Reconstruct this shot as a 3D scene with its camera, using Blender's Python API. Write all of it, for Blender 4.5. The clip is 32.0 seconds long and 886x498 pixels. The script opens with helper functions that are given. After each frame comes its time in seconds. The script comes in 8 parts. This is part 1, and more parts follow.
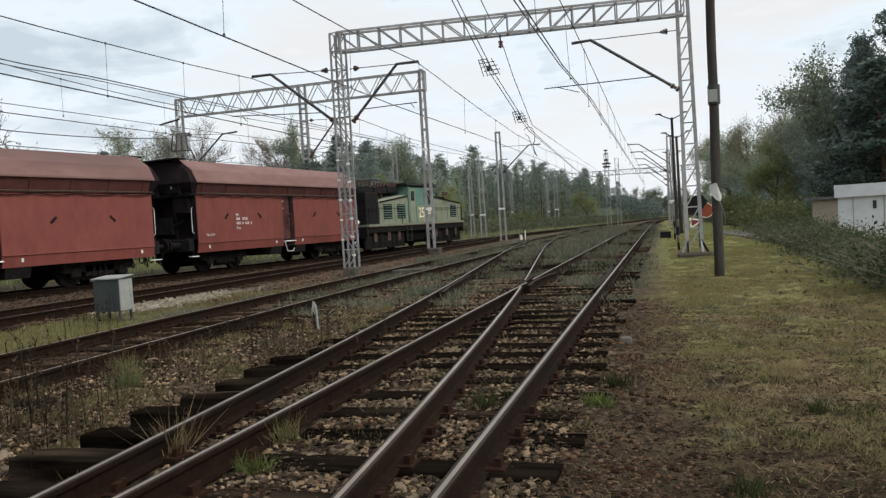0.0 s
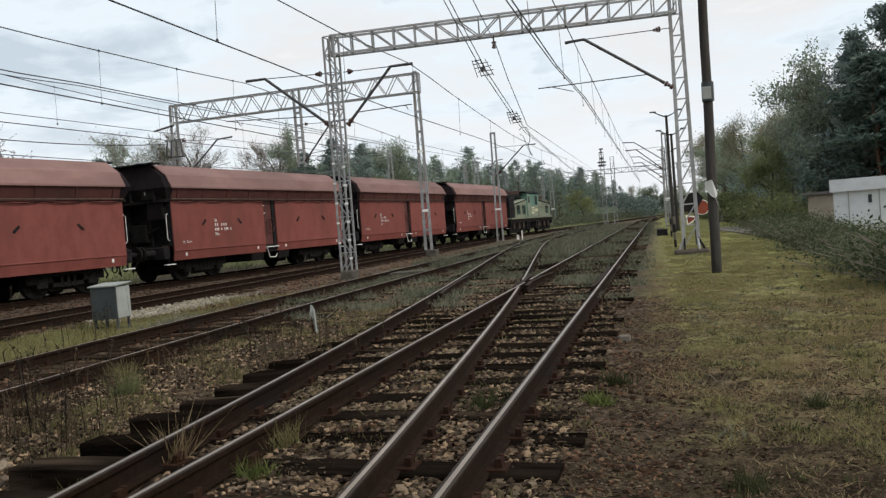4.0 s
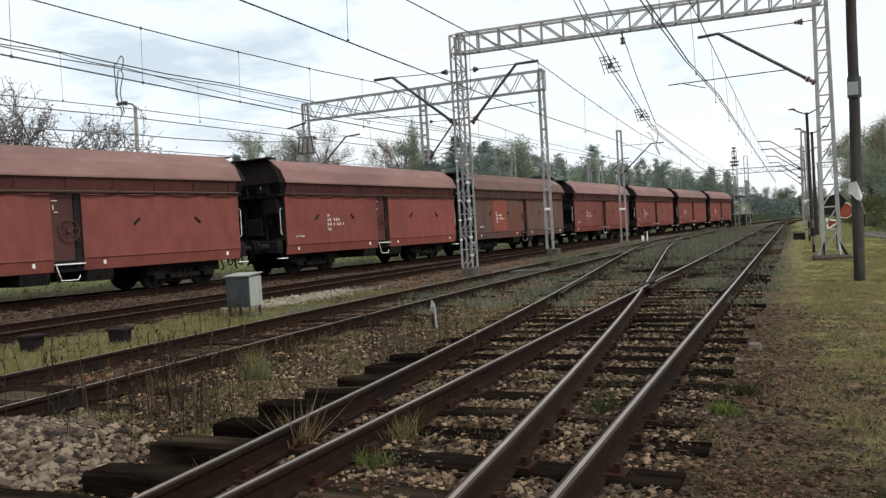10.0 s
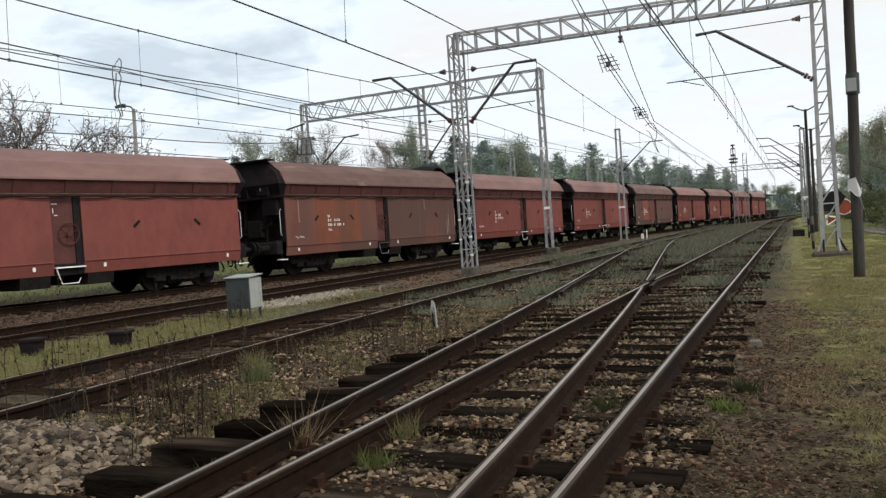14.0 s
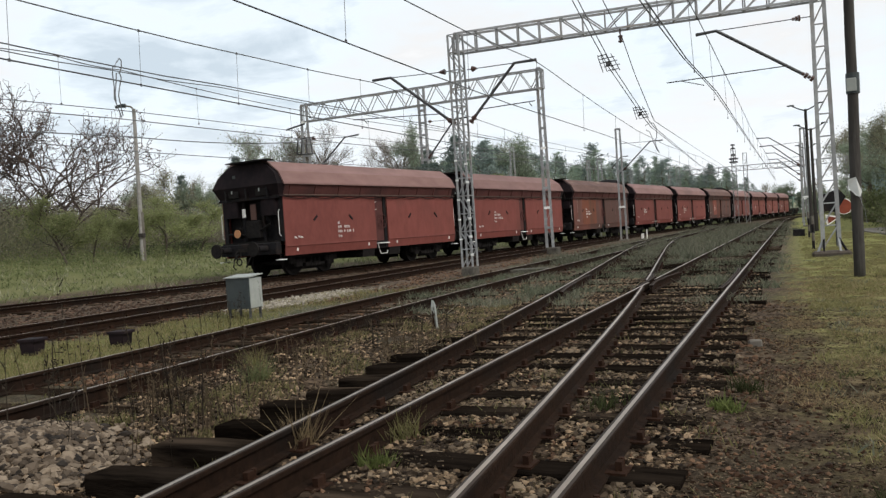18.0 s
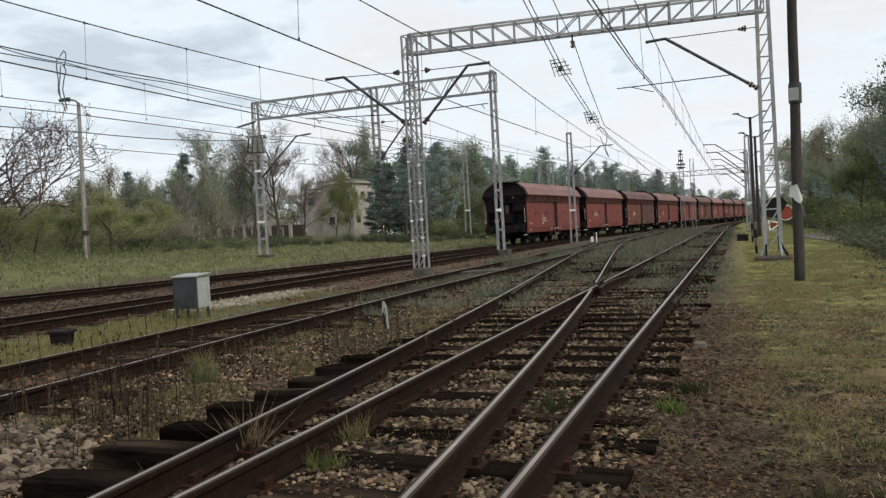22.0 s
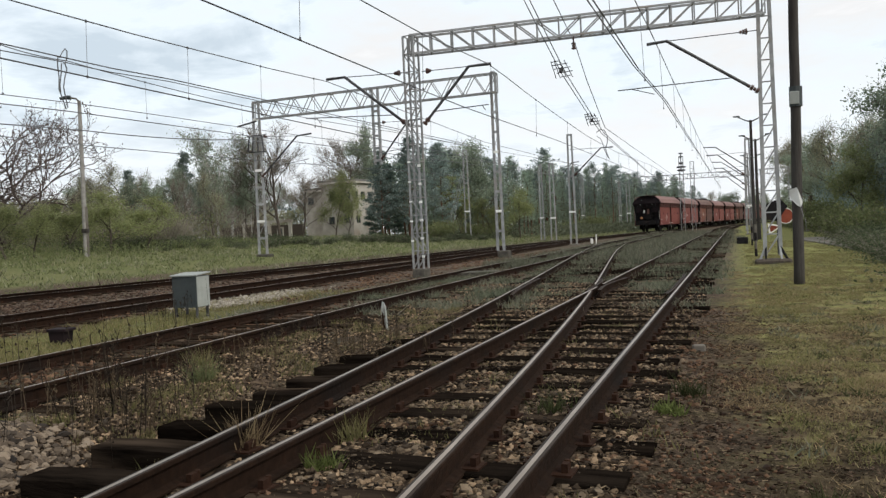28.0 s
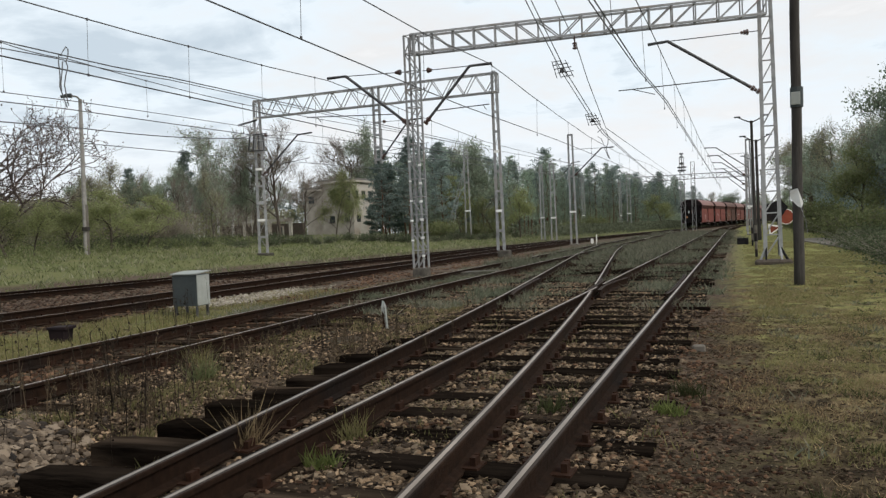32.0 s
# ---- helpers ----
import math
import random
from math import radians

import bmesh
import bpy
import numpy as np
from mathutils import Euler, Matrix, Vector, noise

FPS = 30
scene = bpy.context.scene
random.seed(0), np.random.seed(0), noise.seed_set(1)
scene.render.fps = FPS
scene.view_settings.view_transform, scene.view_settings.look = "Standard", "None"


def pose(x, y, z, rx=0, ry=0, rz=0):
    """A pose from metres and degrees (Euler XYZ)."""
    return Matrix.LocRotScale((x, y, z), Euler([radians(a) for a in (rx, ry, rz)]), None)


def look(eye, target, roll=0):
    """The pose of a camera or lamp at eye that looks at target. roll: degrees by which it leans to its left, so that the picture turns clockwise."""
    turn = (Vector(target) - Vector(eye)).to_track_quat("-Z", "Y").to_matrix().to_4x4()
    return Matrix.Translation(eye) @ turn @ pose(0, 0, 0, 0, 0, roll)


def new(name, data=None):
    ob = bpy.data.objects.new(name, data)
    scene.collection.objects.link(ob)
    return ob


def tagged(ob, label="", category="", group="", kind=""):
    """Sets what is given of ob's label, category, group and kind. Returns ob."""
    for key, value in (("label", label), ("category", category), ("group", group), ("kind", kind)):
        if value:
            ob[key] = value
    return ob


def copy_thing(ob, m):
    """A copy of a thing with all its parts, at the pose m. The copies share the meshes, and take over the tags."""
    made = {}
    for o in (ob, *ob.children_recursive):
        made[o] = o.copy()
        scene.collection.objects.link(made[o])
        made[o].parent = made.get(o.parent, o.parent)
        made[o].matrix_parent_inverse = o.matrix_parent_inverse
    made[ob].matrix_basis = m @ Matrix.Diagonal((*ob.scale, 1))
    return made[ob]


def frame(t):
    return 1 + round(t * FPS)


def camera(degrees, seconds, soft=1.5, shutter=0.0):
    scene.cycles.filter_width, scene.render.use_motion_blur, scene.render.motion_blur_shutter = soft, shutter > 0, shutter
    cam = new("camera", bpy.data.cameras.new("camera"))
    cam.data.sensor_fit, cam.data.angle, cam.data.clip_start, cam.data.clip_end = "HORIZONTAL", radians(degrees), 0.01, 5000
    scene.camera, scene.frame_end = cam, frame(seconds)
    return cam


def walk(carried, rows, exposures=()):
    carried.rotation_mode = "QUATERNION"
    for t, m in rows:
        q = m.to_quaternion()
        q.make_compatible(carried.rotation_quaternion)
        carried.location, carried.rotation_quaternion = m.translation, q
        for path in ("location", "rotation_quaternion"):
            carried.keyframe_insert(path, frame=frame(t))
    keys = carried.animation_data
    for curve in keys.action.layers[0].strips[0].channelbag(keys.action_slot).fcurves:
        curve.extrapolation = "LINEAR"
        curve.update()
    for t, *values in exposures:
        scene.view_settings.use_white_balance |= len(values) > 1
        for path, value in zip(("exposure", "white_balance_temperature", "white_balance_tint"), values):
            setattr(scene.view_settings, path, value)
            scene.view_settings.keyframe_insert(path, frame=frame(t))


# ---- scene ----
import itertools

# ---------- camera: held in one place, panned by hand ----------
EYE = (0.0, 0.0, 1.34)
cam = camera(58.0, 32.0, soft=1.35)
PATH = [
    (0.0, 88.327, 3.527, 15.245), (0.5, 88.389, 4.066, 15.035), (1.0, 88.443, 4.194, 15.032), (1.5, 88.434, 4.421, 14.974),
    (2.0, 88.425, 4.419, 14.974), (2.5, 88.422, 4.438, 14.976), (3.0, 88.446, 4.469, 14.979), (3.5, 88.416, 4.538, 15.006),
    (5.5, 88.435, 4.49, 15.035), (6.0, 88.468, 4.364, 15.632), (6.5, 88.617, 3.938, 17.251), (7.0, 88.657, 3.752, 19.064),
    (7.5, 88.749, 3.479, 21.111), (8.0, 88.782, 3.203, 22.269), (8.5, 88.785, 2.626, 23.065), (9.0, 88.883, 2.638, 23.519),
    (9.5, 88.85, 3.218, 23.67), (10.0, 88.858, 3.36, 23.716), (10.5, 88.819, 3.725, 23.677), (11.0, 88.813, 3.824, 23.679),
    (11.5, 88.824, 3.859, 23.682), (12.0, 88.823, 3.853, 23.685), (12.5, 88.837, 3.861, 23.685), (13.0, 88.832, 3.868, 23.688),
    (13.5, 88.844, 3.885, 23.688), (14.0, 88.846, 3.863, 23.685), (14.5, 88.842, 3.877, 23.685), (16.5, 88.845, 3.892, 23.691),
    (17.0, 88.842, 3.873, 23.691), (17.5, 88.839, 3.879, 23.69), (18.0, 88.837, 3.887, 23.696), (18.5, 88.832, 3.878, 23.698),
    (19.0, 88.836, 3.884, 23.703), (19.5, 88.842, 3.867, 23.698), (20.0, 88.771, 3.822, 23.674), (20.5, 88.839, 3.403, 23.285),
    (21.0, 88.729, 3.306, 21.107), (21.5, 88.729, 3.213, 20.261), (22.0, 88.706, 3.213, 20.244), (22.5, 88.707, 3.207, 20.254),
    (23.0, 88.705, 3.231, 20.257), (23.5, 88.75, 3.21, 20.269), (24.0, 88.747, 3.208, 20.269), (24.5, 88.747, 3.214, 20.271),
    (25.0, 88.761, 3.131, 20.277), (25.5, 88.75, 3.065, 20.29), (27.5, 88.755, 2.802, 20.296), (28.0, 88.759, 2.795, 20.231),
    (28.5, 88.78, 2.702, 20.194), (29.0, 88.78, 2.576, 20.208), (29.5, 88.78, 2.55, 20.212), (30.0, 88.74, 2.549, 20.236),
    (30.5, 88.722, 2.566, 20.244), (31.0, 88.725, 2.579, 20.251), (31.5, 88.722, 2.581, 20.248), (32.0, 88.722, 2.582, 20.255),
]
walk(cam, [(t, pose(*EYE, rx, ry, rz)) for t, rx, ry, rz in PATH],
     exposures=[(0.0, 0.26), (3.5, 0.25), (5.5, 0.29), (7.0, 0.42), (8.5, 0.43), (10.0, 0.43), (12.0, 0.43), (14.0, 0.37), (17.0, 0.36), (20.0, 0.34), (21.5, 0.26), (25.0, 0.29), (28.0, 0.35), (30.0, 0.28), (32.0, 0.27)])

# ---------- sky and sun: bright broken overcast ----------
world = bpy.data.worlds.new("overcast_sky")
scene.world = world
world.use_nodes = True
wt = world.node_tree
wt.nodes.clear()


def wnode(kind, **values):
    n = wt.nodes.new(kind)
    for key, value in values.items():
        n.inputs[key].default_value = value
    return n


def wmath(op, a, b):
    n = wt.nodes.new("ShaderNodeMath")
    n.operation = op
    for i, v in enumerate((a, b)):
        if isinstance(v, (int, float)):
            n.inputs[i].default_value = v
        else:
            wt.links.new(v, n.inputs[i])
    return n.outputs[0]


SUN_ELEV, SUN_AZ = 42.0, 108.0
sky = wt.nodes.new("ShaderNodeTexSky")
sky.sky_type, sky.sun_disc = "NISHITA", False
sky.sun_elevation, sky.sun_rotation = radians(SUN_ELEV), radians(SUN_AZ)
geo = wt.nodes.new("ShaderNodeTexCoord")
sep = wt.nodes.new("ShaderNodeSeparateXYZ")
wt.links.new(geo.outputs["Generated"], sep.inputs[0])
den = wmath("MAXIMUM", wmath("ADD", sep.outputs[2], 0.16), 0.05)
comb = wt.nodes.new("ShaderNodeCombineXYZ")
wt.links.new(wmath("DIVIDE", sep.outputs[0], den), comb.inputs[0])
wt.links.new(wmath("DIVIDE", sep.outputs[1], den), comb.inputs[1])
big = wnode("ShaderNodeTexNoise", Scale=1.1, Detail=7.0, Roughness=0.55, Distortion=0.3)
wt.links.new(comb.outputs[0], big.inputs["Vector"])
small = wnode("ShaderNodeTexNoise", Scale=2.7, Detail=6.0, Roughness=0.6, Distortion=0.4)
wt.links.new(comb.outputs[0], small.inputs["Vector"])
cloud = wmath("ADD", wmath("MULTIPLY", big.outputs[0], 0.80), wmath("MULTIPLY", small.outputs[0], 0.34))
ramp = wt.nodes.new("ShaderNodeValToRGB")
# the veil is thinner and brighter towards the sun
toward = wmath("ADD", wmath("MULTIPLY", sep.outputs[0], math.sin(radians(SUN_AZ))), wmath("MULTIPLY", sep.outputs[1], math.cos(radians(SUN_AZ))))
wt.links.new(wmath("ADD", wmath("SUBTRACT", cloud, 0.07), wmath("MULTIPLY", wmath("ADD", toward, 0.55), 0.12)), ramp.inputs[0])
for el, (p, c) in zip((ramp.color_ramp.elements[0], ramp.color_ramp.elements[1], ramp.color_ramp.elements.new(0.62), ramp.color_ramp.elements.new(0.5)),
                      ((0.39, (0.43, 0.495, 0.55, 1)), (0.70, (0.97, 0.98, 0.99, 1)), (0.575, (0.81, 0.845, 0.88, 1)), (0.475, (0.61, 0.67, 0.715, 1)))):
    el.position, el.color = p, c
scaled = wt.nodes.new("ShaderNodeMix")
scaled.data_type, scaled.blend_type = "RGBA", "MULTIPLY"
scaled.inputs[0].default_value = 1.0
wt.links.new(sky.outputs[0], scaled.inputs[6])
scaled.inputs[7].default_value = (0.09, 0.09, 0.09, 1)
mixc = wt.nodes.new("ShaderNodeMix")
mixc.data_type = "RGBA"
mixc.inputs[0].default_value = 0.94
wt.links.new(scaled.outputs[2], mixc.inputs[6])
veil = wt.nodes.new("ShaderNodeMix")
veil.data_type = "RGBA"
low = wt.nodes.new("ShaderNodeMapRange")
low.inputs[1].default_value, low.inputs[2].default_value, low.inputs[3].default_value, low.inputs[4].default_value = 0.05, 0.17, 0.15, 1.0
wt.links.new(sep.outputs[2], low.inputs[0])
wt.links.new(low.outputs[0], veil.inputs[0])
veil.inputs[6].default_value = (0.655, 0.672, 0.70, 1)
wt.links.new(ramp.outputs[0], veil.inputs[7])
wt.links.new(veil.outputs[2], mixc.inputs[7])
back = wnode("ShaderNodeBackground", Strength=1.2)
wt.links.new(mixc.outputs[2], back.inputs[0])
wout = wt.nodes.new("ShaderNodeOutputWorld")
wt.links.new(back.outputs[0], wout.inputs[0])
sun = new("sun", bpy.data.lights.new("sun", "SUN"))
sun.data.energy, sun.data.angle, sun.data.color = 1.75, radians(24), (1.0, 0.96, 0.9)
sun.matrix_basis = look((math.sin(radians(SUN_AZ)) * 50, math.cos(radians(SUN_AZ)) * 50, 50 * math.tan(radians(SUN_ELEV))), (0, 0, 0))


# ---------- materials ----------
def mat(name, c1, c2, rough=0.8, metal=0.0, scale=6.0, bump=0.3, stain=None, stain_scale=0.9, stain_low=0.52, stain_high=0.68,
        rnd=0.12, stretch=(1, 1, 1), coords="Object", dist=0.02, spec=0.22):
    """Two colours mixed by grain, a third one in larger stains, a little change from object to object."""
    m = bpy.data.materials.new(name)
    m.use_nodes = True
    t = m.node_tree
    bsdf = t.nodes["Principled BSDF"]
    co = t.nodes.new("ShaderNodeTexCoord")
    mp = t.nodes.new("ShaderNodeMapping")
    mp.inputs["Scale"].default_value = stretch
    info = t.nodes.new("ShaderNodeObjectInfo")
    add = t.nodes.new("ShaderNodeVectorMath")
    add.operation = "MULTIPLY_ADD"
    t.links.new(info.outputs["Random"], add.inputs[0])
    add.inputs[1].default_value = (37.0, 21.0, 13.0)
    src = co.outputs[coords] if coords == "Object" else t.nodes.new("ShaderNodeNewGeometry").outputs["Position"]
    t.links.new(src, mp.inputs["Vector"])
    t.links.new(mp.outputs[0], add.inputs[2])
    fine = t.nodes.new("ShaderNodeTexNoise")
    fine.inputs["Scale"].default_value, fine.inputs["Detail"].default_value, fine.inputs["Roughness"].default_value = scale, 6.0, 0.65
    t.links.new(add.outputs[0], fine.inputs["Vector"])
    r1 = t.nodes.new("ShaderNodeMapRange")
    r1.inputs[1].default_value, r1.inputs[2].default_value = 0.32, 0.68
    t.links.new(fine.outputs[0], r1.inputs[0])
    mx = t.nodes.new("ShaderNodeMix")
    mx.data_type = "RGBA"
    mx.inputs[6].default_value, mx.inputs[7].default_value = (*c1, 1), (*c2, 1)
    t.links.new(r1.outputs[0], mx.inputs[0])
    col = mx.outputs[2]
    if stain:
        large = t.nodes.new("ShaderNodeTexNoise")
        large.inputs["Scale"].default_value, large.inputs["Detail"].default_value = stain_scale, 5.0
        t.links.new(add.outputs[0], large.inputs["Vector"])
        r2 = t.nodes.new("ShaderNodeMapRange")
        r2.inputs[1].default_value, r2.inputs[2].default_value = stain_low, stain_high
        t.links.new(large.outputs[0], r2.inputs[0])
        m2 = t.nodes.new("ShaderNodeMix")
        m2.data_type = "RGBA"
        m2.inputs[7].default_value = (*stain, 1)
        t.links.new(r2.outputs[0], m2.inputs[0])
        t.links.new(col, m2.inputs[6])
        col = m2.outputs[2]
    hsv = t.nodes.new("ShaderNodeHueSaturation")
    rr = t.nodes.new("ShaderNodeMapRange")
    rr.inputs[3].default_value, rr.inputs[4].default_value = 1 - rnd, 1 + rnd
    t.links.new(info.outputs["Random"], rr.inputs[0])
    t.links.new(rr.outputs[0], hsv.inputs["Value"])
    t.links.new(col, hsv.inputs["Color"])
    t.links.new(hsv.outputs[0], bsdf.inputs["Base Color"])
    bsdf.inputs["Roughness"].default_value, bsdf.inputs["Metallic"].default_value = rough, metal
    bsdf.inputs["Specular IOR Level"].default_value = spec
    if bump:
        b = t.nodes.new("ShaderNodeBump")
        b.inputs["Strength"].default_value, b.inputs["Distance"].default_value = bump, dist
        t.links.new(fine.outputs[0], b.inputs["Height"])
        t.links.new(b.outputs[0], bsdf.inputs["Normal"])
    return m


def leafmat(name, c1, c2, c3, thin=0.4):
    """Foliage: the tint changes from leaf clump to leaf clump."""
    m = bpy.data.materials.new(name)
    m.use_nodes = True
    t = m.node_tree
    bsdf = t.nodes["Principled BSDF"]
    isl = t.nodes.new("ShaderNodeNewGeometry")
    r = t.nodes.new("ShaderNodeValToRGB")
    r.color_ramp.elements[0].color, r.color_ramp.elements[1].color = (*c1, 1), (*c3, 1)
    e = r.color_ramp.elements.new(0.5)
    e.color = (*c2, 1)
    t.links.new(isl.outputs["Random Per Island"], r.inputs[0])
    info = t.nodes.new("ShaderNodeObjectInfo")
    hsv = t.nodes.new("ShaderNodeHueSaturation")
    rr = t.nodes.new("ShaderNodeMapRange")
    rr.inputs[3].default_value, rr.inputs[4].default_value = 0.75, 1.25
    t.links.new(info.outputs["Random"], rr.inputs[0])
    t.links.new(rr.outputs[0], hsv.inputs["Value"])
    t.links.new(r.outputs[0], hsv.inputs["Color"])
    t.links.new(hsv.outputs[0], bsdf.inputs["Base Color"])
    bsdf.inputs["Roughness"].default_value = 0.75
    bsdf.inputs["Specular IOR Level"].default_value = 0.06
    if thin:
        tr = t.nodes.new("ShaderNodeBsdfTranslucent")
        t.links.new(hsv.outputs[0], tr.inputs[0])
        ms = t.nodes.new("ShaderNodeMixShader")
        ms.inputs[0].default_value = thin
        t.links.new(bsdf.outputs[0], ms.inputs[1])
        t.links.new(tr.outputs[0], ms.inputs[2])
        t.links.new(ms.outputs[0], t.nodes["Material Output"].inputs[0])
    return m


M_HEAD = mat("worn_rail_steel", (0.2214, 0.1697, 0.1246), (0.4100, 0.3239, 0.2501), 0.34, 0.85, 9, 0.05, (0.1963, 0.1128, 0.0673), 0.5, 0.56, 0.78, stretch=(1, 0.15, 1))
M_TOP = mat("brown_rail_top", (0.0232, 0.0156, 0.0110), (0.0422, 0.0301, 0.0219), 0.7, 0.2, 12, 0.1, (0.0294, 0.0190, 0.0135), 0.8, stretch=(1, 0.2, 1), spec=0.15)
M_FOOT = mat("dark_mossy_concrete_foot", (0.045, 0.041, 0.034), (0.095, 0.086, 0.072), 0.95, 0, 7, 0.5, (0.05, 0.05, 0.03), 1.5)
M_LAMP = mat("pale_lamp_post_concrete", (0.20, 0.19, 0.175), (0.30, 0.29, 0.27), 0.85, 0, 6, 0.3, (0.16, 0.15, 0.135), 1.0)
M_RAIL = mat("rusty_rail_side", (0.0105, 0.0060, 0.0038), (0.0239, 0.0129, 0.0078), 0.9, 0.1, 14, 0.5, (0.0125, 0.0088, 0.0069), 1.2, spec=0.08)
M_PLATE = mat("rusty_fastening", (0.0210, 0.0109, 0.0071), (0.0378, 0.0189, 0.0118), 0.9, 0.2, 20, 0.4, spec=0.08)
M_SLEEPER = mat("old_tarred_sleeper_wood", (0.0081, 0.0056, 0.0039), (0.0351, 0.0247, 0.0169), 0.95, 0, 7, 0.5, (0.0598, 0.0442, 0.0312), 1.1, stretch=(0.2712, 2.0286, 1.7356), rnd=0.35, dist=0.03, spec=0.0)
M_TAR = mat("black_tarred_bearer_wood", (0.0036, 0.0028, 0.0022), (0.0160, 0.0120, 0.0090), 0.95, 0, 7, 0.8, (0.0480, 0.0350, 0.0250), 1.3, 0.55, 0.70, stretch=(0.3, 2.2, 1.8), rnd=0.35, dist=0.04, spec=0.0)
M_MAST = mat("weathered_grey_mast_paint", (0.2, 0.205, 0.21), (0.33, 0.335, 0.335), 0.6, 0.15, 5, 0.15, (0.24, 0.22, 0.20), 1.3)
M_MASTW = mat("pale_mast_band", (0.66, 0.66, 0.64), (0.78, 0.78, 0.75), 0.6, 0, 6, 0.1)
M_DARK = mat("dark_cantilever_steel", (0.05, 0.05, 0.055), (0.10, 0.10, 0.10), 0.55, 0.4, 8, 0.2)
M_WIRE = mat("oxidised_copper_wire", (0.085, 0.09, 0.095), (0.14, 0.14, 0.145), 0.6, 0.2, 2, 0)
M_CER = mat("brown_insulator", (0.06, 0.035, 0.03), (0.10, 0.06, 0.05), 0.3, 0, 8, 0)
M_CONC = mat("weathered_concrete", (0.0930, 0.0828, 0.0696), (0.1550, 0.1410, 0.1189), 0.9, 0, 6, 0.5, (0.0930, 0.0780, 0.0638), 1.2)
M_POLE = mat("grey_timber_pole", (0.0295, 0.0261, 0.0230), (0.0591, 0.0540, 0.0487), 0.9, 0, 9, 0.6, (0.0208, 0.0174, 0.0149), 1.0, stretch=(3, 3, 0.3))
M_RED = mat("faded_red_wagon_paint", (0.1503, 0.0432, 0.0349), (0.1988, 0.0606, 0.0490), 0.6, 0, 3.0, 0.12, (0.1339, 0.0432, 0.0344), 0.55, rnd=0.10, stretch=(1, 1, 0.5))
M_ROOF = mat("dusty_pinkish_roof_paint", (0.1611, 0.0890, 0.0795), (0.2205, 0.1304, 0.1166), 0.7, 0, 2.2, 0.12, (0.1399, 0.0819, 0.0739), 0.45, rnd=0.08, stretch=(0.3520, 0.8400, 0.8400))
# wagon red darkened for the shade under the eave; also on recess and handwheel
M_BAND = mat("dark_red_with_eave_shade", (0.07, 0.026, 0.023), (0.1, 0.038, 0.033), 0.7, 0, 3.2, 0.15, (0.0595, 0.0255, 0.0229), 0.6)
M_BROWN = mat("rust_brown_worn_paint", (0.1280, 0.0500, 0.0390), (0.1880, 0.0780, 0.0570), 0.75, 0, 2.0, 0.2, (0.1050, 0.0570, 0.0460), 0.5, 0.45, 0.6, stretch=(1, 1, 0.35))
M_BROWNROOF = mat("rusty_worn_roof", (0.0960, 0.0570, 0.0490), (0.1560, 0.0950, 0.0810), 0.8, 0, 2.4, 0.2, (0.2400, 0.1750, 0.1400), 1.5, 0.62, 0.70, stretch=(0.2800, 0.8000, 0.8000))
M_GREY = mat("grey_brown_sooty_paint", (0.0720, 0.0420, 0.0360), (0.1220, 0.0730, 0.0610), 0.8, 0, 2.2, 0.2, (0.1250, 0.0500, 0.0360), 0.5, 0.46, 0.60, stretch=(1, 1, 0.4))
M_FRESH = mat("fresh_red_repaint", (0.185, 0.05, 0.033), (0.23, 0.066, 0.042), 0.6, 0, 3, 0.08)
# end walls' shade is put into this near-black red; also colours the cable boxes
M_END = mat("near_black_red_with_shade", (0.0089, 0.0070, 0.0082), (0.0204, 0.0136, 0.0146), 0.75, 0.0, 3, 0.3, (0.0084, 0.0066, 0.0073), 1.0, spec=0.08)
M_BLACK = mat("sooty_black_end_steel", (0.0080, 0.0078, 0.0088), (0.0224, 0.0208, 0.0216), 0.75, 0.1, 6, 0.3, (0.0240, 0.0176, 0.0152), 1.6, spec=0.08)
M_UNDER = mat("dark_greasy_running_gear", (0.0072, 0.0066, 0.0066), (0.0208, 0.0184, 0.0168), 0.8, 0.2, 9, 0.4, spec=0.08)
M_WHITE = mat("chalky_white_paint", (0.66, 0.65, 0.61), (0.78, 0.77, 0.73), 0.7, 0, 10, 0.05)
M_ORANGE = mat("faded_orange_lamp_disc", (0.3300, 0.1500, 0.0660), (0.3720, 0.1800, 0.0840), 0.6, 0, 6, 0.05)
M_LOCO = mat("faded_blue_green_cab_paint", (0.1020, 0.2100, 0.1680), (0.1440, 0.2640, 0.2100), 0.55, 0, 3, 0.1, (0.0912, 0.1562, 0.1250), 0.7)
M_LOCO2 = mat("pale_grey_green_hood_paint", (0.165, 0.185, 0.135), (0.225, 0.245, 0.18), 0.6, 0, 3, 0.1, (0.1270, 0.1460, 0.1037), 0.8)
M_GLASS = mat("dark_dusty_glass", (0.02, 0.025, 0.025), (0.045, 0.05, 0.05), 0.15, 0, 3, 0)
M_YELLOW = mat("cream_yellow_lettering", (0.72, 0.68, 0.42), (0.78, 0.74, 0.5), 0.6, 0, 6, 0)
# the cabinet's front shade and sunlit side are put into these two greys
M_BOX = mat("dark_grey_and_shaded_front", (0.036, 0.044, 0.046), (0.052, 0.06, 0.061), 0.55, 0.1, 5, 0.1, (0.0480, 0.0530, 0.0500), 1.5)
M_BOXL = mat("pale_grey_and_lit_side", (0.25, 0.265, 0.245), (0.33, 0.345, 0.32), 0.55, 0.1, 5, 0.1, (0.2880, 0.2870, 0.2418), 1.5)
M_BARK = mat("grey_brown_bark", (0.045, 0.036, 0.028), (0.10, 0.082, 0.066), 0.95, 0, 8, 0.6, stretch=(2, 2, 0.5))
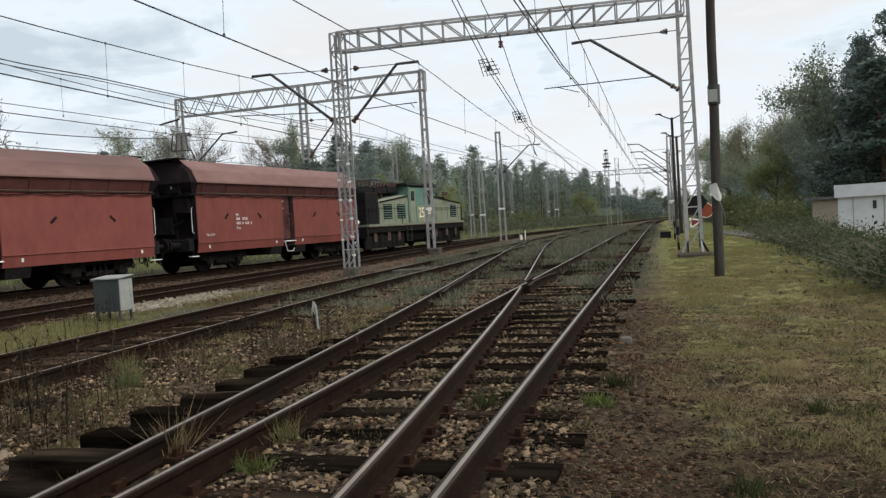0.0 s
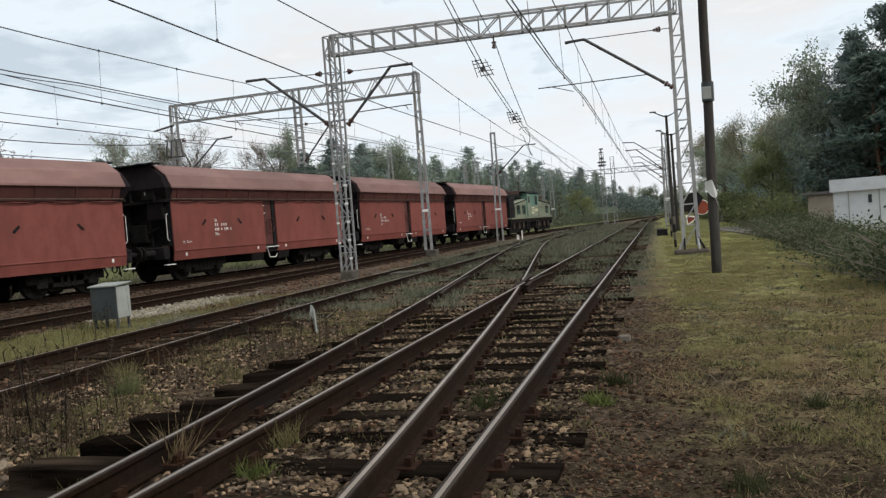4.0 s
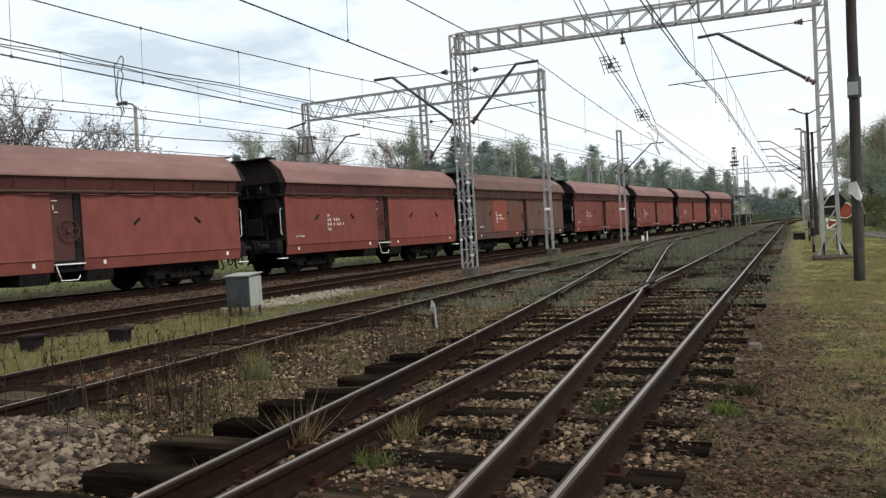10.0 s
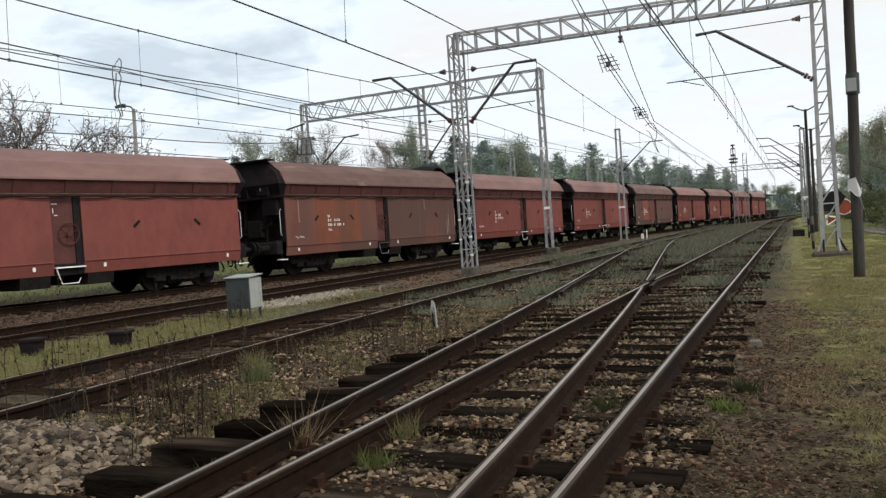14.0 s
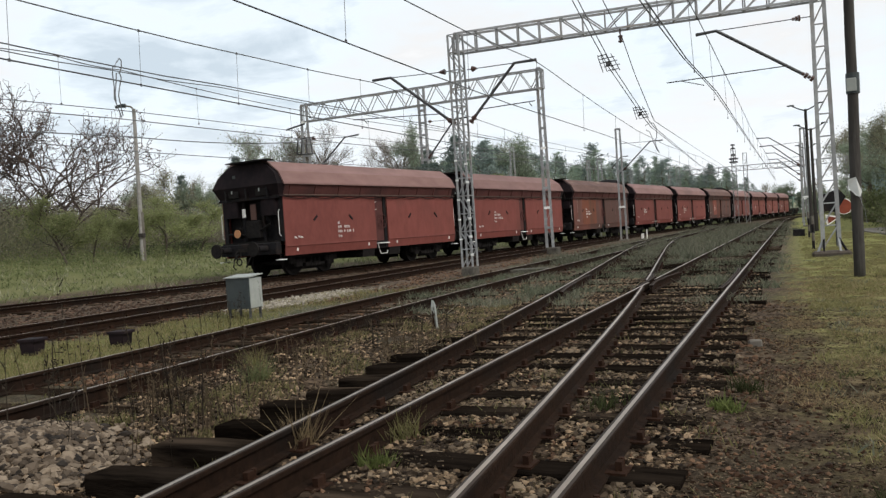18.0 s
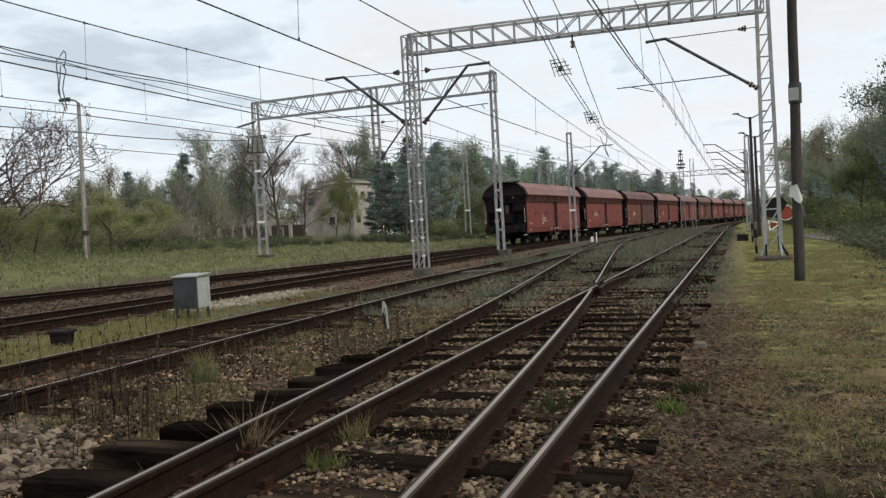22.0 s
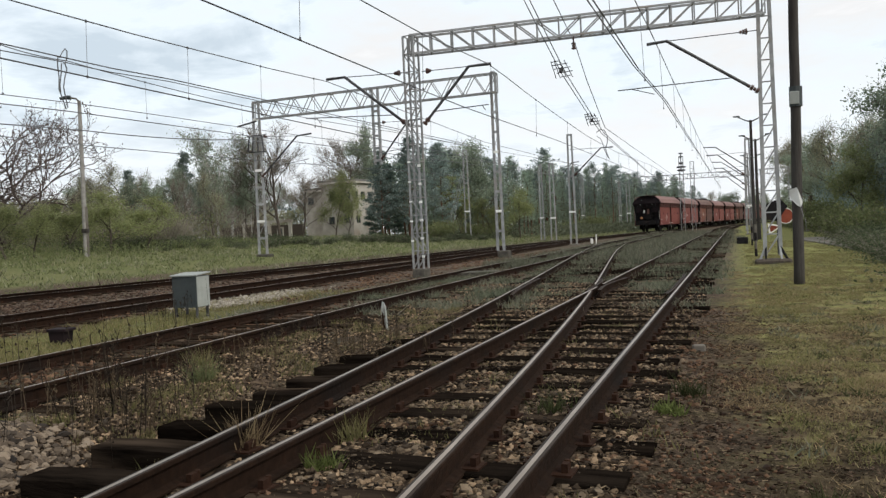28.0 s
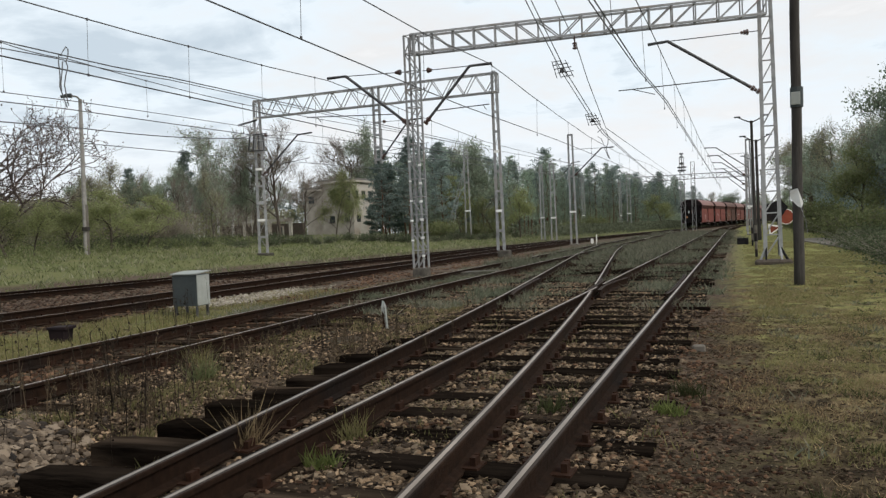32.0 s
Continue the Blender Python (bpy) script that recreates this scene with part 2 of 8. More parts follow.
M_PINEBARK = mat("reddish_pine_bark", (0.075, 0.045, 0.03), (0.15, 0.085, 0.055), 0.95, 0, 7, 0.6)
M_BIRCH = mat("pale_birch_bark", (0.36, 0.35, 0.33), (0.52, 0.51, 0.48), 0.85, 0, 5, 0.2, (0.07, 0.06, 0.05), 4, 0.58, 0.62)
# needle colours lifted above their own tone to stand in for distance haze
L_PINE = leafmat("hazed_pine_needles", (0.1571, 0.2130, 0.1724), (0.2446, 0.3100, 0.2371), (0.3322, 0.4038, 0.3059))
L_SPRUCE = leafmat("hazed_blue_dark_needles", (0.0707, 0.1041, 0.0920), (0.1071, 0.1482, 0.1240), (0.1584, 0.1963, 0.1599))
L_FRESH = leafmat("fresh_spring_leaves", (0.085, 0.11, 0.032), (0.125, 0.15, 0.046), (0.175, 0.195, 0.07))
L_MID = leafmat("young_green_leaves", (0.095, 0.115, 0.052), (0.138, 0.156, 0.07), (0.188, 0.196, 0.095))
L_OLIVE = leafmat("budding_olive_twigs", (0.19, 0.195, 0.125), (0.265, 0.265, 0.17), (0.35, 0.34, 0.22))
L_TWIG = leafmat("bare_grey_brown_twigs", (0.14, 0.118, 0.1), (0.205, 0.176, 0.15), (0.275, 0.24, 0.205))
L_BUSH = leafmat("bramble_leaves", (0.044, 0.062, 0.033), (0.075, 0.094, 0.05), (0.138, 0.144, 0.09))
L_GRASS = leafmat("spring_grass_blades", (0.1277, 0.1296, 0.0493), (0.1918, 0.1757, 0.0766), (0.2613, 0.2197, 0.1231))
L_DRY = leafmat("dry_weed_stalks", (0.1358, 0.0955, 0.0559), (0.2431, 0.1783, 0.1014), (0.3861, 0.2948, 0.1690))
L_DKWEED = leafmat("dark_old_weed_stalks", (0.016, 0.013, 0.01), (0.03, 0.024, 0.018), (0.055, 0.043, 0.032))


# ---------- mesh kit ----------
class Kit:
    """Collects plain shapes into one mesh; slot is the material slot of what is added next."""

    def __init__(self):
        self.v, self.f, self.m, self.slot = [], [], [], 0

    def add(self, verts, faces):
        n = len(self.v)
        self.v.extend(tuple(p) for p in verts)
        self.f.extend(tuple(n + i for i in f) for f in faces)
        self.m.extend([self.slot] * len(faces))
        return self

    def box(self, cx, cy, cz, sx, sy, sz, rz=0.0, b=0.0, m=None):
        """A box by centre and size, turned about z, with chamfered upright and top edges when b > 0."""
        hx, hy, hz = sx / 2, sy / 2, sz / 2
        if b:
            ring = [(-hx + b, -hy), (hx - b, -hy), (hx, -hy + b), (hx, hy - b), (hx - b, hy), (-hx + b, hy), (-hx, hy - b), (-hx, -hy + b)]
            top = [(-hx + b, -hy + b), (hx - b, -hy + b), (hx - b, hy - b), (-hx + b, hy - b)]
            vs = [(x, y, -hz) for x, y in ring] + [(x, y, hz - b) for x, y in ring] + [(x, y, hz) for x, y in top]
            fs = [tuple(reversed(range(8)))] + [(i, (i + 1) % 8, 8 + (i + 1) % 8, 8 + i) for i in range(8)]
            fs += [(8, 9, 17, 16), (9, 10, 17), (10, 11, 18, 17), (11, 12, 18), (12, 13, 19, 18), (13, 14, 19), (14, 15, 16, 19), (15, 8, 16), (16, 17, 18, 19)]
        else:
            vs = [(x, y, z) for z in (-hz, hz) for x, y in ((-hx, -hy), (hx, -hy), (hx, hy), (-hx, hy))]
            fs = [(3, 2, 1, 0), (4, 5, 6, 7), (0, 1, 5, 4), (1, 2, 6, 5), (2, 3, 7, 6), (3, 0, 4, 7)]
        c, s = math.cos(radians(rz)), math.sin(radians(rz))
        out = [(cx + x * c - y * s, cy + x * s + y * c, cz + z) for x, y, z in vs]
        if m is not None:
            out = [m @ Vector(p) for p in out]
        return self.add(out, fs)

    def beam(self, a, b, w, h=None):
        """A square bar from a to b."""
        a, b = Vector(a), Vector(b)
        d = (b - a).normalized()
        side = d.cross(Vector((0, 0, 1)))
        side = side.normalized() if side.length > 1e-3 else Vector((1, 0, 0))
        up = side.cross(d)
        h = h or w
        o = [side * (i * w / 2) + up * (j * h / 2) for i, j in ((-1, -1), (1, -1), (1, 1), (-1, 1))]
        return self.add([a + q for q in o] + [b + q for q in o], [(0, 1, 2, 3), (7, 6, 5, 4), (0, 4, 5, 1), (1, 5, 6, 2), (2, 6, 7, 3), (3, 7, 4, 0)])

    def tube(self, pts, r, n=8, r2=None, caps=True):
        """A round bar along points, tapering from r to r2."""
        pts = [Vector(p) for p in pts]
        r2 = r if r2 is None else r2
        vs, fs = [], []
        for i, p in enumerate(pts):
            d = (pts[min(i + 1, len(pts) - 1)] - pts[max(i - 1, 0)]).normalized()
            a = d.cross(Vector((0, 1, 0)) if abs(d.z) > 0.8 else Vector((0, 0, 1))).normalized()
            b = a.cross(d)
            rad = r + (r2 - r) * i / max(len(pts) - 1, 1)
            vs += [p + (a * math.cos(2 * math.pi * k / n) + b * math.sin(2 * math.pi * k / n)) * rad for k in range(n)]
        for i in range(len(pts) - 1):
            fs += [(i * n + k, i * n + (k + 1) % n, (i + 1) * n + (k + 1) % n, (i + 1) * n + k) for k in range(n)]
        if caps:
            fs += [tuple(reversed(range(n))), tuple((len(pts) - 1) * n + k for k in range(n))]
        return self.add(vs, fs)

    def disc(self, c, axis, r, th, n=20):
        c, axis = Vector(c), Vector(axis).normalized()
        return self.tube([c - axis * th / 2, c + axis * th / 2], r, n)

    def ring(self, c, axis, r, tube, n=20, k=6):
        c, axis = Vector(c), Vector(axis).normalized()
        a = axis.orthogonal().normalized()
        b = axis.cross(a)
        vs, fs = [], []
        for i in range(n):
            u = a * math.cos(2 * math.pi * i / n) + b * math.sin(2 * math.pi * i / n)
            vs += [c + u * (r + tube * math.cos(2 * math.pi * j / k)) + axis * tube * math.sin(2 * math.pi * j / k) for j in range(k)]
        fs = [(i * k + j, i * k + (j + 1) % k, (i + 1) % n * k + (j + 1) % k, (i + 1) % n * k + j) for i in range(n) for j in range(k)]
        return self.add(vs, fs)

    def slab(self, profile, x0, x1):
        """A closed (y, z) outline pushed along x."""
        n = len(profile)
        vs = [(x0, y, z) for y, z in profile] + [(x1, y, z) for y, z in profile]
        fs = [tuple(reversed(range(n))), tuple(range(n, 2 * n))] + [(i, (i + 1) % n, n + (i + 1) % n, n + i) for i in range(n)]
        return self.add(vs, fs)

    def sheet(self, pts, th, x0, x1):
        """An open (y, z) line, thickened by th, pushed along x."""
        inner = []
        for i, (y, z) in enumerate(pts):
            a, b = pts[max(i - 1, 0)], pts[min(i + 1, len(pts) - 1)]
            d = math.hypot(b[0] - a[0], b[1] - a[1])
            inner.append((y + (b[1] - a[1]) / d * th, z - (b[0] - a[0]) / d * th))
        return self.slab(list(pts) + inner[::-1], x0, x1)

    def mesh(self, name, mats, smooth=False):
        me = bpy.data.meshes.new(name)
        me.from_pydata([tuple(p) for p in self.v], [], self.f)
        for m in mats if isinstance(mats, (list, tuple)) else (mats,):
            me.materials.append(m)
        if any(self.m):
            me.polygons.foreach_set("material_index", self.m)
        bm = bmesh.new()
        bm.from_mesh(me)
        bmesh.ops.recalc_face_normals(bm, faces=bm.faces)
        bm.to_mesh(me)
        bm.free()
        if smooth:
            me.polygons.foreach_set("use_smooth", [True] * len(me.polygons))
        return me


def part(name, kit, material, parent=None, label="", smooth=False):
    """Links a kit (or a ready mesh) as one object under a thing or a part."""
    ob = new(name, kit.mesh(name, material, smooth) if isinstance(kit, Kit) else kit)
    ob.parent = parent
    return tagged(ob, label)


def thing(name, label, category, group="", kind="", at=None):
    ob = new(name)
    if at is not None:
        ob.matrix_basis = at
    return tagged(ob, label, category, group, kind)


def np_mesh(name, verts, faces, material):
    """A mesh from arrays of corners and of equal-sized faces."""
    me = bpy.data.meshes.new(name)
    verts, faces = np.asarray(verts, dtype=np.float32), np.asarray(faces, dtype=np.int32)
    n, k = faces.shape
    me.vertices.add(len(verts))
    me.vertices.foreach_set("co", verts.ravel())
    me.loops.add(n * k)
    me.loops.foreach_set("vertex_index", faces.ravel())
    me.polygons.add(n)
    me.polygons.foreach_set("loop_start", np.arange(0, n * k, k, dtype=np.int32))
    me.polygons.foreach_set("loop_total", np.full(n, k, dtype=np.int32))
    me.update(calc_edges=True)
    me.shade_flat()
    me.materials.append(material)
    return me


rng = np.random.default_rng(11)


# ---------- lines of the tracks, seen from above ----------
def smooth_line(ys, xs):
    """x over y, through the given places, rounded off."""
    gy = np.arange(ys[0], ys[-1] + 0.01, 0.5)
    gx = np.interp(gy, ys, xs)
    k = np.ones(13) / 13
    for _ in range(2):
        pad = np.concatenate([gx[0] + (gx[1] - gx[0]) * np.arange(-6, 0), gx, gx[-1] + (gx[-1] - gx[-2]) * np.arange(1, 7)])
        gx = np.convolve(pad, k, "valid")
    return gy, gx


T1 = smooth_line([-8, 95, 110, 130, 160, 200, 260, 400], [-1.76, -1.76, -1.4, -0.1, 3.0, 7.6, 14.8, 31.6])
T2 = smooth_line([-8, -2, 3, 9, 14, 23, 36, 45, 52], [-1.74, -1.85, -2.15, -2.68, -3.2, -4.3, -5.85, -6.65, -6.95])
T3 = smooth_line([-20, 3, 12, 20, 72, 100, 116], [-6.35, -6.5, -6.85, -6.95, -7.0, -7.0, -7.0])
T4 = smooth_line([-30, 0, 40, 60, 72], [-12.3, -12.3, -12.2, -12.25, -12.3])


def spline_line(ys, xs):
    """x over y along a natural cubic through the given places."""
    ys, xs = np.array(ys, dtype=float), np.array(xs, dtype=float)
    n, h = len(ys), np.diff(ys)
    a, b = np.eye(n), np.zeros(n)
    for i in range(1, n - 1):
        a[i, i - 1], a[i, i], a[i, i + 1] = h[i - 1], 2 * (h[i - 1] + h[i]), h[i]
        b[i] = 6 * ((xs[i + 1] - xs[i]) / h[i] - (xs[i] - xs[i - 1]) / h[i - 1])
    m = np.linalg.solve(a, b)
    gy = np.arange(ys[0], ys[-1] + 0.01, 0.5)
    i = np.clip(np.searchsorted(ys, gy) - 1, 0, n - 2)
    d = gy - ys[i]
    sl = (xs[i + 1] - xs[i]) / h[i] - h[i] * (2 * m[i] + m[i + 1]) / 6
    return gy, xs[i] + sl * d + m[i] / 2 * d ** 2 + (m[i + 1] - m[i]) / (6 * h[i]) * d ** 3


_y5, _x5 = spline_line([0, 12, 24, 36, 48, 62, 80, 105, 140, 190, 260, 340], [-22.08, -19.8, -17.7, -16.18, -14.83, -13.3, -11.33, -8.39, -4.46, 1.45, 9.9, 19.57])
T5 = (np.concatenate([np.arange(-160, 0, 0.5), _y5, np.arange(340.5, 420, 0.5)]),
      np.concatenate([-22.08 + 0.1908 * np.arange(-160, 0, 0.5), _x5, 19.57 + 0.121 * np.arange(0.5, 80, 0.5)]))


def track_x(line, y):
    return float(np.interp(y, *line))


def track_dir(line, y):
    return (track_x(line, y + 0.5) - track_x(line, y - 0.5))


RAIL_TOP = 0.17


# ---------- ground: one sheet to the horizon ----------
def ground_z(x, y):
    """Height of the ground: flat yard, a bank on the far side, the land falling away behind the grass strip."""
    x, y = np.asarray(x, dtype=float), np.asarray(y, dtype=float)
    far = np.interp(y, *T5) - 3.0 - x
    z = np.clip(far / 16.0, 0, 1) ** 0.8 * np.interp(y, [-50, 30, 70, 110, 200], [1.5, 1.35, 0.9, 0.35, 0.1])
    right = x - np.interp(y, [0, 12, 16, 22, 30, 60], [3.6, 3.3, 3.4, 3.3, 3.6, 5.0])
    z = z - np.clip(right / 4.0, 0, 1) ** 1.2 * np.interp(y, [-10, 10, 60, 90], [1.0, 1.0, 0.8, 0.0])
    # heap of fresh ballast and the washed-out edge of the turnout bearers
    z = z + 0.19 * np.exp(-(((x + 4.98) / 0.62) ** 2 + ((y - 3.7) / 0.65) ** 2) ** 1.3)
    z = z - 0.12 * np.exp(-(((x + 4.0) / 0.55) ** 4 + ((y - 5.2) / 3.0) ** 4))
    return z


def axis_lines(dense_lo, dense_hi, step, reach, grow=1.13):
    out = list(np.arange(dense_lo, dense_hi, step))
    d, a = step, out[0]
    left = []
    while a > -reach:
        d *= grow
        a -= d
        left.append(a)
    d, a = step, out[-1]
    while a < reach:
        d *= grow
        a += d
        out.append(a)
    return np.array(left[::-1] + out)


GX, GY = axis_lines(-14.0, 5.0, 0.11, 2600), axis_lines(1.6, 18.0, 0.11, 2600)
gx, gy = np.meshgrid(GX, GY)
gz = ground_z(gx, gy)
flatx, flaty = gx.ravel(), gy.ravel()
near = (np.hypot(flatx + 4, flaty - 8) < 40)
bumps = np.zeros(flatx.size)
for i in np.nonzero(near)[0]:
    p = Vector((flatx[i], flaty[i], 0))
    bumps[i] = 0.035 * noise.noise(p * 0.7) + 0.022 * noise.noise(p * 2.6) + 0.012 * noise.noise(p * 7.0)
between = np.zeros(flatx.size)
for line in (T1, T2, T3, T4, T5):
    d = np.abs(flatx - np.interp(flaty, *line))
    between = np.maximum(between, np.clip(1.6 - d, 0, 0.5) / 0.5)
gz = gz.ravel() - 0.03 + 0.032 * between + bumps * (1 - 0.35 * between)
ny, nx = gx.shape
idx = np.arange(nx * ny).reshape(ny, nx)
quads = np.stack([idx[:-1, :-1].ravel(), idx[:-1, 1:].ravel(), idx[1:, 1:].ravel(), idx[1:, :-1].ravel()], 1)


def ground_material():
    m = bpy.data.materials.new("yard_ground")
    m.use_nodes = True
    t = m.node_tree
    bsdf = t.nodes["Principled BSDF"]
    pos = t.nodes.new("ShaderNodeNewGeometry").outputs["Position"]

    def nz(scale, detail=5.0, rough=0.6):
        n = t.nodes.new("ShaderNodeTexNoise")
        n.inputs["Scale"].default_value, n.inputs["Detail"].default_value, n.inputs["Roughness"].default_value = scale, detail, rough
        t.links.new(pos, n.inputs["Vector"])
        return n.outputs[0]

    def rng_(v, a, b, lo=0.0, hi=1.0):
        n = t.nodes.new("ShaderNodeMapRange")
        for i, q in zip((1, 2, 3, 4), (a, b, lo, hi)):
            n.inputs[i].default_value = q
        t.links.new(v, n.inputs[0])
        return n.outputs[0]

    def mth(op, a, b):
        n = t.nodes.new("ShaderNodeMath")
        n.operation = op
        for i, v in enumerate((a, b)):
            if isinstance(v, (int, float)):
                n.inputs[i].default_value = v
            else:
                t.links.new(v, n.inputs[i])
        return n.outputs[0]

    def mixc(f, a, b):
        n = t.nodes.new("ShaderNodeMix")
        n.data_type = "RGBA"
        t.links.new(f, n.inputs[0])
        for i, v in ((6, a), (7, b)):
            if isinstance(v, tuple):
                n.inputs[i].default_value = (*v, 1)
            else:
                t.links.new(v, n.inputs[i])
        return n.outputs[2]

    s = t.nodes.new("ShaderNodeSeparateXYZ")
    t.links.new(pos, s.inputs[0])
    x, y = s.outputs[0], s.outputs[1]
    big, mid, fine = nz(0.35), nz(1.6), nz(9.0, 7.0, 0.7)
    vor = t.nodes.new("ShaderNodeTexVoronoi")
    vor.inputs["Scale"].default_value = 17.0
    t.links.new(pos, vor.inputs["Vector"])
    stones = mixc(rng_(vor.outputs["Color"], 0.1, 0.9), (0.0050, 0.0034, 0.0024), (0.1150, 0.0820, 0.0560))
    earth = mixc(rng_(fine, 0.35, 0.7), (0.0058, 0.0040, 0.0028), (0.0380, 0.0264, 0.0176))
    ballast = mixc(rng_(mid, 0.42, 0.62), stones, earth)
    moss = mixc(rng_(fine, 0.3, 0.7), (0.0360, 0.0330, 0.0225), (0.0980, 0.0890, 0.0590))
    # ballast colour turns paler from y 8 to y 26
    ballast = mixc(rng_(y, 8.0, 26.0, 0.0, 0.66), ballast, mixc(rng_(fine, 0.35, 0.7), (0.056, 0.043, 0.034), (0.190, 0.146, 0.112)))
    chips = nz(46.0, 3.0, 0.6)
    ballast = mixc(mth("MULTIPLY", rng_(chips, 0.56, 0.64), rng_(mid, 0.40, 0.58)), ballast, (0.165, 0.122, 0.082))
    ballast = mixc(mth("MULTIPLY", mth("MAXIMUM", rng_(big, 0.48, 0.66), rng_(y, 24.0, 48.0, 0.0, 0.40)), rng_(mid, 0.40, 0.60)), ballast, moss)
    dry = mixc(rng_(fine, 0.3, 0.72), (0.070, 0.052, 0.029), (0.205, 0.158, 0.088))
    green = mixc(rng_(fine, 0.3, 0.72), (0.106, 0.112, 0.040), (0.285, 0.278, 0.102))
    # the grass strip is greener further off, dry and bare near the rails
    gmix = mth("ADD", mth("MULTIPLY", mid, 0.9), mth("ADD", rng_(y, 3, 22, -0.28, 0.36), mth("MULTIPLY", big, 0.5)))
    grass = mixc(rng_(gmix, 0.5, 0.95), dry, green)
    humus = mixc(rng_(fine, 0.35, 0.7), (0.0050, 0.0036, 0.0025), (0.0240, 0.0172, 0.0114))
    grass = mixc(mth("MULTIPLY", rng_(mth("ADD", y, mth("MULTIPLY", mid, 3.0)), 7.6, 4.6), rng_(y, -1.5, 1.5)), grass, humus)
    worn = mth("ADD", mth("ADD", x, rng_(y, 10.0, 26.0, 0.0, 1.1)), mth("ADD", mth("MULTIPLY", mth("SUBTRACT", mid, 0.5), 2.6), mth("MULTIPLY", mth("SUBTRACT", fine, 0.5), 1.2)))
    bare = mixc(rng_(fine, 0.35, 0.7), (0.0065, 0.0046, 0.0032), (0.0340, 0.0244, 0.0162))
    grit = nz(34.0, 4.0, 0.7)
    patch = nz(4.2, 5.0, 0.65)
    grass = mixc(mth("MULTIPLY", rng_(patch, 0.50, 0.62), rng_(grit, 0.30, 0.52, 0.50, 1.0)), grass, (0.026, 0.020, 0.012))
    strip = mixc(rng_(worn, -0.75, 0.75), mixc(rng_(grit, 0.50, 0.62), bare, (0.100, 0.074, 0.048)), grass)
    right = rng_(mth("ADD", x, mth("MULTIPLY", mth("SUBTRACT", mid, 0.5), 1.2)), -0.5, 0.3)
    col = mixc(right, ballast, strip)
    # green strip between the third track and the next one
    isl = mth("MULTIPLY", rng_(x, -11.2, -10.6), rng_(x, -7.7, -8.3))
    isl = mth("MULTIPLY", isl, rng_(mth("ADD", y, mth("MULTIPLY", mid, 6.0)), 18.5, 15.5))
    col = mixc(mth("MULTIPLY", isl, rng_(mid, 0.3, 0.5)), col, mixc(rng_(fine, 0.3, 0.7), (0.075, 0.080, 0.030), (0.16, 0.15, 0.06)))
    # meadow beyond the running line
    edge = mth("ADD", mth("ADD", x, mth("MULTIPLY", y, -0.125)), mth("MULTIPLY", mid, 0.8))
    meadow = mixc(rng_(big, 0.35, 0.65), mixc(rng_(fine, 0.3, 0.7), (0.070, 0.084, 0.033), (0.140, 0.152, 0.062)), mixc(rng_(fine, 0.3, 0.7), (0.090, 0.090, 0.043), (0.175, 0.168, 0.080)))
    col = mixc(rng_(edge, -24.4, -25.2), col, meadow)
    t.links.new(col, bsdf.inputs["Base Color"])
    bsdf.inputs["Roughness"].default_value = 0.95
    bsdf.inputs["Specular IOR Level"].default_value = 0.04
    b = t.nodes.new("ShaderNodeBump")
    b.inputs["Strength"].default_value, b.inputs["Distance"].default_value = 0.6, 0.03
    hgt = mth("ADD", fine, mth("MULTIPLY", vor.outputs["Distance"], -0.6))
    t.links.new(hgt, b.inputs["Height"])
    t.links.new(b.outputs[0], bsdf.inputs["Normal"])
    return m


ground = new("ground", np_mesh("ground", np.stack([flatx, flaty, gz], 1), quads, ground_material()))
ground.data.polygons.foreach_set("use_smooth", [True] * len(ground.data.polygons))
tagged(ground, "railway yard ground of stony brown ballast and patchy spring grass", "ground", kind="structure")
_gx, _gy, _gz = GX, GY, gz.reshape(ny, nx)


def on_ground(x, y):
    i, j = int(np.clip(np.searchsorted(_gx, x) - 1, 0, nx - 2)), int(np.clip(np.searchsorted(_gy, y) - 1, 0, ny - 2))
    u, v = (x - _gx[i]) / (_gx[i + 1] - _gx[i]), (y - _gy[j]) / (_gy[j + 1] - _gy[j])
    q = _gz[j:j + 2, i:i + 2]
    return float((q[0, 0] * (1 - u) + q[0, 1] * u) * (1 - v) + (q[1, 0] * (1 - u) + q[1, 1] * u) * v)


# ---------- tracks ----------
RAIL = [(-0.064, 0.0), (0.064, 0.0), (0.064, 0.012), (0.012, 0.03), (0.010, 0.112), (0.036, 0.124), (0.036, 0.146), (0.030, 0.152), (0.013, 0.1545),
        (-0.013, 0.1545), (-0.030, 0.152), (-0.036, 0.146), (-0.036, 0.124), (-0.010, 0.112), (-0.012, 0.03), (-0.064, 0.012)]


def rail_mesh(line, off, y0, y1, step=1.0):
    ys = np.arange(y0, y1 + 1e-6, step)
    xs = np.interp(ys, *line)
    sl = np.gradient(xs, ys)
    n = np.hypot(1, sl)
    k = len(RAIL)
    vs, fs, ms = [], [], []
    for x, y, s, q in zip(xs, ys, sl, n):
        vs += [(x + (off + u) / q, y - (off + u) * s / q, RAIL_TOP - 0.154 + w) for u, w in RAIL]
    for i in range(len(ys) - 1):
        for j in range(k):
            fs.append((i * k + j, i * k + (j + 1) % k, (i + 1) * k + (j + 1) % k, (i + 1) * k + j))
            ms.append(1 if j == 8 else 2 if j in (7, 9) else 0)
    fs += [tuple(range(k - 1, -1, -1)), tuple(range((len(ys) - 1) * k, len(ys) * k))]
    ms += [0, 0]
    kit = Kit()
    kit.v, kit.f, kit.m = vs, fs, ms
    return kit.mesh("rail", (M_RAIL, M_HEAD, M_TOP))


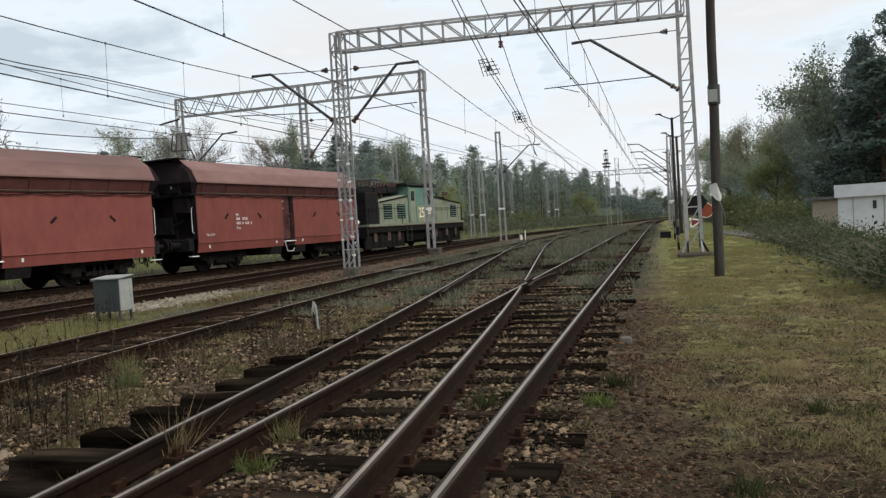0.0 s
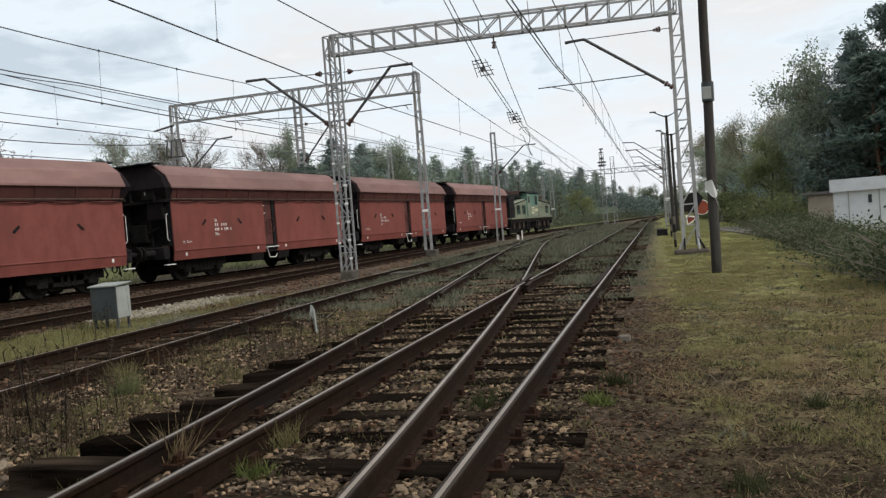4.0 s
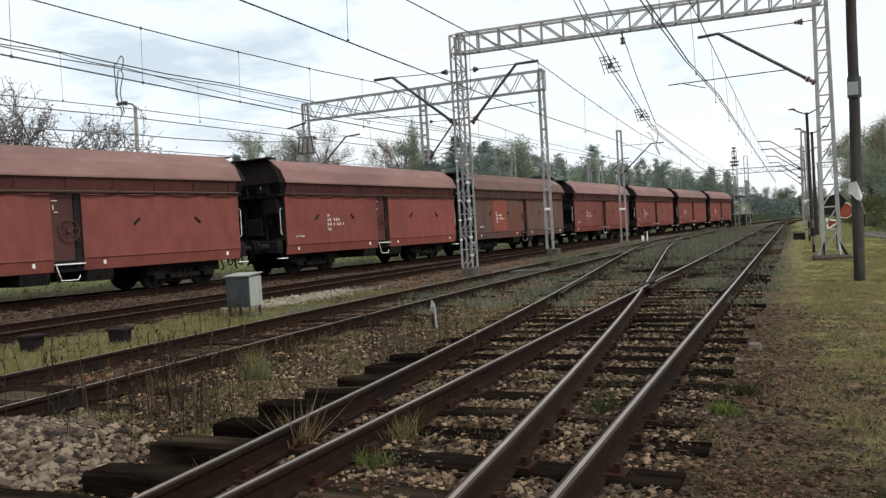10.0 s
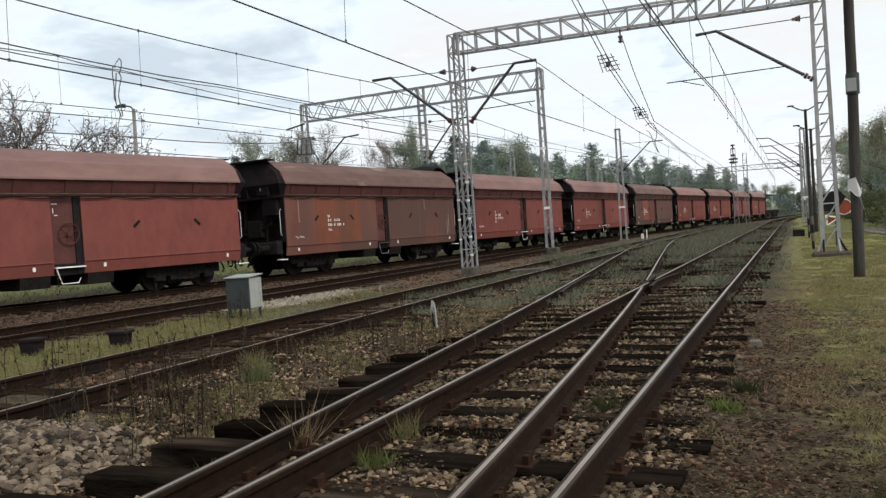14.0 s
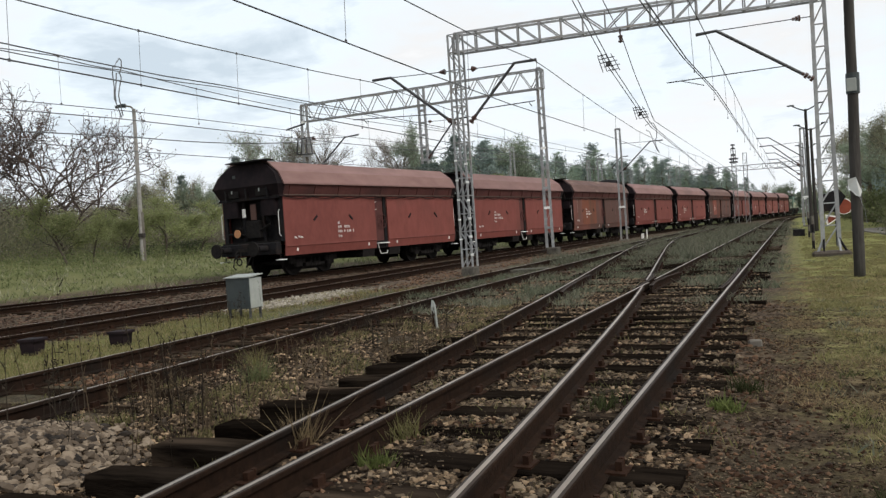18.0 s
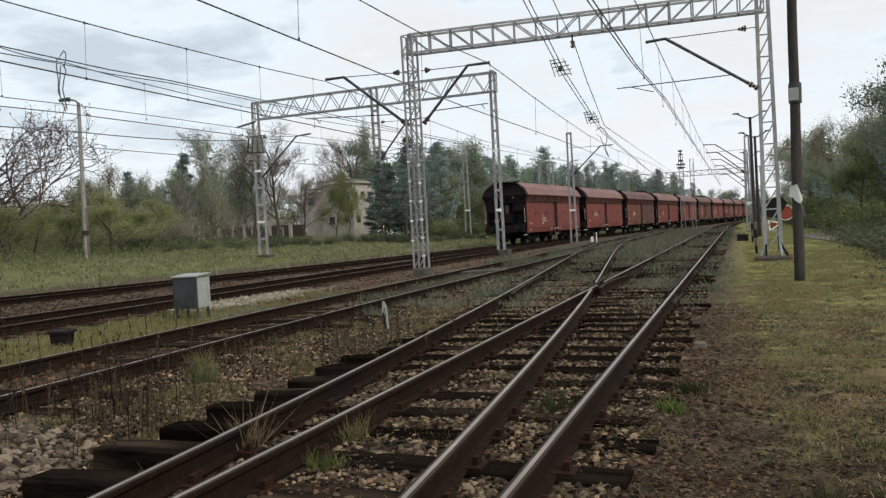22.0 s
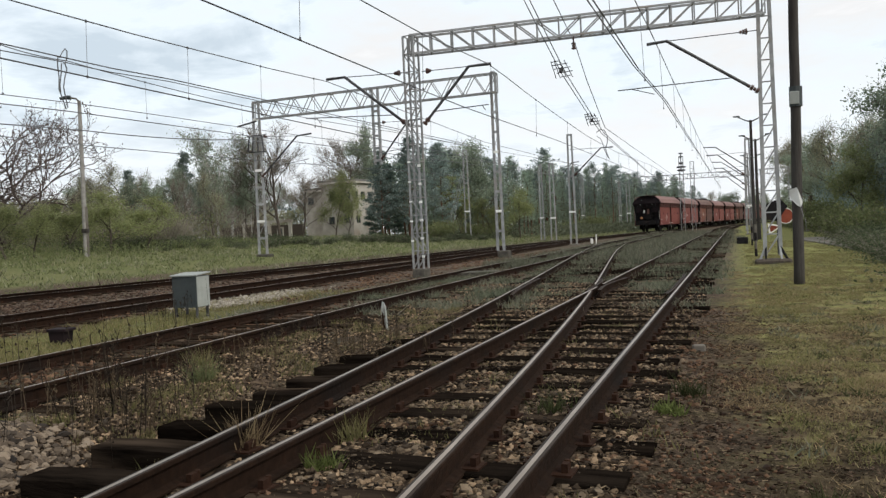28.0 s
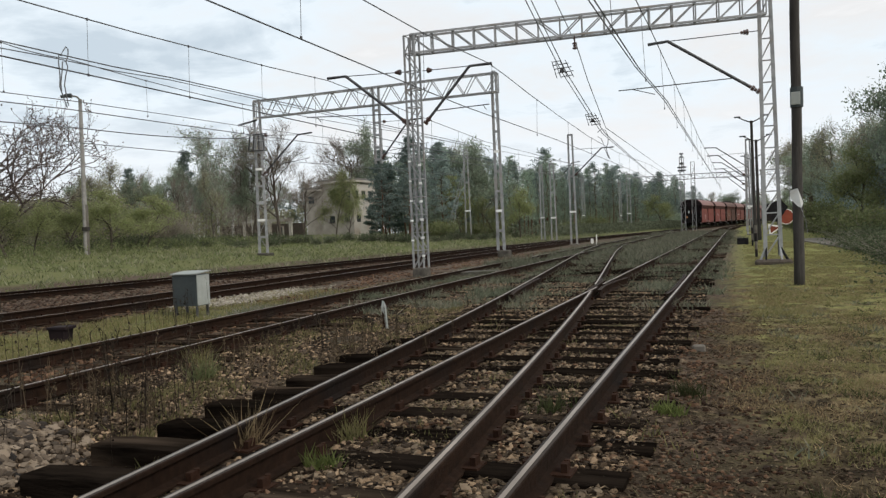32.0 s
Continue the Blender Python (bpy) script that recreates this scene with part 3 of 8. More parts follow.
def sleeper_mesh(length, gauges, wood=None):
    """One timber sleeper, worn at the ends, with base plates and bolts at the places given."""
    k = Kit()
    n = 9
    prof = [(-0.125, -0.10), (0.125, -0.10), (0.125, 0.042), (0.112, 0.055), (-0.112, 0.055), (-0.125, 0.042)]
    vs, fs = [], []
    for i in range(n):
        x = -length / 2 + length * i / (n - 1)
        end = 0.012 if i in (0, n - 1) else 0.0
        vs += [(x, yy * (1 - end * 3) + 0.006 * math.sin(i * 2.1 + yy * 30), zz - (end if zz > 0 else 0) + 0.006 * math.sin(i * 1.7)) for yy, zz in prof]
    for i in range(n - 1):
        fs += [(i * 6 + j, i * 6 + (j + 1) % 6, (i + 1) * 6 + (j + 1) % 6, (i + 1) * 6 + j) for j in range(6)]
    fs += [(5, 4, 3, 2, 1, 0), tuple((n - 1) * 6 + j for j in range(6))]
    k.add(vs, fs)
    k.slot = 1
    for g in gauges:
        k.box(g, 0, 0.052, 0.30, 0.15, 0.022)
        for sx in (-0.105, 0.105):
            k.box(g + sx, 0, 0.085, 0.035, 0.06, 0.05)
            k.tube([(g + sx, 0.045, 0.05), (g + sx, 0.045, 0.115)], 0.017, 6)
    return k.mesh("sleeper", (wood or M_SLEEPER, M_PLATE))


SL_STD = sleeper_mesh(2.6, (-0.7525, 0.7525))


def lay(name, label, line, y0, y1, rails, sleepers, step=0.62, jitter=0.03, mesh=SL_STD):
    tr = thing(name, label, "railway track", "tracks of the yard", "structure")
    for off, a, b in rails:
        part("rail", rail_mesh(line, off, a, b, 1.0), None, tr, "rusty steel rail with a worn bright head")
    y = sleepers[0]
    while y < sleepers[1]:
        s = new("sleeper", mesh)
        s.parent = tr
        s.matrix_basis = pose(track_x(line, y) + rng.normal(0, jitter), y, -0.035 + rng.normal(0, 0.006), 0, 0, -math.degrees(math.atan(track_dir(line, y))) + rng.normal(0, 0.7))
        y += step + rng.normal(0, 0.012)
    return tr


track_1 = lay("track_1", "straight siding track with rusty rails on old timber sleepers", T1, -6, 400,
              [(-0.7525, -6, 15.4), (-0.7525, 16.9, 260), (0.7525, -6, 260)], (24.0, 118.0))
track_2 = lay("track_2", "diverging siding track of a turnout on long timber sleepers", T2, -6, 50,
              [(-0.7525, -6, 46), (0.7525, -6, 14.9), (0.7525, 16.2, 47)], (24.3, 42.0))
track_3 = lay("track_3", "grassy siding track with low rusty rails", T3, -20, 116, [(-0.7525, -20, 110), (0.7525, -20, 112)], (-6, 100.0), mesh=SL_STD)
track_4 = lay("track_4", "rust-brown siding track joining the running line", T4, -30, 72, [(-0.7525, -30, 66), (0.7525, -30, 70)], (-6.0, 66.0))
track_5 = lay("track_5", "curved running line on brown ballast used by the coal train", T5, -150, 420, [(-0.7525, -150, 400), (0.7525, -150, 400)], (4.0, 150.0))

# long bearers under the turnout, each cut to its own length
turnout = thing("turnout", "railway turnout with an open crossing, wing rails and check rails", "railway turnout", kind="structure")
y = 1.2
while y < 23.8:
    lo = -4.12 + rng.normal(0, 0.06) if y < 8.2 else track_x(T2, y) - 1.32 + rng.normal(0, 0.05)
    if y > 8.2:
        lo = min(lo, -3.95)
    hi = -0.52 + rng.normal(0, 0.05)
    gs = [track_x(T2, y) - 0.7525, track_x(T2, y) + 0.7525, -1.76 - 0.7525, -1.76 + 0.7525]
    mid = (lo + hi) / 2
    use = [gs[0] - mid, gs[3] - mid]
    if abs(gs[2] - gs[0]) > 0.34:
        use.append(gs[2] - mid)
    if abs(gs[1] - gs[3]) > 0.34 and abs(gs[1] - gs[2]) > 0.34:
        use.append(gs[1] - mid)
    s = new("sleeper", sleeper_mesh(hi - lo, use, M_TAR))
    s.parent = turnout
    s.matrix_basis = pose(mid, y, -0.03 + rng.normal(0, 0.006), 0, 0, rng.normal(0, 0.5) - 1.2)
    y += 0.60 + rng.normal(0, 0.012)

# plain sleepers before the turnout begins
for i in range(11):
    s = new("sleeper", SL_STD)
    s.parent = turnout
    s.matrix_basis = pose(-1.76 + 0.02 * math.sin(i * 2.3), 0.58 - 0.61 * i, -0.033, 0, 0, 0.6 * math.sin(i * 1.7))


def free_rail(name, pts, label, bright=True):
    """A rail along (x, y) points in the flat."""
    line = (np.array([p[1] for p in pts]), np.array([p[0] for p in pts]))
    me = rail_mesh(line, 0.0, pts[0][1], pts[-1][1], (pts[-1][1] - pts[0][1]) / max(4, len(pts) * 3))
    if not bright:
        me.materials[1] = M_RAIL
    return part(name, me, None, turnout, label)


fx = -2.5125
free_rail("frog_point", [(fx, 15.7), (fx, 16.2), (fx, 16.95)], "worn bright crossing nose")
free_rail("frog_point", [(track_x(T2, 15.7) + 0.7525, 15.7), (track_x(T2, 16.25) + 0.7525, 16.25)], "worn bright crossing nose")
free_rail("wing_rail", [(-2.36, 14.3), (-2.43, 15.2), (-2.40, 16.4), (-2.28, 17.4)], "bent wing rail", False)
free_rail("wing_rail", [(-2.58, 14.3), (-2.60, 15.2), (-2.66, 16.4), (-2.82, 17.4)], "bent wing rail", False)
free_rail("check_rail", [(-1.13, 13.3), (-1.09, 14.2), (-1.09, 17.2), (-1.13, 18.1)], "short check rail beside the running rail", False)
free_rail("check_rail", [(track_x(T2, 13.6) - 0.62, 13.6), (track_x(T2, 14.5) - 0.67, 14.5), (track_x(T2, 17.0) - 0.67, 17.0), (track_x(T2, 18) - 0.62, 18.0)], "short check rail beside the running rail", False)


# ---------- the coal train ----------
M_DUSTY = mat("dusty_brown_steel", (0.045, 0.030, 0.024), (0.10, 0.070, 0.055), 0.85, 0, 6, 0.2)
M_WORNRED = mat("worn_orange_red_paint", (0.150, 0.052, 0.031), (0.200, 0.072, 0.041), 0.75, 0, 2.5, 0.15, (0.125, 0.058, 0.038), 0.6, stretch=(1, 1, 0.4))
M_DUST = mat("pale_dried_streak", (0.22, 0.17, 0.14), (0.34, 0.28, 0.24), 0.8, 0, 6, 0.1)
WAGON_STEP = 13.88
PROFILE = [(1.43, 0.72), (1.48, 1.06), (1.48, 2.83), (1.43, 2.87), (1.58, 3.27), (1.37, 3.68), (0.86, 4.05), (0.0, 4.15)]
HL = 5.89


def text_mesh(body, size, material):
    cu = bpy.data.curves.new("lettering", "FONT")
    cu.body, cu.size, cu.extrude = body, size, 0.002
    tmp = new("lettering_source", cu)
    me = bpy.data.meshes.new_from_object(tmp.evaluated_get(bpy.context.evaluated_depsgraph_get()))
    bpy.data.objects.remove(tmp)
    me.materials.append(material)
    return me


TXT_TYPE = text_mesh("Fals", 0.15, M_WHITE)
TXT_LOAD = text_mesh("Poj. 75.0m", 0.11, M_WHITE)
TXT_84 = text_mesh("84", 0.15, M_WHITE)


def wagon(name, side, roof, band, label, fresh=False, streak=False):
    """A four-axle self-unloading hopper wagon; x runs along the track, z = 0 is the rail head."""
    w = thing(name, label, "hopper wagon", "coal train")
    # the worn wagons carry their numbers further back and higher
    tx_back, tx_up = (0.65, 0.26) if fresh or streak else (0.0, 0.0)
    for s in (-1, 1):
        # two flaps a side with a gap for the brake wheel
        for a, b in ((-HL, -0.46), (0.40, HL)):
            k = Kit().sheet([(s * 1.43, 0.74), (s * 1.485, 1.06), (s * 1.485, 2.81)], -0.05 * s, a, b)
            flap = part("side_flap", k, side, w)
            k = Kit()
            k.tube([(a + 0.02, s * 1.497, 1.075), (b - 0.02, s * 1.497, 1.075)], 0.018, 6)
            part("crease_bar", k, side, flap)
            # dark latch openings, like small slanted slots
            n = (b - a)
            for q, dirn in ((0.306, 1), (0.696, -1)):
                k = Kit()
                cx = a + n * q
                k.beam((cx - 0.10, s * 1.493, 2.03 - 0.085 * dirn), (cx + 0.10, s * 1.493, 2.03 + 0.085 * dirn), 0.03, 0.07)
                part("latch_slot", k, M_BLACK, flap, "dark slanted latch slot")
            for q in (0.11, 0.90):
                k = Kit().box(a + n * q, s * 1.468, 0.93, 0.075, 0.02, 0.115)
                part("marker_plate", k, M_WHITE, flap, "small white marker plate")
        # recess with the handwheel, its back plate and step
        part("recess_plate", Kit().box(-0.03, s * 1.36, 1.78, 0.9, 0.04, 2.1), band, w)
        k = Kit()
        k.box(0.30, s * 1.40, 1.78, 0.18, 0.05, 2.06)
        part("recess_post", k, M_BLACK, w)
        wheel = part("handwheel", Kit().ring((0.03, s * 1.45, 1.82), (0, 1, 0), 0.29, 0.016, 22, 5), M_BAND, w, "six-spoked brake handwheel")
        for i in range(6):
            an = math.pi * i / 3 + 0.3
            part("spoke", Kit().tube([(0.03, s * 1.45, 1.82), (0.03 + 0.29 * math.cos(an), s * 1.45, 1.82 + 0.29 * math.sin(an))], 0.011, 5), M_BAND, wheel)
        part("hub", Kit().disc((0.03, s * 1.45, 1.82), (0, 1, 0), 0.06, 0.05, 10), M_BAND, wheel)
        part("step", Kit().box(-0.03, s * 1.46, 0.93, 0.86, 0.16, 0.035), M_DUSTY if fresh or streak else M_MASTW, w, "worn pale footstep")
        k = Kit()
        k.tube([(-0.42, s * 1.5, 0.9), (-0.3, s * 1.52, 0.5), (0.16, s * 1.52, 0.5), (0.24, s * 1.5, 0.62)], 0.016, 6)
        part("foot_stirrup", k, M_MAST if fresh or streak else M_WHITE, w, "bent pale stirrup step")
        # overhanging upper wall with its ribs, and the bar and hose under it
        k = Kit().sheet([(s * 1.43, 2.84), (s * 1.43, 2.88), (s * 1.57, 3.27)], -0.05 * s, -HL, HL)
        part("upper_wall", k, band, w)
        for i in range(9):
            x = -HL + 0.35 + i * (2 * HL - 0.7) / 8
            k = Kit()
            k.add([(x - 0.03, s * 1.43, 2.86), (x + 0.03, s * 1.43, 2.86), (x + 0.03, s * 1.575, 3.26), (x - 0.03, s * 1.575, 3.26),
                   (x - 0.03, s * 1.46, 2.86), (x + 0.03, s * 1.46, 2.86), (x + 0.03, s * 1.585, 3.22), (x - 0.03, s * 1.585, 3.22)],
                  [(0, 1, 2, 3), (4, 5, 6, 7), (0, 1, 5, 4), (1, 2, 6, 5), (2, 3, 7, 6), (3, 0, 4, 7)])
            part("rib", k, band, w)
        part("rubbing_bar", Kit().tube([(-HL, s * 1.53, 2.87), (HL, s * 1.53, 2.87)], 0.026, 6), M_DUSTY, w)
        pts = []
        for i in range(49):
            u = i / 48
            pts.append((-HL + 2 * HL * u, s * 1.535, 2.82 - 0.07 * abs(math.sin(u * math.pi * 8)) ** 0.8))
        part("hose", Kit().tube(pts, 0.016, 5), M_UNDER, w, "sagging black air hose")
        # roof slopes
        k = Kit().sheet([(s * 1.59, 3.25), (s * 1.59, 3.29), (s * 1.38, 3.70), (s * 0.87, 4.07), (0.0, 4.17)], 0.04 * s, -HL - 0.06, HL + 0.06)
        part("roof_slope", k, roof, w)
        # lettering on the side seen
        if fresh and s < 0:
            part("repaint_patch", Kit().box(-3.05, s * 1.489, 1.95, 1.67, 0.008, 1.66), M_FRESH, w, "fresh orange-red repainted field")
        rz = 0 if s < 0 else 180
        for i, (me, dz) in enumerate(((TXT_84, 1.78), (TXT_TYPE, 1.28))):
            tx = new("lettering", me)
            tx.parent = w
            tx.matrix_basis = pose((-2.95 - tx_back) if s < 0 else (2.95 + tx_back), s * 1.497, dz + tx_up, 90, 0, rz)
            tagged(tx, "white stencilled lettering", kind="stuff")
        for dz, ln, cells in ((1.62, 0.75, (0, 1, 3, 4, 5)), (1.45, 1.0, (0, 1, 2, 4, 6, 7, 8, 10))):
            k = Kit()
            x = -2.95 - tx_back
            for q in cells:
                g = ln / (cells[-1] + 1)
                k.box((x + g * q + g * 0.4) * (1 if s < 0 else -1), s * 1.496, dz + tx_up + 0.055, g * 0.42, 0.006, 0.10)
            tagged(part("number_bar", k, M_WHITE, w), "plain white bars of the wagon number", kind="stuff")
        tx = new("lettering", TXT_LOAD)
        tx.parent = w
        tx.matrix_basis = pose(-5.45 if s < 0 else 5.45, s * 1.497, 1.33, 90, 0, rz)
        tagged(tx, "white stencilled lettering", kind="stuff")
        k = Kit()
        for q, (dx, dz, lw, lh) in enumerate(((-0.30, 2.62, 0.16, 0.022), (-0.34, 2.44, 0.022, 0.13), (-0.27, 2.32, 0.10, 0.02))):
            k.box(dx * -s, s * 1.385, dz, lw, 0.006, lh)
        tagged(part("stencil_mark", k, M_BLACK if fresh or streak else M_WHITE, w, "stencilled mark beside the brake wheel"), kind="stuff")
    # ends
    for e in (-1, 1):
        outline = [(y, z) for y, z in PROFILE[2:]] + [(-y, z) for y, z in PROFILE[-2:1:-1]]
        k = Kit()
        n = len(outline)
        bulge = [e * (HL + (0.34 if abs(z - 3.27) < 0.01 else 0.14 if z < 3.27 else 0.34 - 0.22 * (z - 3.27))) for y, z in outline]
        k.add([(x, y, z) for x, (y, z) in zip(bulge, outline)] + [(e * (HL - 0.06), y, z) for y, z in outline] + [(e * (HL + 0.34), 0, 3.27), (e * (HL + 0.14), 0, 2.83)],
              [(i, i + 1, 2 * n) for i in range(2, n - 3)] + [(0, 1, 2, 2 * n, 2 * n + 1), (2 * n + 1, 2 * n, n - 3, n - 2, n - 1)] + [(i, (i + 1) % n, n + (i + 1) % n, n + i) for i in range(n)] + [tuple(range(n, 2 * n))])
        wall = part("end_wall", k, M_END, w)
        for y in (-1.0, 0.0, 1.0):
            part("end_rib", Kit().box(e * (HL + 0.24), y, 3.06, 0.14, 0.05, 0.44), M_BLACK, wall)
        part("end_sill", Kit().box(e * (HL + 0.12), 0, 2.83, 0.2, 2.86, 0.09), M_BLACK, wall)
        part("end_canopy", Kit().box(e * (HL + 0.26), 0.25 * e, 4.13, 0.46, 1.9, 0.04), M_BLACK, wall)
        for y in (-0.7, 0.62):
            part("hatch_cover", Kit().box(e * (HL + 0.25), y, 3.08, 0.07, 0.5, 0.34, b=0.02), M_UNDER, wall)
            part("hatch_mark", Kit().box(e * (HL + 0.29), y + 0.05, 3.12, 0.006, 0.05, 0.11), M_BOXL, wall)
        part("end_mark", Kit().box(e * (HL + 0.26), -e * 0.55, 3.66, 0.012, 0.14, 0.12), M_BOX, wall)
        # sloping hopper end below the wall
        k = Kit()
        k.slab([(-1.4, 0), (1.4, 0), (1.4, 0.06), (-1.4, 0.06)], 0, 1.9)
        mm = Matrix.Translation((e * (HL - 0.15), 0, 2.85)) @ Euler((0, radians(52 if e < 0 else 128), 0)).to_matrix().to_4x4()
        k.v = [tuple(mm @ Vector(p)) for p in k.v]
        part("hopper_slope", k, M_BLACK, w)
        # added dark plate that closes the open end so no lit inside shows
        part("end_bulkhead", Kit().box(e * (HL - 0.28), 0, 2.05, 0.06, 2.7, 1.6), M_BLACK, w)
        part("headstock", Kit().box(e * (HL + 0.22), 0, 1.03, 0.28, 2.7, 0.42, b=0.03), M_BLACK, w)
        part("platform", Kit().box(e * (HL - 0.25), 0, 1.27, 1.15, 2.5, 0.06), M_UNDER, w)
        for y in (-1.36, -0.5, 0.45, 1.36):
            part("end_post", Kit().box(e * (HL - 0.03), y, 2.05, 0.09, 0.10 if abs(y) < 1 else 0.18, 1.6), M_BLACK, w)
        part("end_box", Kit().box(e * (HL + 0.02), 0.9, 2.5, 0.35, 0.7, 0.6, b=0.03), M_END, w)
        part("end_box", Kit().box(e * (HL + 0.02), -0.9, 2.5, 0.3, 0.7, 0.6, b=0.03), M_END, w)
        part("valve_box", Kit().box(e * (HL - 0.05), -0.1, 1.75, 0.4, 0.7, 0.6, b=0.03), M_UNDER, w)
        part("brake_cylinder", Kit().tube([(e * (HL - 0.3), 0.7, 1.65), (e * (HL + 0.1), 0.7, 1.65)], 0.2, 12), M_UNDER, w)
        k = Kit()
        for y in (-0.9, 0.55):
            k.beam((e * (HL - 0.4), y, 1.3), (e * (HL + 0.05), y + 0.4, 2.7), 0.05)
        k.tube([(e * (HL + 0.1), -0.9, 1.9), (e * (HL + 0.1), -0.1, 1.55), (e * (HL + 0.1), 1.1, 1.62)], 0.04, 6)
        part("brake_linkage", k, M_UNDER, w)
        for y in (-1.38, 1.38):
            k = Kit().tube([(e * (HL + 0.1), y, 1.45), (e * (HL + 0.18), y, 1.5), (e * (HL + 0.18), y, 2.3), (e * (HL + 0.1), y, 2.38)], 0.012, 6)
            part("handrail", k, M_WHITE, w, "white end handrail")
            part("end_step", Kit().box(e * (HL + 0.15), y * 0.98, 0.62, 0.40, 0.16, 0.03), M_MASTW, w, "white-edged end step")
            part("step_bracket", Kit().tube([(e * (HL + 0.15), y * 0.97, 0.62), (e * (HL + 0.2), y * 0.94, 1.1)], 0.02, 5), M_UNDER, w)
        for y in (-0.875, 0.875):
            bf = Kit()
            bf.tube([(e * (HL + 0.36), y, 1.04), (e * (HL + 0.78), y, 1.04)], 0.115, 12)
            bf.tube([(e * (HL + 0.75), y, 1.04), (e * (HL + 0.95), y, 1.04)], 0.08, 10)
            buffer = part("buffer", bf, M_BLACK, w, smooth=False)
            part("buffer_head", Kit().disc((e * (HL + 1.0), y, 1.04), (1, 0, 0), 0.25, 0.07, 20), M_UNDER, buffer)
        k = Kit()
        k.box(e * (HL + 0.6), 0, 1.02, 0.5, 0.08, 0.12)
        k.ring((e * (HL + 0.86), 0, 0.86), (0, 1, 0), 0.13, 0.028, 14, 5)
        k.ring((e * (HL + 0.82), 0, 0.62), (1, 0, 0), 0.12, 0.025, 14, 5)
        k.tube([(e * (HL + 0.4), 0.35, 0.95), (e * (HL + 0.7), 0.35, 0.7), (e * (HL + 0.8), 0.32, 0.45), (e * (HL + 0.7), 0.3, 0.35)], 0.03, 6)
        k.tube([(e * (HL + 0.4), -0.35, 0.95), (e * (HL + 0.7), -0.35, 0.66), (e * (HL + 0.8), -0.3, 0.42)], 0.03, 6)
        part("screw_coupling", k, M_UNDER, w)
    # frame, discharge hoppers and running gear
    k = Kit()
    k.box(0, 0.35, 0.98, 2 * HL + 0.3, 0.14, 0.28)
    k.box(0, -0.35, 0.98, 2 * HL + 0.3, 0.14, 0.28)
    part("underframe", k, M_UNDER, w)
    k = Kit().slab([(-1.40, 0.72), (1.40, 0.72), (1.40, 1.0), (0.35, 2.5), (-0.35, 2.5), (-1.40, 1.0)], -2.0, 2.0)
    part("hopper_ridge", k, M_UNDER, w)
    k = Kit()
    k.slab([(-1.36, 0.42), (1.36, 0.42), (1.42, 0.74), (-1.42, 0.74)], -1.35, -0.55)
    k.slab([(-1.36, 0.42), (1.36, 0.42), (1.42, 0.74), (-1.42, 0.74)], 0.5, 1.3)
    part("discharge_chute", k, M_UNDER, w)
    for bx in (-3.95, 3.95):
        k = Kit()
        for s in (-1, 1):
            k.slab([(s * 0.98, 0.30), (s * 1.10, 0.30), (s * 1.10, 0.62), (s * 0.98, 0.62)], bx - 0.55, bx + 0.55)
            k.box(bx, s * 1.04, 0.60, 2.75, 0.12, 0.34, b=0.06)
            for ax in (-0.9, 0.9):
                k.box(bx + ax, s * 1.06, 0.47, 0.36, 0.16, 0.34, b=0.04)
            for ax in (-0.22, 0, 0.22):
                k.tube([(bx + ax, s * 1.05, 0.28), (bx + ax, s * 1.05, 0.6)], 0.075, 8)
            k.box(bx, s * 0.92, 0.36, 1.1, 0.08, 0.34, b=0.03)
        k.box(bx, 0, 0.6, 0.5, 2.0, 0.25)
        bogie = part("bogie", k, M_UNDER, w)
        for ax in (-0.9, 0.9):
            k = Kit()
            k.tube([(0, -0.95, 0), (0, 0.95, 0)], 0.075, 10)
            for s in (-1, 1):
                k.disc((0, s * 0.755, 0), (0, 1, 0), 0.46, 0.11, 28)
                k.disc((0, s * 0.69, 0), (0, 1, 0), 0.485, 0.03, 28)
                k.disc((0, s * 0.83, 0), (0, 1, 0), 0.16, 0.06, 14)
                for i in range(8):
                    an = math.pi * i / 4
                    k.disc((0.3 * math.cos(an), s * 0.812, 0.3 * math.sin(an)), (0, 1, 0), 0.05, 0.02, 6)
            ws = part("wheelset", k, M_UNDER, bogie)
            ws.location = (bx + ax, 0, 0.46)
    if streak or fresh:
        k = Kit()
        nu, nv = 9, 7
        rows = [[(HL - 0.75 + 1.25 * i / (nu - 1), -0.85 + 1.7 * j / (nv - 1), 4.06 + 0.40 * math.sin(math.pi * i / (nu - 1)) ** 0.7 * (1 - 0.35 * (2 * j / (nv - 1) - 1) ** 2)) for j in range(nv)] for i in range(nu)]
        flat = [p for row in rows for p in row]
        under = [(x, y, z - 0.05) for x, y, z in flat]
        q = nu * nv
        fs = [(i * nv + j, (i + 1) * nv + j, (i + 1) * nv + j + 1, i * nv + j + 1) for i in range(nu - 1) for j in range(nv - 1)]
        rim = [i * nv for i in range(nu)] + [(nu - 1) * nv + j for j in range(1, nv)] + [i * nv + nv - 1 for i in range(nu - 2, -1, -1)] + [j for j in range(nv - 2, 0, -1)]
        fs += [tuple(q + v for v in reversed(f)) for f in fs] + [(rim[i], rim[(i + 1) % len(rim)], q + rim[(i + 1) % len(rim)], q + rim[i]) for i in range(len(rim))]
        part("raised_roof_lid", k.add(flat + under, fs), M_BLACK, w, "buckled black roof lid standing open")
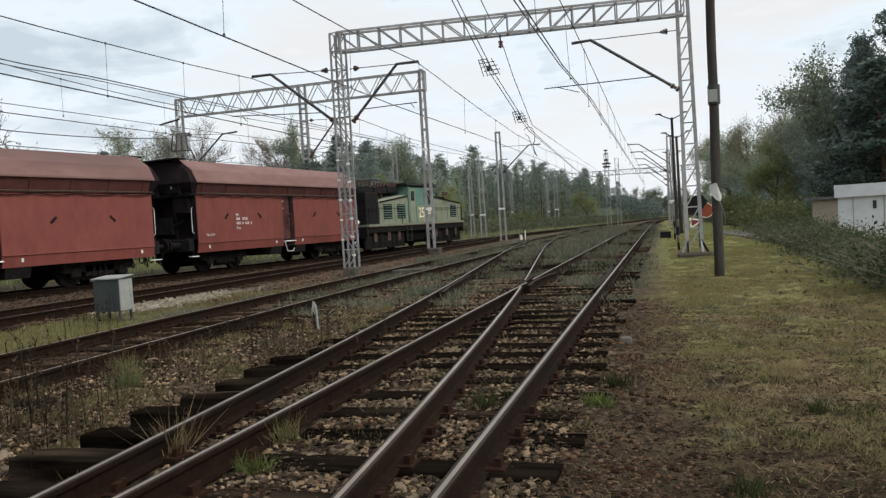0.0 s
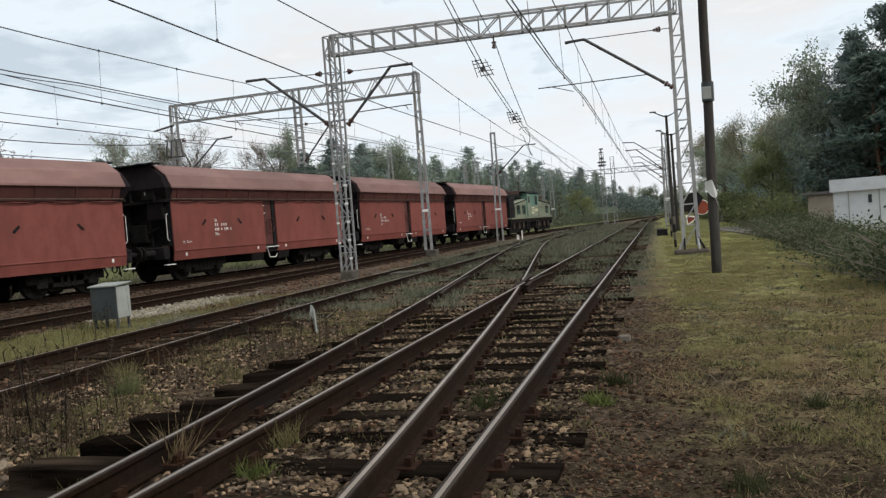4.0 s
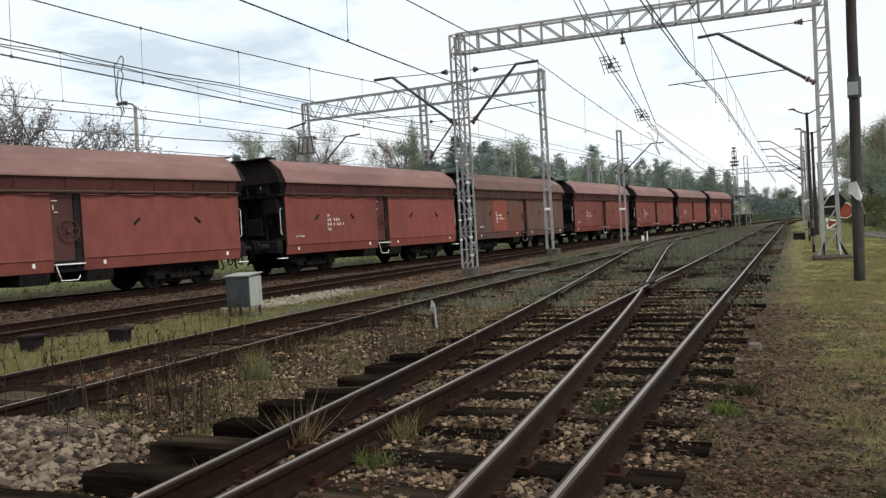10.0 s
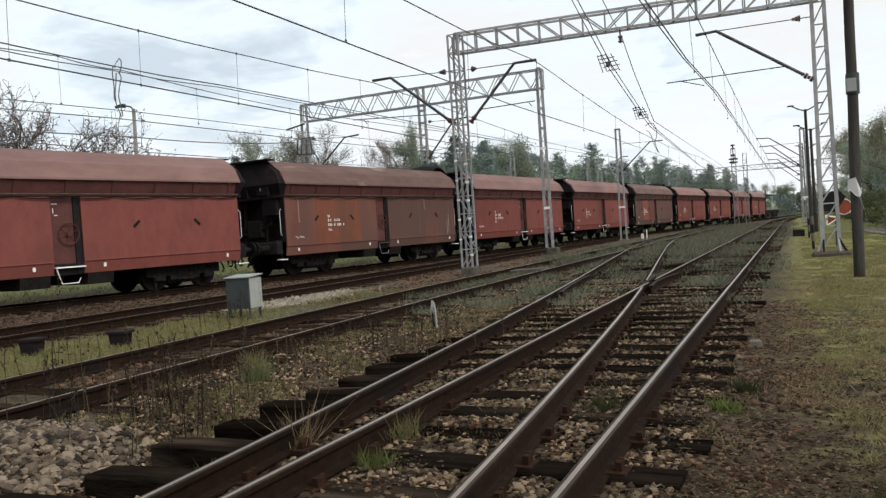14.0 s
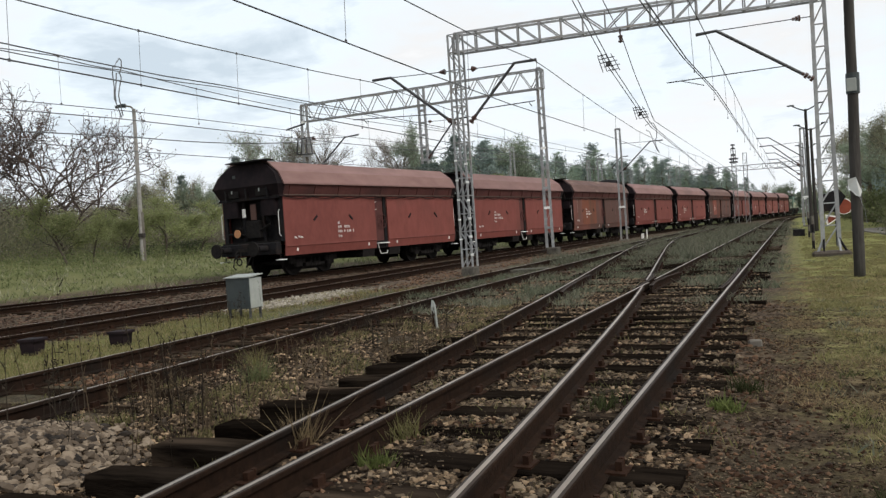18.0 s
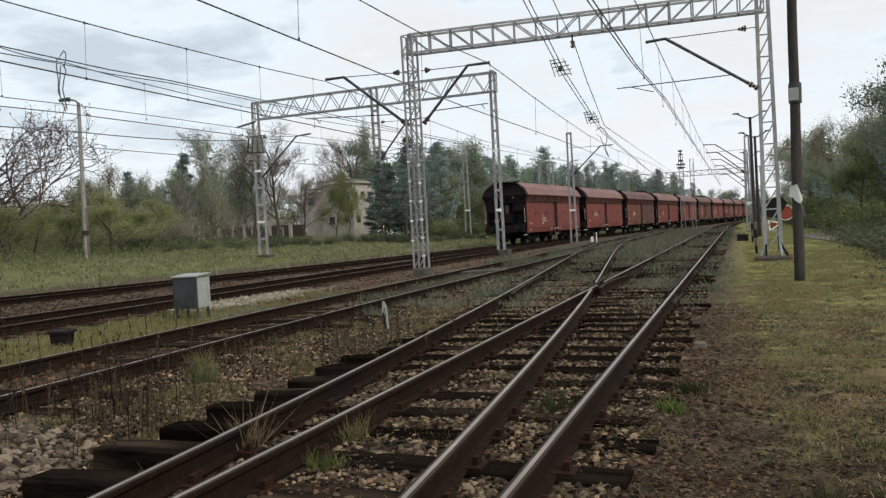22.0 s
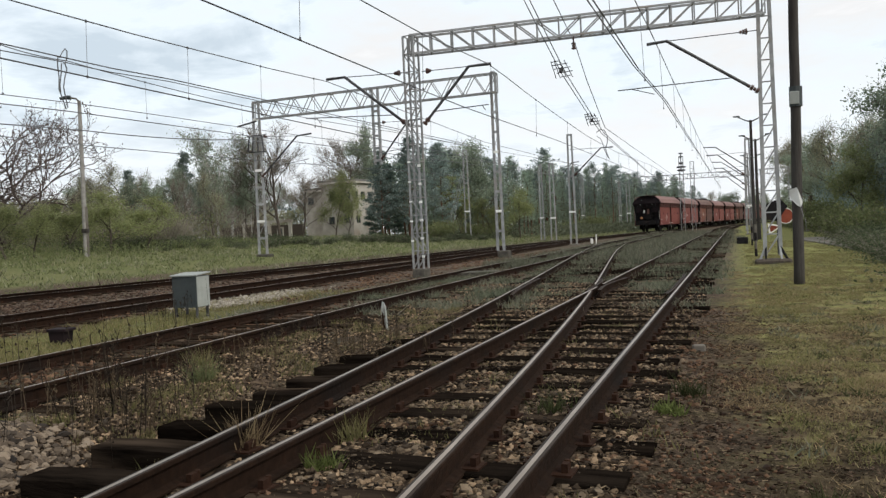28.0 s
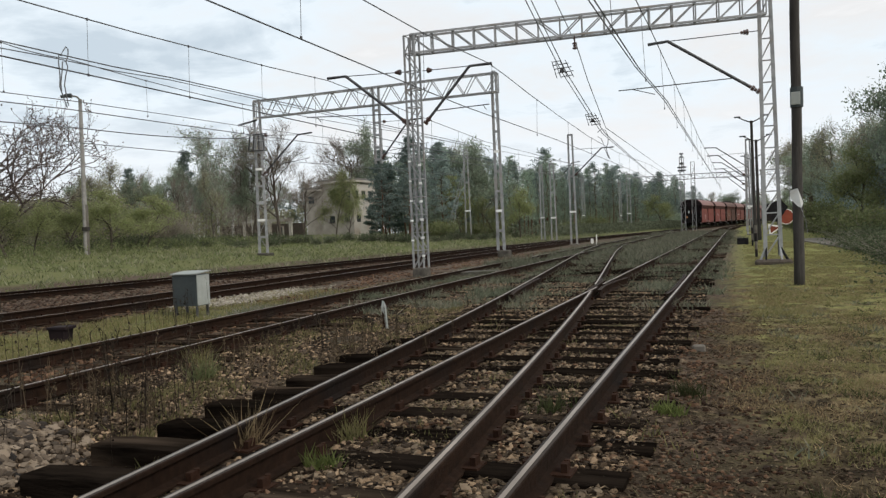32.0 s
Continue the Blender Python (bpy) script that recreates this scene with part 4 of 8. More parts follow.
    if streak:
        for s in (-1,):
            for x, z0, z1, wd in ((2.75, 1.2, 2.75, 0.022), (2.83, 1.15, 2.2, 0.012), (3.25, 2.3, 2.78, 0.03), (3.3, 1.15, 1.9, 0.014), (5.15, 1.15, 1.75, 0.03), (5.3, 1.2, 2.0, 0.03), (5.38, 1.5, 2.7, 0.014), (5.65, 1.4, 2.0, 0.02), (-5.2, 1.9, 2.75, 0.03), (1.6, 2.4, 2.7, 0.015)):
                part("rust_streak", Kit().box(x, s * 1.489, (z0 + z1) / 2, wd, 0.006, z1 - z0), M_ROOF if wd < 0.028 else M_DUST, w, "pale run-down streak")
            part("repaint_patch", Kit().box(-2.9, s * 1.488, 1.9, 2.7, 0.006, 1.66), M_WORNRED, w, "faded orange-red field on worn paint")
    return w


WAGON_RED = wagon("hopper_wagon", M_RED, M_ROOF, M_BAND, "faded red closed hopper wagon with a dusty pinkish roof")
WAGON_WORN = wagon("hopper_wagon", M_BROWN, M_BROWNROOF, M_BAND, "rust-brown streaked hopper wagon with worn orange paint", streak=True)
WAGON_GREY = wagon("hopper_wagon", M_GREY, M_BROWNROOF, M_GREY, "sooty grey-brown hopper wagon with a fresh red patch", fresh=True)
part("tail_lamp_disc", Kit().disc((-HL - 0.2, 0.62, 1.62), (1, 0, 0), 0.15, 0.03, 18), M_ORANGE, WAGON_RED, "faded orange round tail board")
part("tail_plate", Kit().box(-HL - 0.08, 0.35, 2.35, 0.02, 0.16, 0.3), M_WHITE, WAGON_RED, "small white plate")
part("tail_board", Kit().box(-HL - 0.08, -0.12, 2.36, 0.03, 0.26, 0.55), M_BROWN, WAGON_RED)
wagons = []
for k in range(10):
    if k == 0:
        wagons.append(WAGON_RED)
    elif k == 2:
        wagons.append(WAGON_WORN)
    elif k == 5:
        wagons.append(WAGON_GREY)
    else:
        cp = copy_thing(WAGON_RED, Matrix.Identity(4))
        for ch in list(cp.children):
            if ch.name.startswith(("tail_lamp", "tail_plate", "tail_board")):
                bpy.data.objects.remove(ch)
            elif ch.name.startswith("number_bar") or (ch.name.startswith("lettering") and abs(abs(ch.matrix_basis.translation.x) - 2.95) < 0.1):
                # the other wagons carry their numbers further back and higher
                near = ch.name.startswith("lettering") and ch.matrix_basis.translation.y < 0 or ch.name.startswith("number_bar") and ch.data.vertices[0].co.y < 0
                ch.matrix_basis = Matrix.Translation((-0.7 if near else 0.7, 0, 0.25)) @ ch.matrix_basis
        wagons.append(cp)
tagged(WAGON_RED, "faded red last hopper wagon with an orange tail disc")


def locomotive():
    w = thing("locomotive", "old green electric shunting locomotive with a central cab", "locomotive", "coal train")
    part("main_frame", Kit().box(0.2, 0, 1.16, 14.0, 2.75, 0.3, b=0.03), M_UNDER, w)
    part("walkway", Kit().box(0.2, 0, 1.40, 14.1, 2.9, 0.12), M_LOCO2, w, "pale edged walkway")
    part("frame_stripe", Kit().box(0.2, 0, 1.325, 14.06, 2.86, 0.03), M_BROWN, w, "rusty red frame edge")
    part("equipment_box", Kit().box(0.15, 0, 0.75, 3.6, 2.3, 0.6, b=0.03), M_UNDER, w)
    for a, b, out in ((-5.2, -1.5, -5.2), (2.3, 7.1, 7.1)):
        zo, zi = 2.72, 3.10
        za, zb = (zo, zi) if out < 0 else (zi, zo)
        k = Kit()
        vs = []
        for x, zt in ((a, za), (b, zb)):
            vs += [(x, -1.3, 1.46), (x, 1.3, 1.46), (x, 1.3, zt - 0.1), (x, 0.95, zt), (x, -0.95, zt), (x, -1.3, zt - 0.1)]
        k.add(vs, [(5, 4, 3, 2, 1, 0), (6, 7, 8, 9, 10, 11)] + [(i, (i + 1) % 6, 6 + (i + 1) % 6, 6 + i) for i in range(6)])
        hood = part("hood", k, M_LOCO2, w, "pale green sloping hood")
        for s in (-1, 1):
            xs = (a + 1.0, a + 2.75) if out < 0 else (b - 1.35,)
            for x in xs:
                k = Kit()
                k.box(x, s * 1.305, 2.12, 1.05, 0.03, 0.8)
                lv = part("louvre_panel", k, M_UNDER, hood, "dark louvred window")
                for i in range(6):
                    part("slat", Kit().box(x, s * 1.325, 1.8 + i * 0.13, 1.0, 0.02, 0.035), M_LOCO, lv)
            for i in range(5):
                part("panel_rib", Kit().box(a + (b - a) * (i + 0.5) / 5, s * 1.308, 2.05, 0.05, 0.02, 1.1), M_LOCO2, hood)
        for s in (-1, 1):
            part("hood_edge", Kit().beam((a, s * 1.31, za - 0.1), (b, s * 1.31, zb - 0.1), 0.07), M_UNDER, hood)
    part("rear_locker", Kit().box(-5.95, 0, 2.2, 1.5, 2.5, 1.9, b=0.04), M_BLACK, w, "black equipment locker")
    k = Kit()
    k.slab([(-1.38, 1.46), (1.38, 1.46), (1.38, 3.5), (1.2, 3.64), (-1.2, 3.64), (-1.38, 3.5)], -1.5, 2.3)
    cab = part("cab", k, M_LOCO, w, "blue-green cab")
    k = Kit().slab([(-1.5, 3.6), (1.5, 3.6), (1.3, 3.74), (-1.3, 3.74)], -1.8, 2.75)
    part("cab_roof", k, M_UNDER, cab, "sooty dark cab roof")
    for s in (-1, 1):
        for x0, wd in ((1.6, 0.7),):
            part("cab_window", Kit().box(x0, s * 1.385, 2.95, wd, 0.03, 0.8), M_GLASS, cab, "dark cab window")
        part("cab_door", Kit().box(-1.0, s * 1.39, 2.45, 0.7, 0.04, 1.9, b=0.01), M_LOCO2, cab, "pale cab door")
        part("door_window", Kit().box(-1.0, s * 1.42, 3.0, 0.45, 0.02, 0.55), M_GLASS, cab)
        part("cab_panel", Kit().box(0.9, s * 1.392, 1.96, 2.7, 0.02, 0.98), M_LOCO2, cab, "lighter lower cab panel")
        for z, ln in ((2.12, 0.95), (1.98, 0.8)):
            part("lettering_bar", Kit().box(1.5 if s < 0 else -0.2, s * 1.406, z, ln, 0.008, 0.06), M_YELLOW, cab, "faint cream lettering")
        nt = new("running_number", TXT_25)
        nt.parent = cab
        nt.matrix_basis = pose(-0.2 if s < 0 else 0.2, s * 1.41, 1.75, 90, 0, 0 if s < 0 else 180)
        tagged(nt, "cream painted running number")
        k = Kit()
        k.tube([(-6.7, s * 1.4, 1.46), (-6.7, s * 1.4, 2.3), (-2.6, s * 1.4, 2.3), (-2.6, s * 1.4, 1.46)], 0.02, 6)
        k.tube([(2.0, s * 1.4, 1.46), (2.0, s * 1.4, 2.3), (7.1, s * 1.4, 2.3), (7.1, s * 1.4, 1.46)], 0.02, 6)
        part("handrail", k, M_BLACK, w, "black handrails")
        k = Kit()
        for x in (-1.75, 1.35):
            for z in (0.45, 0.75, 1.05):
                k.box(x, s * 1.42, z, 0.6, 0.18, 0.03)
            k.box(x - 0.3, s * 1.42, 0.8, 0.04, 0.05, 0.9)
            k.box(x + 0.3, s * 1.42, 0.8, 0.04, 0.05, 0.9)
        part("cab_steps", k, M_BOX, w, "grey cab steps")
        for x in (-5.9, -4.2, -2.9, 2.6, 4.4, 6.0):
            part("sand_box", Kit().box(x, s * 1.3, 0.82, 0.35, 0.05, 0.55, b=0.02), M_DUSTY, w, "dusty brown sand box")
    for x in (-4.4, 4.7):
        k = Kit()
        for s in (-1, 1):
            k.box(x, s * 1.12, 0.64, 4.9, 0.16, 0.92, b=0.05)
            for ax in (-1.45, 0, 1.45):
                k.box(x + ax, s * 1.2, 0.56, 0.42, 0.14, 0.44, b=0.04)
            for ax in (-0.75, 0.75):
                k.tube([(x + ax, s * 1.2, 0.35), (x + ax, s * 1.2, 0.95)], 0.13, 8)
        k.box(x, 0, 0.7, 3.6, 1.9, 0.4)
        bogie = part("bogie", k, M_UNDER, w)
        for ax in (-1.45, 1.45):
            k = Kit().tube([(0, -0.95, 0), (0, 0.95, 0)], 0.08, 10)
            for s in (-1, 1):
                k.disc((0, s * 0.77, 0), (0, 1, 0), 0.55, 0.13, 28)
                k.disc((0, s * 0.86, 0), (0, 1, 0), 0.18, 0.06, 12)
            ws = part("wheelset", k, M_UNDER, bogie)
            ws.location = (x + ax, 0, 0.55)
    part("equipment_box", Kit().box(0.15, 0, 0.82, 3.0, 2.3, 0.72, b=0.04), M_UNDER, w, "black equipment box under the frame")
    for e, x in ((-1, -6.85), (1, 7.25)):
        part("buffer_beam", Kit().box(x, 0, 1.05, 0.18, 2.75, 0.6, b=0.02), M_BLACK, w)
        for y in (-0.875, 0.875):
            k = Kit().tube([(x, y, 1.05), (x + e * 0.45, y, 1.05)], 0.11, 12)
            k.disc((x + e * 0.5, y, 1.05), (1, 0, 0), 0.24, 0.06, 18)
            part("buffer", k, M_UNDER, w)
        for y in (-0.8, 0.8):
            part("headlight", Kit().disc((x + e * 0.1, y, 1.6), (1, 0, 0), 0.13, 0.15, 14), M_WHITE, w, "round headlight")
    # pantographs, insulators and resistor boxes on the hoods
    for x0 in (-4.3, 3.9):
        k = Kit()
        for y in (-0.7, 0.7):
            k.tube([(x0 - 0.9, y, 3.3), (x0 + 0.9, y, 3.3)], 0.03, 6)
            k.tube([(x0 - 0.8, y, 3.32), (x0 + 0.95, y * 0.8, 3.62), (x0 - 0.1, y * 0.75, 3.86)], 0.028, 6)
            k.tube([(x0 + 0.8, y, 3.32), (x0 - 0.95, y * 0.8, 3.6), (x0 + 0.1, y * 0.75, 3.86)], 0.028, 6)
        for dx in (-0.18, 0.18):
            k.tube([(x0 + dx, -0.95, 3.78), (x0 + dx, -0.7, 3.9), (x0 + dx, 0.7, 3.9), (x0 + dx, 0.95, 3.78)], 0.03, 6)
        pg = part("pantograph", k, M_DARK, w, "lowered dark pantograph")
        for dx in (-0.8, 0.8):
            for y in (-0.6, 0.6):
                k = Kit().tube([(x0 + dx, y, 2.9), (x0 + dx, y, 3.3)], 0.07, 8)
                part("insulator", k, M_CER, pg)
    for x, z, ln in ((-5.7, 3.35, 1.7), (-3.9, 3.3, 1.5), (-2.3, 3.35, 1.3), (3.2, 3.2, 0.9), (6.0, 2.95, 0.8)):
        bx = part("resistor_box", Kit().box(x, 0, z, ln, 1.6 if x < 0 else 1.0, 0.28, b=0.03), M_BLACK, w)
        for i in range(4):
            part("insulator", Kit().tube([(x - ln / 2 + ln * (i + 0.5) / 4, -0.7, z + 0.2), (x - ln / 2 + ln * (i + 0.5) / 4, -0.7, z + 0.45)], 0.07, 8), M_CER, bx)
    return w


TXT_25 = text_mesh("25", 0.85, M_YELLOW)
loco = locomotive()

# arc length along the running line
_ty, _tx = T5
_ts = np.concatenate([[0], np.cumsum(np.hypot(np.diff(_tx), np.diff(_ty)))])
_ts = _ts - np.interp(0.0, _ty, _ts)


def on_line(s):
    y = float(np.interp(s, _ts, _ty))
    return Vector((float(np.interp(y, _ty, _tx)), y, RAIL_TOP))


def vehicle_pose(s, half):
    a, b = on_line(s - half), on_line(s + half)
    m, d = (a + b) / 2, b - a
    return pose(m.x, m.y, m.z, 0, 0, math.degrees(math.atan2(d.y, d.x)))


# where the tail of the last wagon's body is, second by second
TAIL = ([0, 3, 7, 13, 17, 18, 19, 22, 25], [-99.0, -79.2, -52.15, -10.6, 17.15, 24.15, 31.0, 51.95, 73.65])


# small surges of the couplings on top of the even run
SLIP = ([0, 2, 3, 6, 9, 12, 14, 17, 19, 22, 25, 32], [0.22, 0.2, 0.07, 0.0, 0.0, 0.03, 0.22, 0.06, -0.1, -0.1, 0.05, 0.1])


def tail_at(t):
    c = np.polyfit(TAIL[0], TAIL[1], 2)
    drift = sum(float(np.interp(t + d, *SLIP)) for d in (-0.8, -0.4, 0.0, 0.4, 0.8)) / 5
    return float(np.polyval(c, t)) + drift


def motions():
    ts = [i * 0.5 for i in range(65)]
    for k, wg in enumerate(wagons):
        walk(wg, [(t, vehicle_pose(tail_at(t) + 5.83 + k * WAGON_STEP, 3.95)) for t in ts])
    # every axle turns as its wagon rolls
    fine = [i * 0.08 for i in range(401)]
    roll = [(t, -math.degrees(tail_at(t) / 0.46)) for t in fine]
    for body in wagons + [loco]:
        for axle in [c for b in body.children for c in b.children if c.name.startswith("wheelset")]:
            home = axle.matrix_basis.translation.copy()
            walk(axle, [(t, pose(home.x, home.y, home.z, 0, -a, 0)) for t, a in roll])
    walk(loco, [(t, vehicle_pose(tail_at(t) + 9 * WAGON_STEP + 20.1, 4.5)) for t in ts])


# ---------- overhead line: portals, masts, wires ----------
def lattice_mast(parent, x, y, z0, z1, w, rz=0.0, taper=1.0, bay=0.62, name="mast"):
    """A four-legged lattice mast; legs are parts, the lacing of each face is one part."""
    m = Matrix.Translation((x, y, 0)) @ Euler((0, 0, radians(rz))).to_matrix().to_4x4()
    def c(i, z):
        h = w / 2 * (1 + (taper - 1) * (z - z0) / (z1 - z0))
        sx, sy = ((-1, -1), (1, -1), (1, 1), (-1, 1))[i % 4]
        return m @ Vector((sx * h, sy * h, z))
    body = new(name)
    body.parent = parent
    for i in range(4):
        part("leg", Kit().beam(c(i, z0), c(i, z1), 0.052), M_MAST, body)
    n = max(2, round((z1 - z0) / bay))
    for i in range(4):
        for j in range(n):
            za, zb = z0 + (z1 - z0) * j / n, z0 + (z1 - z0) * (j + 1) / n
            part("tie_bar", Kit().beam(c(i, zb), c(i + 1, zb), 0.028), M_MAST, body)
            if i % 2 == 0:
                e = (j + i // 2) % 2
                part("lacing_bar", Kit().beam(c(i + e, za), c(i + 1 - e, zb), 0.028), M_MAST, body)
    return body


def ladder_mast(parent, x, y, z0, z1, w0, w1, rz=0.0, bay=0.62, deep=0.10):
    """A flat mast: two upright channels with ties and slanting bars all one way."""
    m = Matrix.Translation((x, y, 0)) @ Euler((0, 0, radians(rz))).to_matrix().to_4x4()
    body = new("mast")
    body.parent = parent

    def c(s, z):
        u = (z - z0) / (z1 - z0)
        return m @ Vector((s * (w0 + (w1 - w0) * u) / 2, 0, z))
    for s in (-1, 1):
        part("leg", Kit().beam(c(s, z0), c(s, z1), 0.052, deep), M_MAST, body)
    n = round((z1 - z0) / bay)
    for j in range(n):
        za, zb = z0 + (z1 - z0) * j / n, z0 + (z1 - z0) * (j + 1) / n
        part("tie_bar", Kit().beam(c(-1, zb), c(1, zb), 0.036), M_MAST, body)
        part("lacing_bar", Kit().beam(c(-1, za), c(1, zb), 0.036), M_MAST, body)
    return body


def channel_mast(parent, x, y, z0, z1, w, rz=0.0):
    """Two steel channels with pale battens between them and slanting bars behind."""
    m = Matrix.Translation((x, y, 0)) @ Euler((0, 0, radians(rz))).to_matrix().to_4x4()
    body = new("mast")
    body.parent = parent

    def c(s, z, d=0.0):
        return m @ Vector((s * w / 2 * (1.1 - 0.35 * (z - z0) / (z1 - z0)), d, z))
    for s in (-1, 1):
        part("channel", Kit().beam(c(s, z0), c(s, z1), 0.062, 0.13), M_MAST, body)
    n = round((z1 - z0) / 0.9)
    for j in range(n):
        za, zb = z0 + (z1 - z0) * (j + 0.2) / n, z0 + (z1 - z0) * (j + 1) / n
        part("batten", Kit().beam(c(-1, zb, -0.11), c(1, zb, -0.11), 0.02, 0.12), M_MASTW if j % 3 == 1 else M_MAST, body)
        part("lacing_bar", Kit().beam(c(-1 if j % 2 else 1, za, 0.1), c(1 if j % 2 else -1, zb, 0.1), 0.022), M_MAST, body)
    return body


def plinth(parent, x, y, w, top=0.25):
    part("plinth", Kit().box(x, y, top / 2 - 0.2, w, w, top + 0.4, b=0.04), M_FOOT, parent, "weathered dark concrete foot")


def truss(parent, a, b, depth, width, bays, alt=True):
    """A box lattice beam between two places at its lower chord."""
    a, b = Vector(a), Vector(b)
    d = (b - a).normalized()
    side = Vector((-d.y, d.x, 0)) * width / 2
    up = Vector((0, 0, depth))
    for s in (-1, 1):
        for q in (Vector(), up):
            part("chord", Kit().beam(a + side * s + q, b + side * s + q, 0.058), M_MAST, parent)
    L = (b - a).length
    for i in range(bays + 1):
        p = a + d * (L * i / bays)
        for s in (-1, 1):
            if alt or i in (0, bays):
                part("frame_post", Kit().beam(p + side * s, p + side * s + up, 0.040), M_MAST, parent)
        for q in (Vector(), up):
            part("cross_tie", Kit().beam(p - side + q, p + side + q, 0.032), M_MAST, parent)
        if i < bays:
            p2 = a + d * (L * (i + 1) / bays)
            for s in (-1, 1):
                fall = (i < bays * 0.42) if alt else (i % 2 == 0)
                u, v = (p + side * s + up, p2 + side * s) if fall else (p + side * s, p2 + side * s + up)
                part("brace", Kit().beam(u, v, 0.034), M_MAST, parent)


def cantilever(parent, root, elbow, tip, stay_root, wires=None):
    """A dark bent bracket with its stay, insulators and registration arm."""
    root, elbow, tip, stay_root = map(Vector, (root, elbow, tip, stay_root))
    k = Kit()
    k.tube([root + (elbow - root) * 0.12, elbow, tip], 0.045, 8)
    arm = part("bracket_arm", k, M_DARK, parent, "dark bent bracket arm")
    k = Kit()
    for i in range(4):
        p = root + (elbow - root) * (0.02 + 0.03 * i)
        k.disc(p, elbow - root, 0.08 if i % 2 == 0 else 0.05, 0.075, 10)
    part("insulator", k, M_CER, arm)
    part("stay_wire", Kit().tube([stay_root, elbow], 0.014, 5), M_DARK, arm)
    k = Kit()
    for i in range(3):
        p = stay_root + (elbow - stay_root) * (0.12 + 0.03 * i)
        k.disc(p, elbow - stay_root, 0.085 - 0.02 * i, 0.05, 10)
    part("stay_insulator", k, M_CER, arm)
    if wires:
        a, b, c = wires
        part("registration_arm", Kit().tube([Vector(a), Vector(b)], 0.016, 6), M_DARK, arm)
        part("steady_arm", Kit().tube([Vector(b) + (Vector(a) - Vector(b)) * 0.12, Vector(c)], 0.012, 5), M_DARK, arm)


portal_1 = thing("catenary_portal", "grey lattice steel portal spanning the sidings", "catenary portal", "overhead line portals")
lattice_mast(portal_1, -9.13, 22.7, 0.25, 7.31, 0.34, rz=-4, bay=0.55)
ladder_mast(portal_1, 0.92, 24.7, 0.20, 7.64, 0.42, 0.30, rz=8, bay=0.63)
plinth(portal_1, -9.13, 22.7, 0.44, 0.25)
for i in range(6):
    part("batten", Kit().beam((-9.13 + 0.12, 22.7 - 0.205, 0.62 + i * 0.55), (-9.13 + 0.22, 22.7 - 0.215, 0.62 + i * 0.55), 0.02, 0.07), M_MASTW, portal_1, "white-painted batten")
for i in range(5):
    part("batten", Kit().beam((-9.13 - 0.21, 22.7 - 0.185, 1.1 + i * 0.6), (-9.13 - 0.12, 22.7 - 0.19, 1.1 + i * 0.6), 0.02, 0.05), M_MASTW, portal_1, "white-painted batten")
part("plinth", Kit().box(0.92, 24.7, -0.06, 1.0, 0.62, 0.34, b=0.06), M_BARK, portal_1, "dark overgrown concrete foot")
for i, (dx, dy) in enumerate(((-0.36, -0.18), (-0.20, -0.22), (0.22, -0.22), (0.38, -0.16))):
    part("foot_strut", Kit().beam((0.92 + dx, 24.7 + dy, 0.08), (0.92 + (0.19 if dx > 0 else -0.19), 24.68, 0.46), 0.05), M_BLACK if i % 2 else M_MAST, portal_1)
truss(portal_1, (-9.13, 22.7, 6.76), (0.92, 24.7, 7.07), 0.56, 0.34, 16)
cantilever(portal_1, (0.72, 24.6, 4.88), (-1.72, 24.1, 6.52), (-2.28, 24.05, 6.48), (0.72, 24.6, 6.62), ((0.05, 24.45, 5.33), (-3.15, 23.95, 5.22), (-2.12, 24.0, 5.02)))
cantilever(portal_1, (-8.8, 22.7, 4.62), (-7.3, 22.7, 6.2), (-6.62, 22.7, 6.2), (-8.8, 22.7, 6.22), ((-8.45, 22.7, 4.98), (-6.8, 22.9, 5.05), (-6.9, 22.9, 4.9)))
cantilever(portal_1, (-9.3, 22.7, 4.62), (-11.45, 22.8, 6.36), (-12.1, 22.8, 6.36), (-9.3, 22.7, 6.25), ((-9.75, 22.7, 5.0), (-12.9, 22.8, 5.2), (-12.4, 22.8, 5.0)))
k = Kit()
k.tube([(-4.32, 23.6, 6.9), (-4.32, 23.6, 6.5)], 0.022, 6)
for i in range(3):
    k.disc((-4.32, 23.6, 6.68 - i * 0.07), (0, 0, 1), 0.07 - 0.02 * (i % 2), 0.04, 10)
part("hanger_insulator", k, M_CER, portal_1)

portal_2 = thing("catenary_portal", "grey lattice steel portal over the running line", "catenary portal", "overhead line portals")
channel_mast(portal_2, -24.05, 37.1, 0.55, 8.75, 0.40, rz=14)
channel_mast(portal_2, -10.68, 36.9, 0.3, 8.80, 0.27, rz=4)
plinth(portal_2, -23.95, 37.1, 0.7, 0.6)
plinth(portal_2, -10.52, 36.9, 0.55, 0.3)
truss(portal_2, (-23.95, 37.1, 7.86), (-10.52, 36.9, 7.86), 0.9, 0.36, 24, alt=False)
for s in (-1, 1):
    part("drop_post", Kit().beam((-16.95 + s * 0.16, 37.0, 4.9), (-16.95 + s * 0.16, 37.0, 8.75), 0.09, 0.14), M_MAST, portal_2)
for i in range(5):
    part("batten", Kit().box(-16.95, 36.92, 5.1 + i * 0.62, 0.34, 0.02, 0.12), M_MAST, portal_2)
cantilever(portal_2, (-16.75, 37.0, 5.15), (-15.2, 37.0, 6.95), (-14.5, 37.0, 6.98), (-16.75, 37.0, 7.0), ((-16.5, 37.0, 5.5), (-14.2, 37.0, 5.75), (-14.8, 37.0, 5.5)))
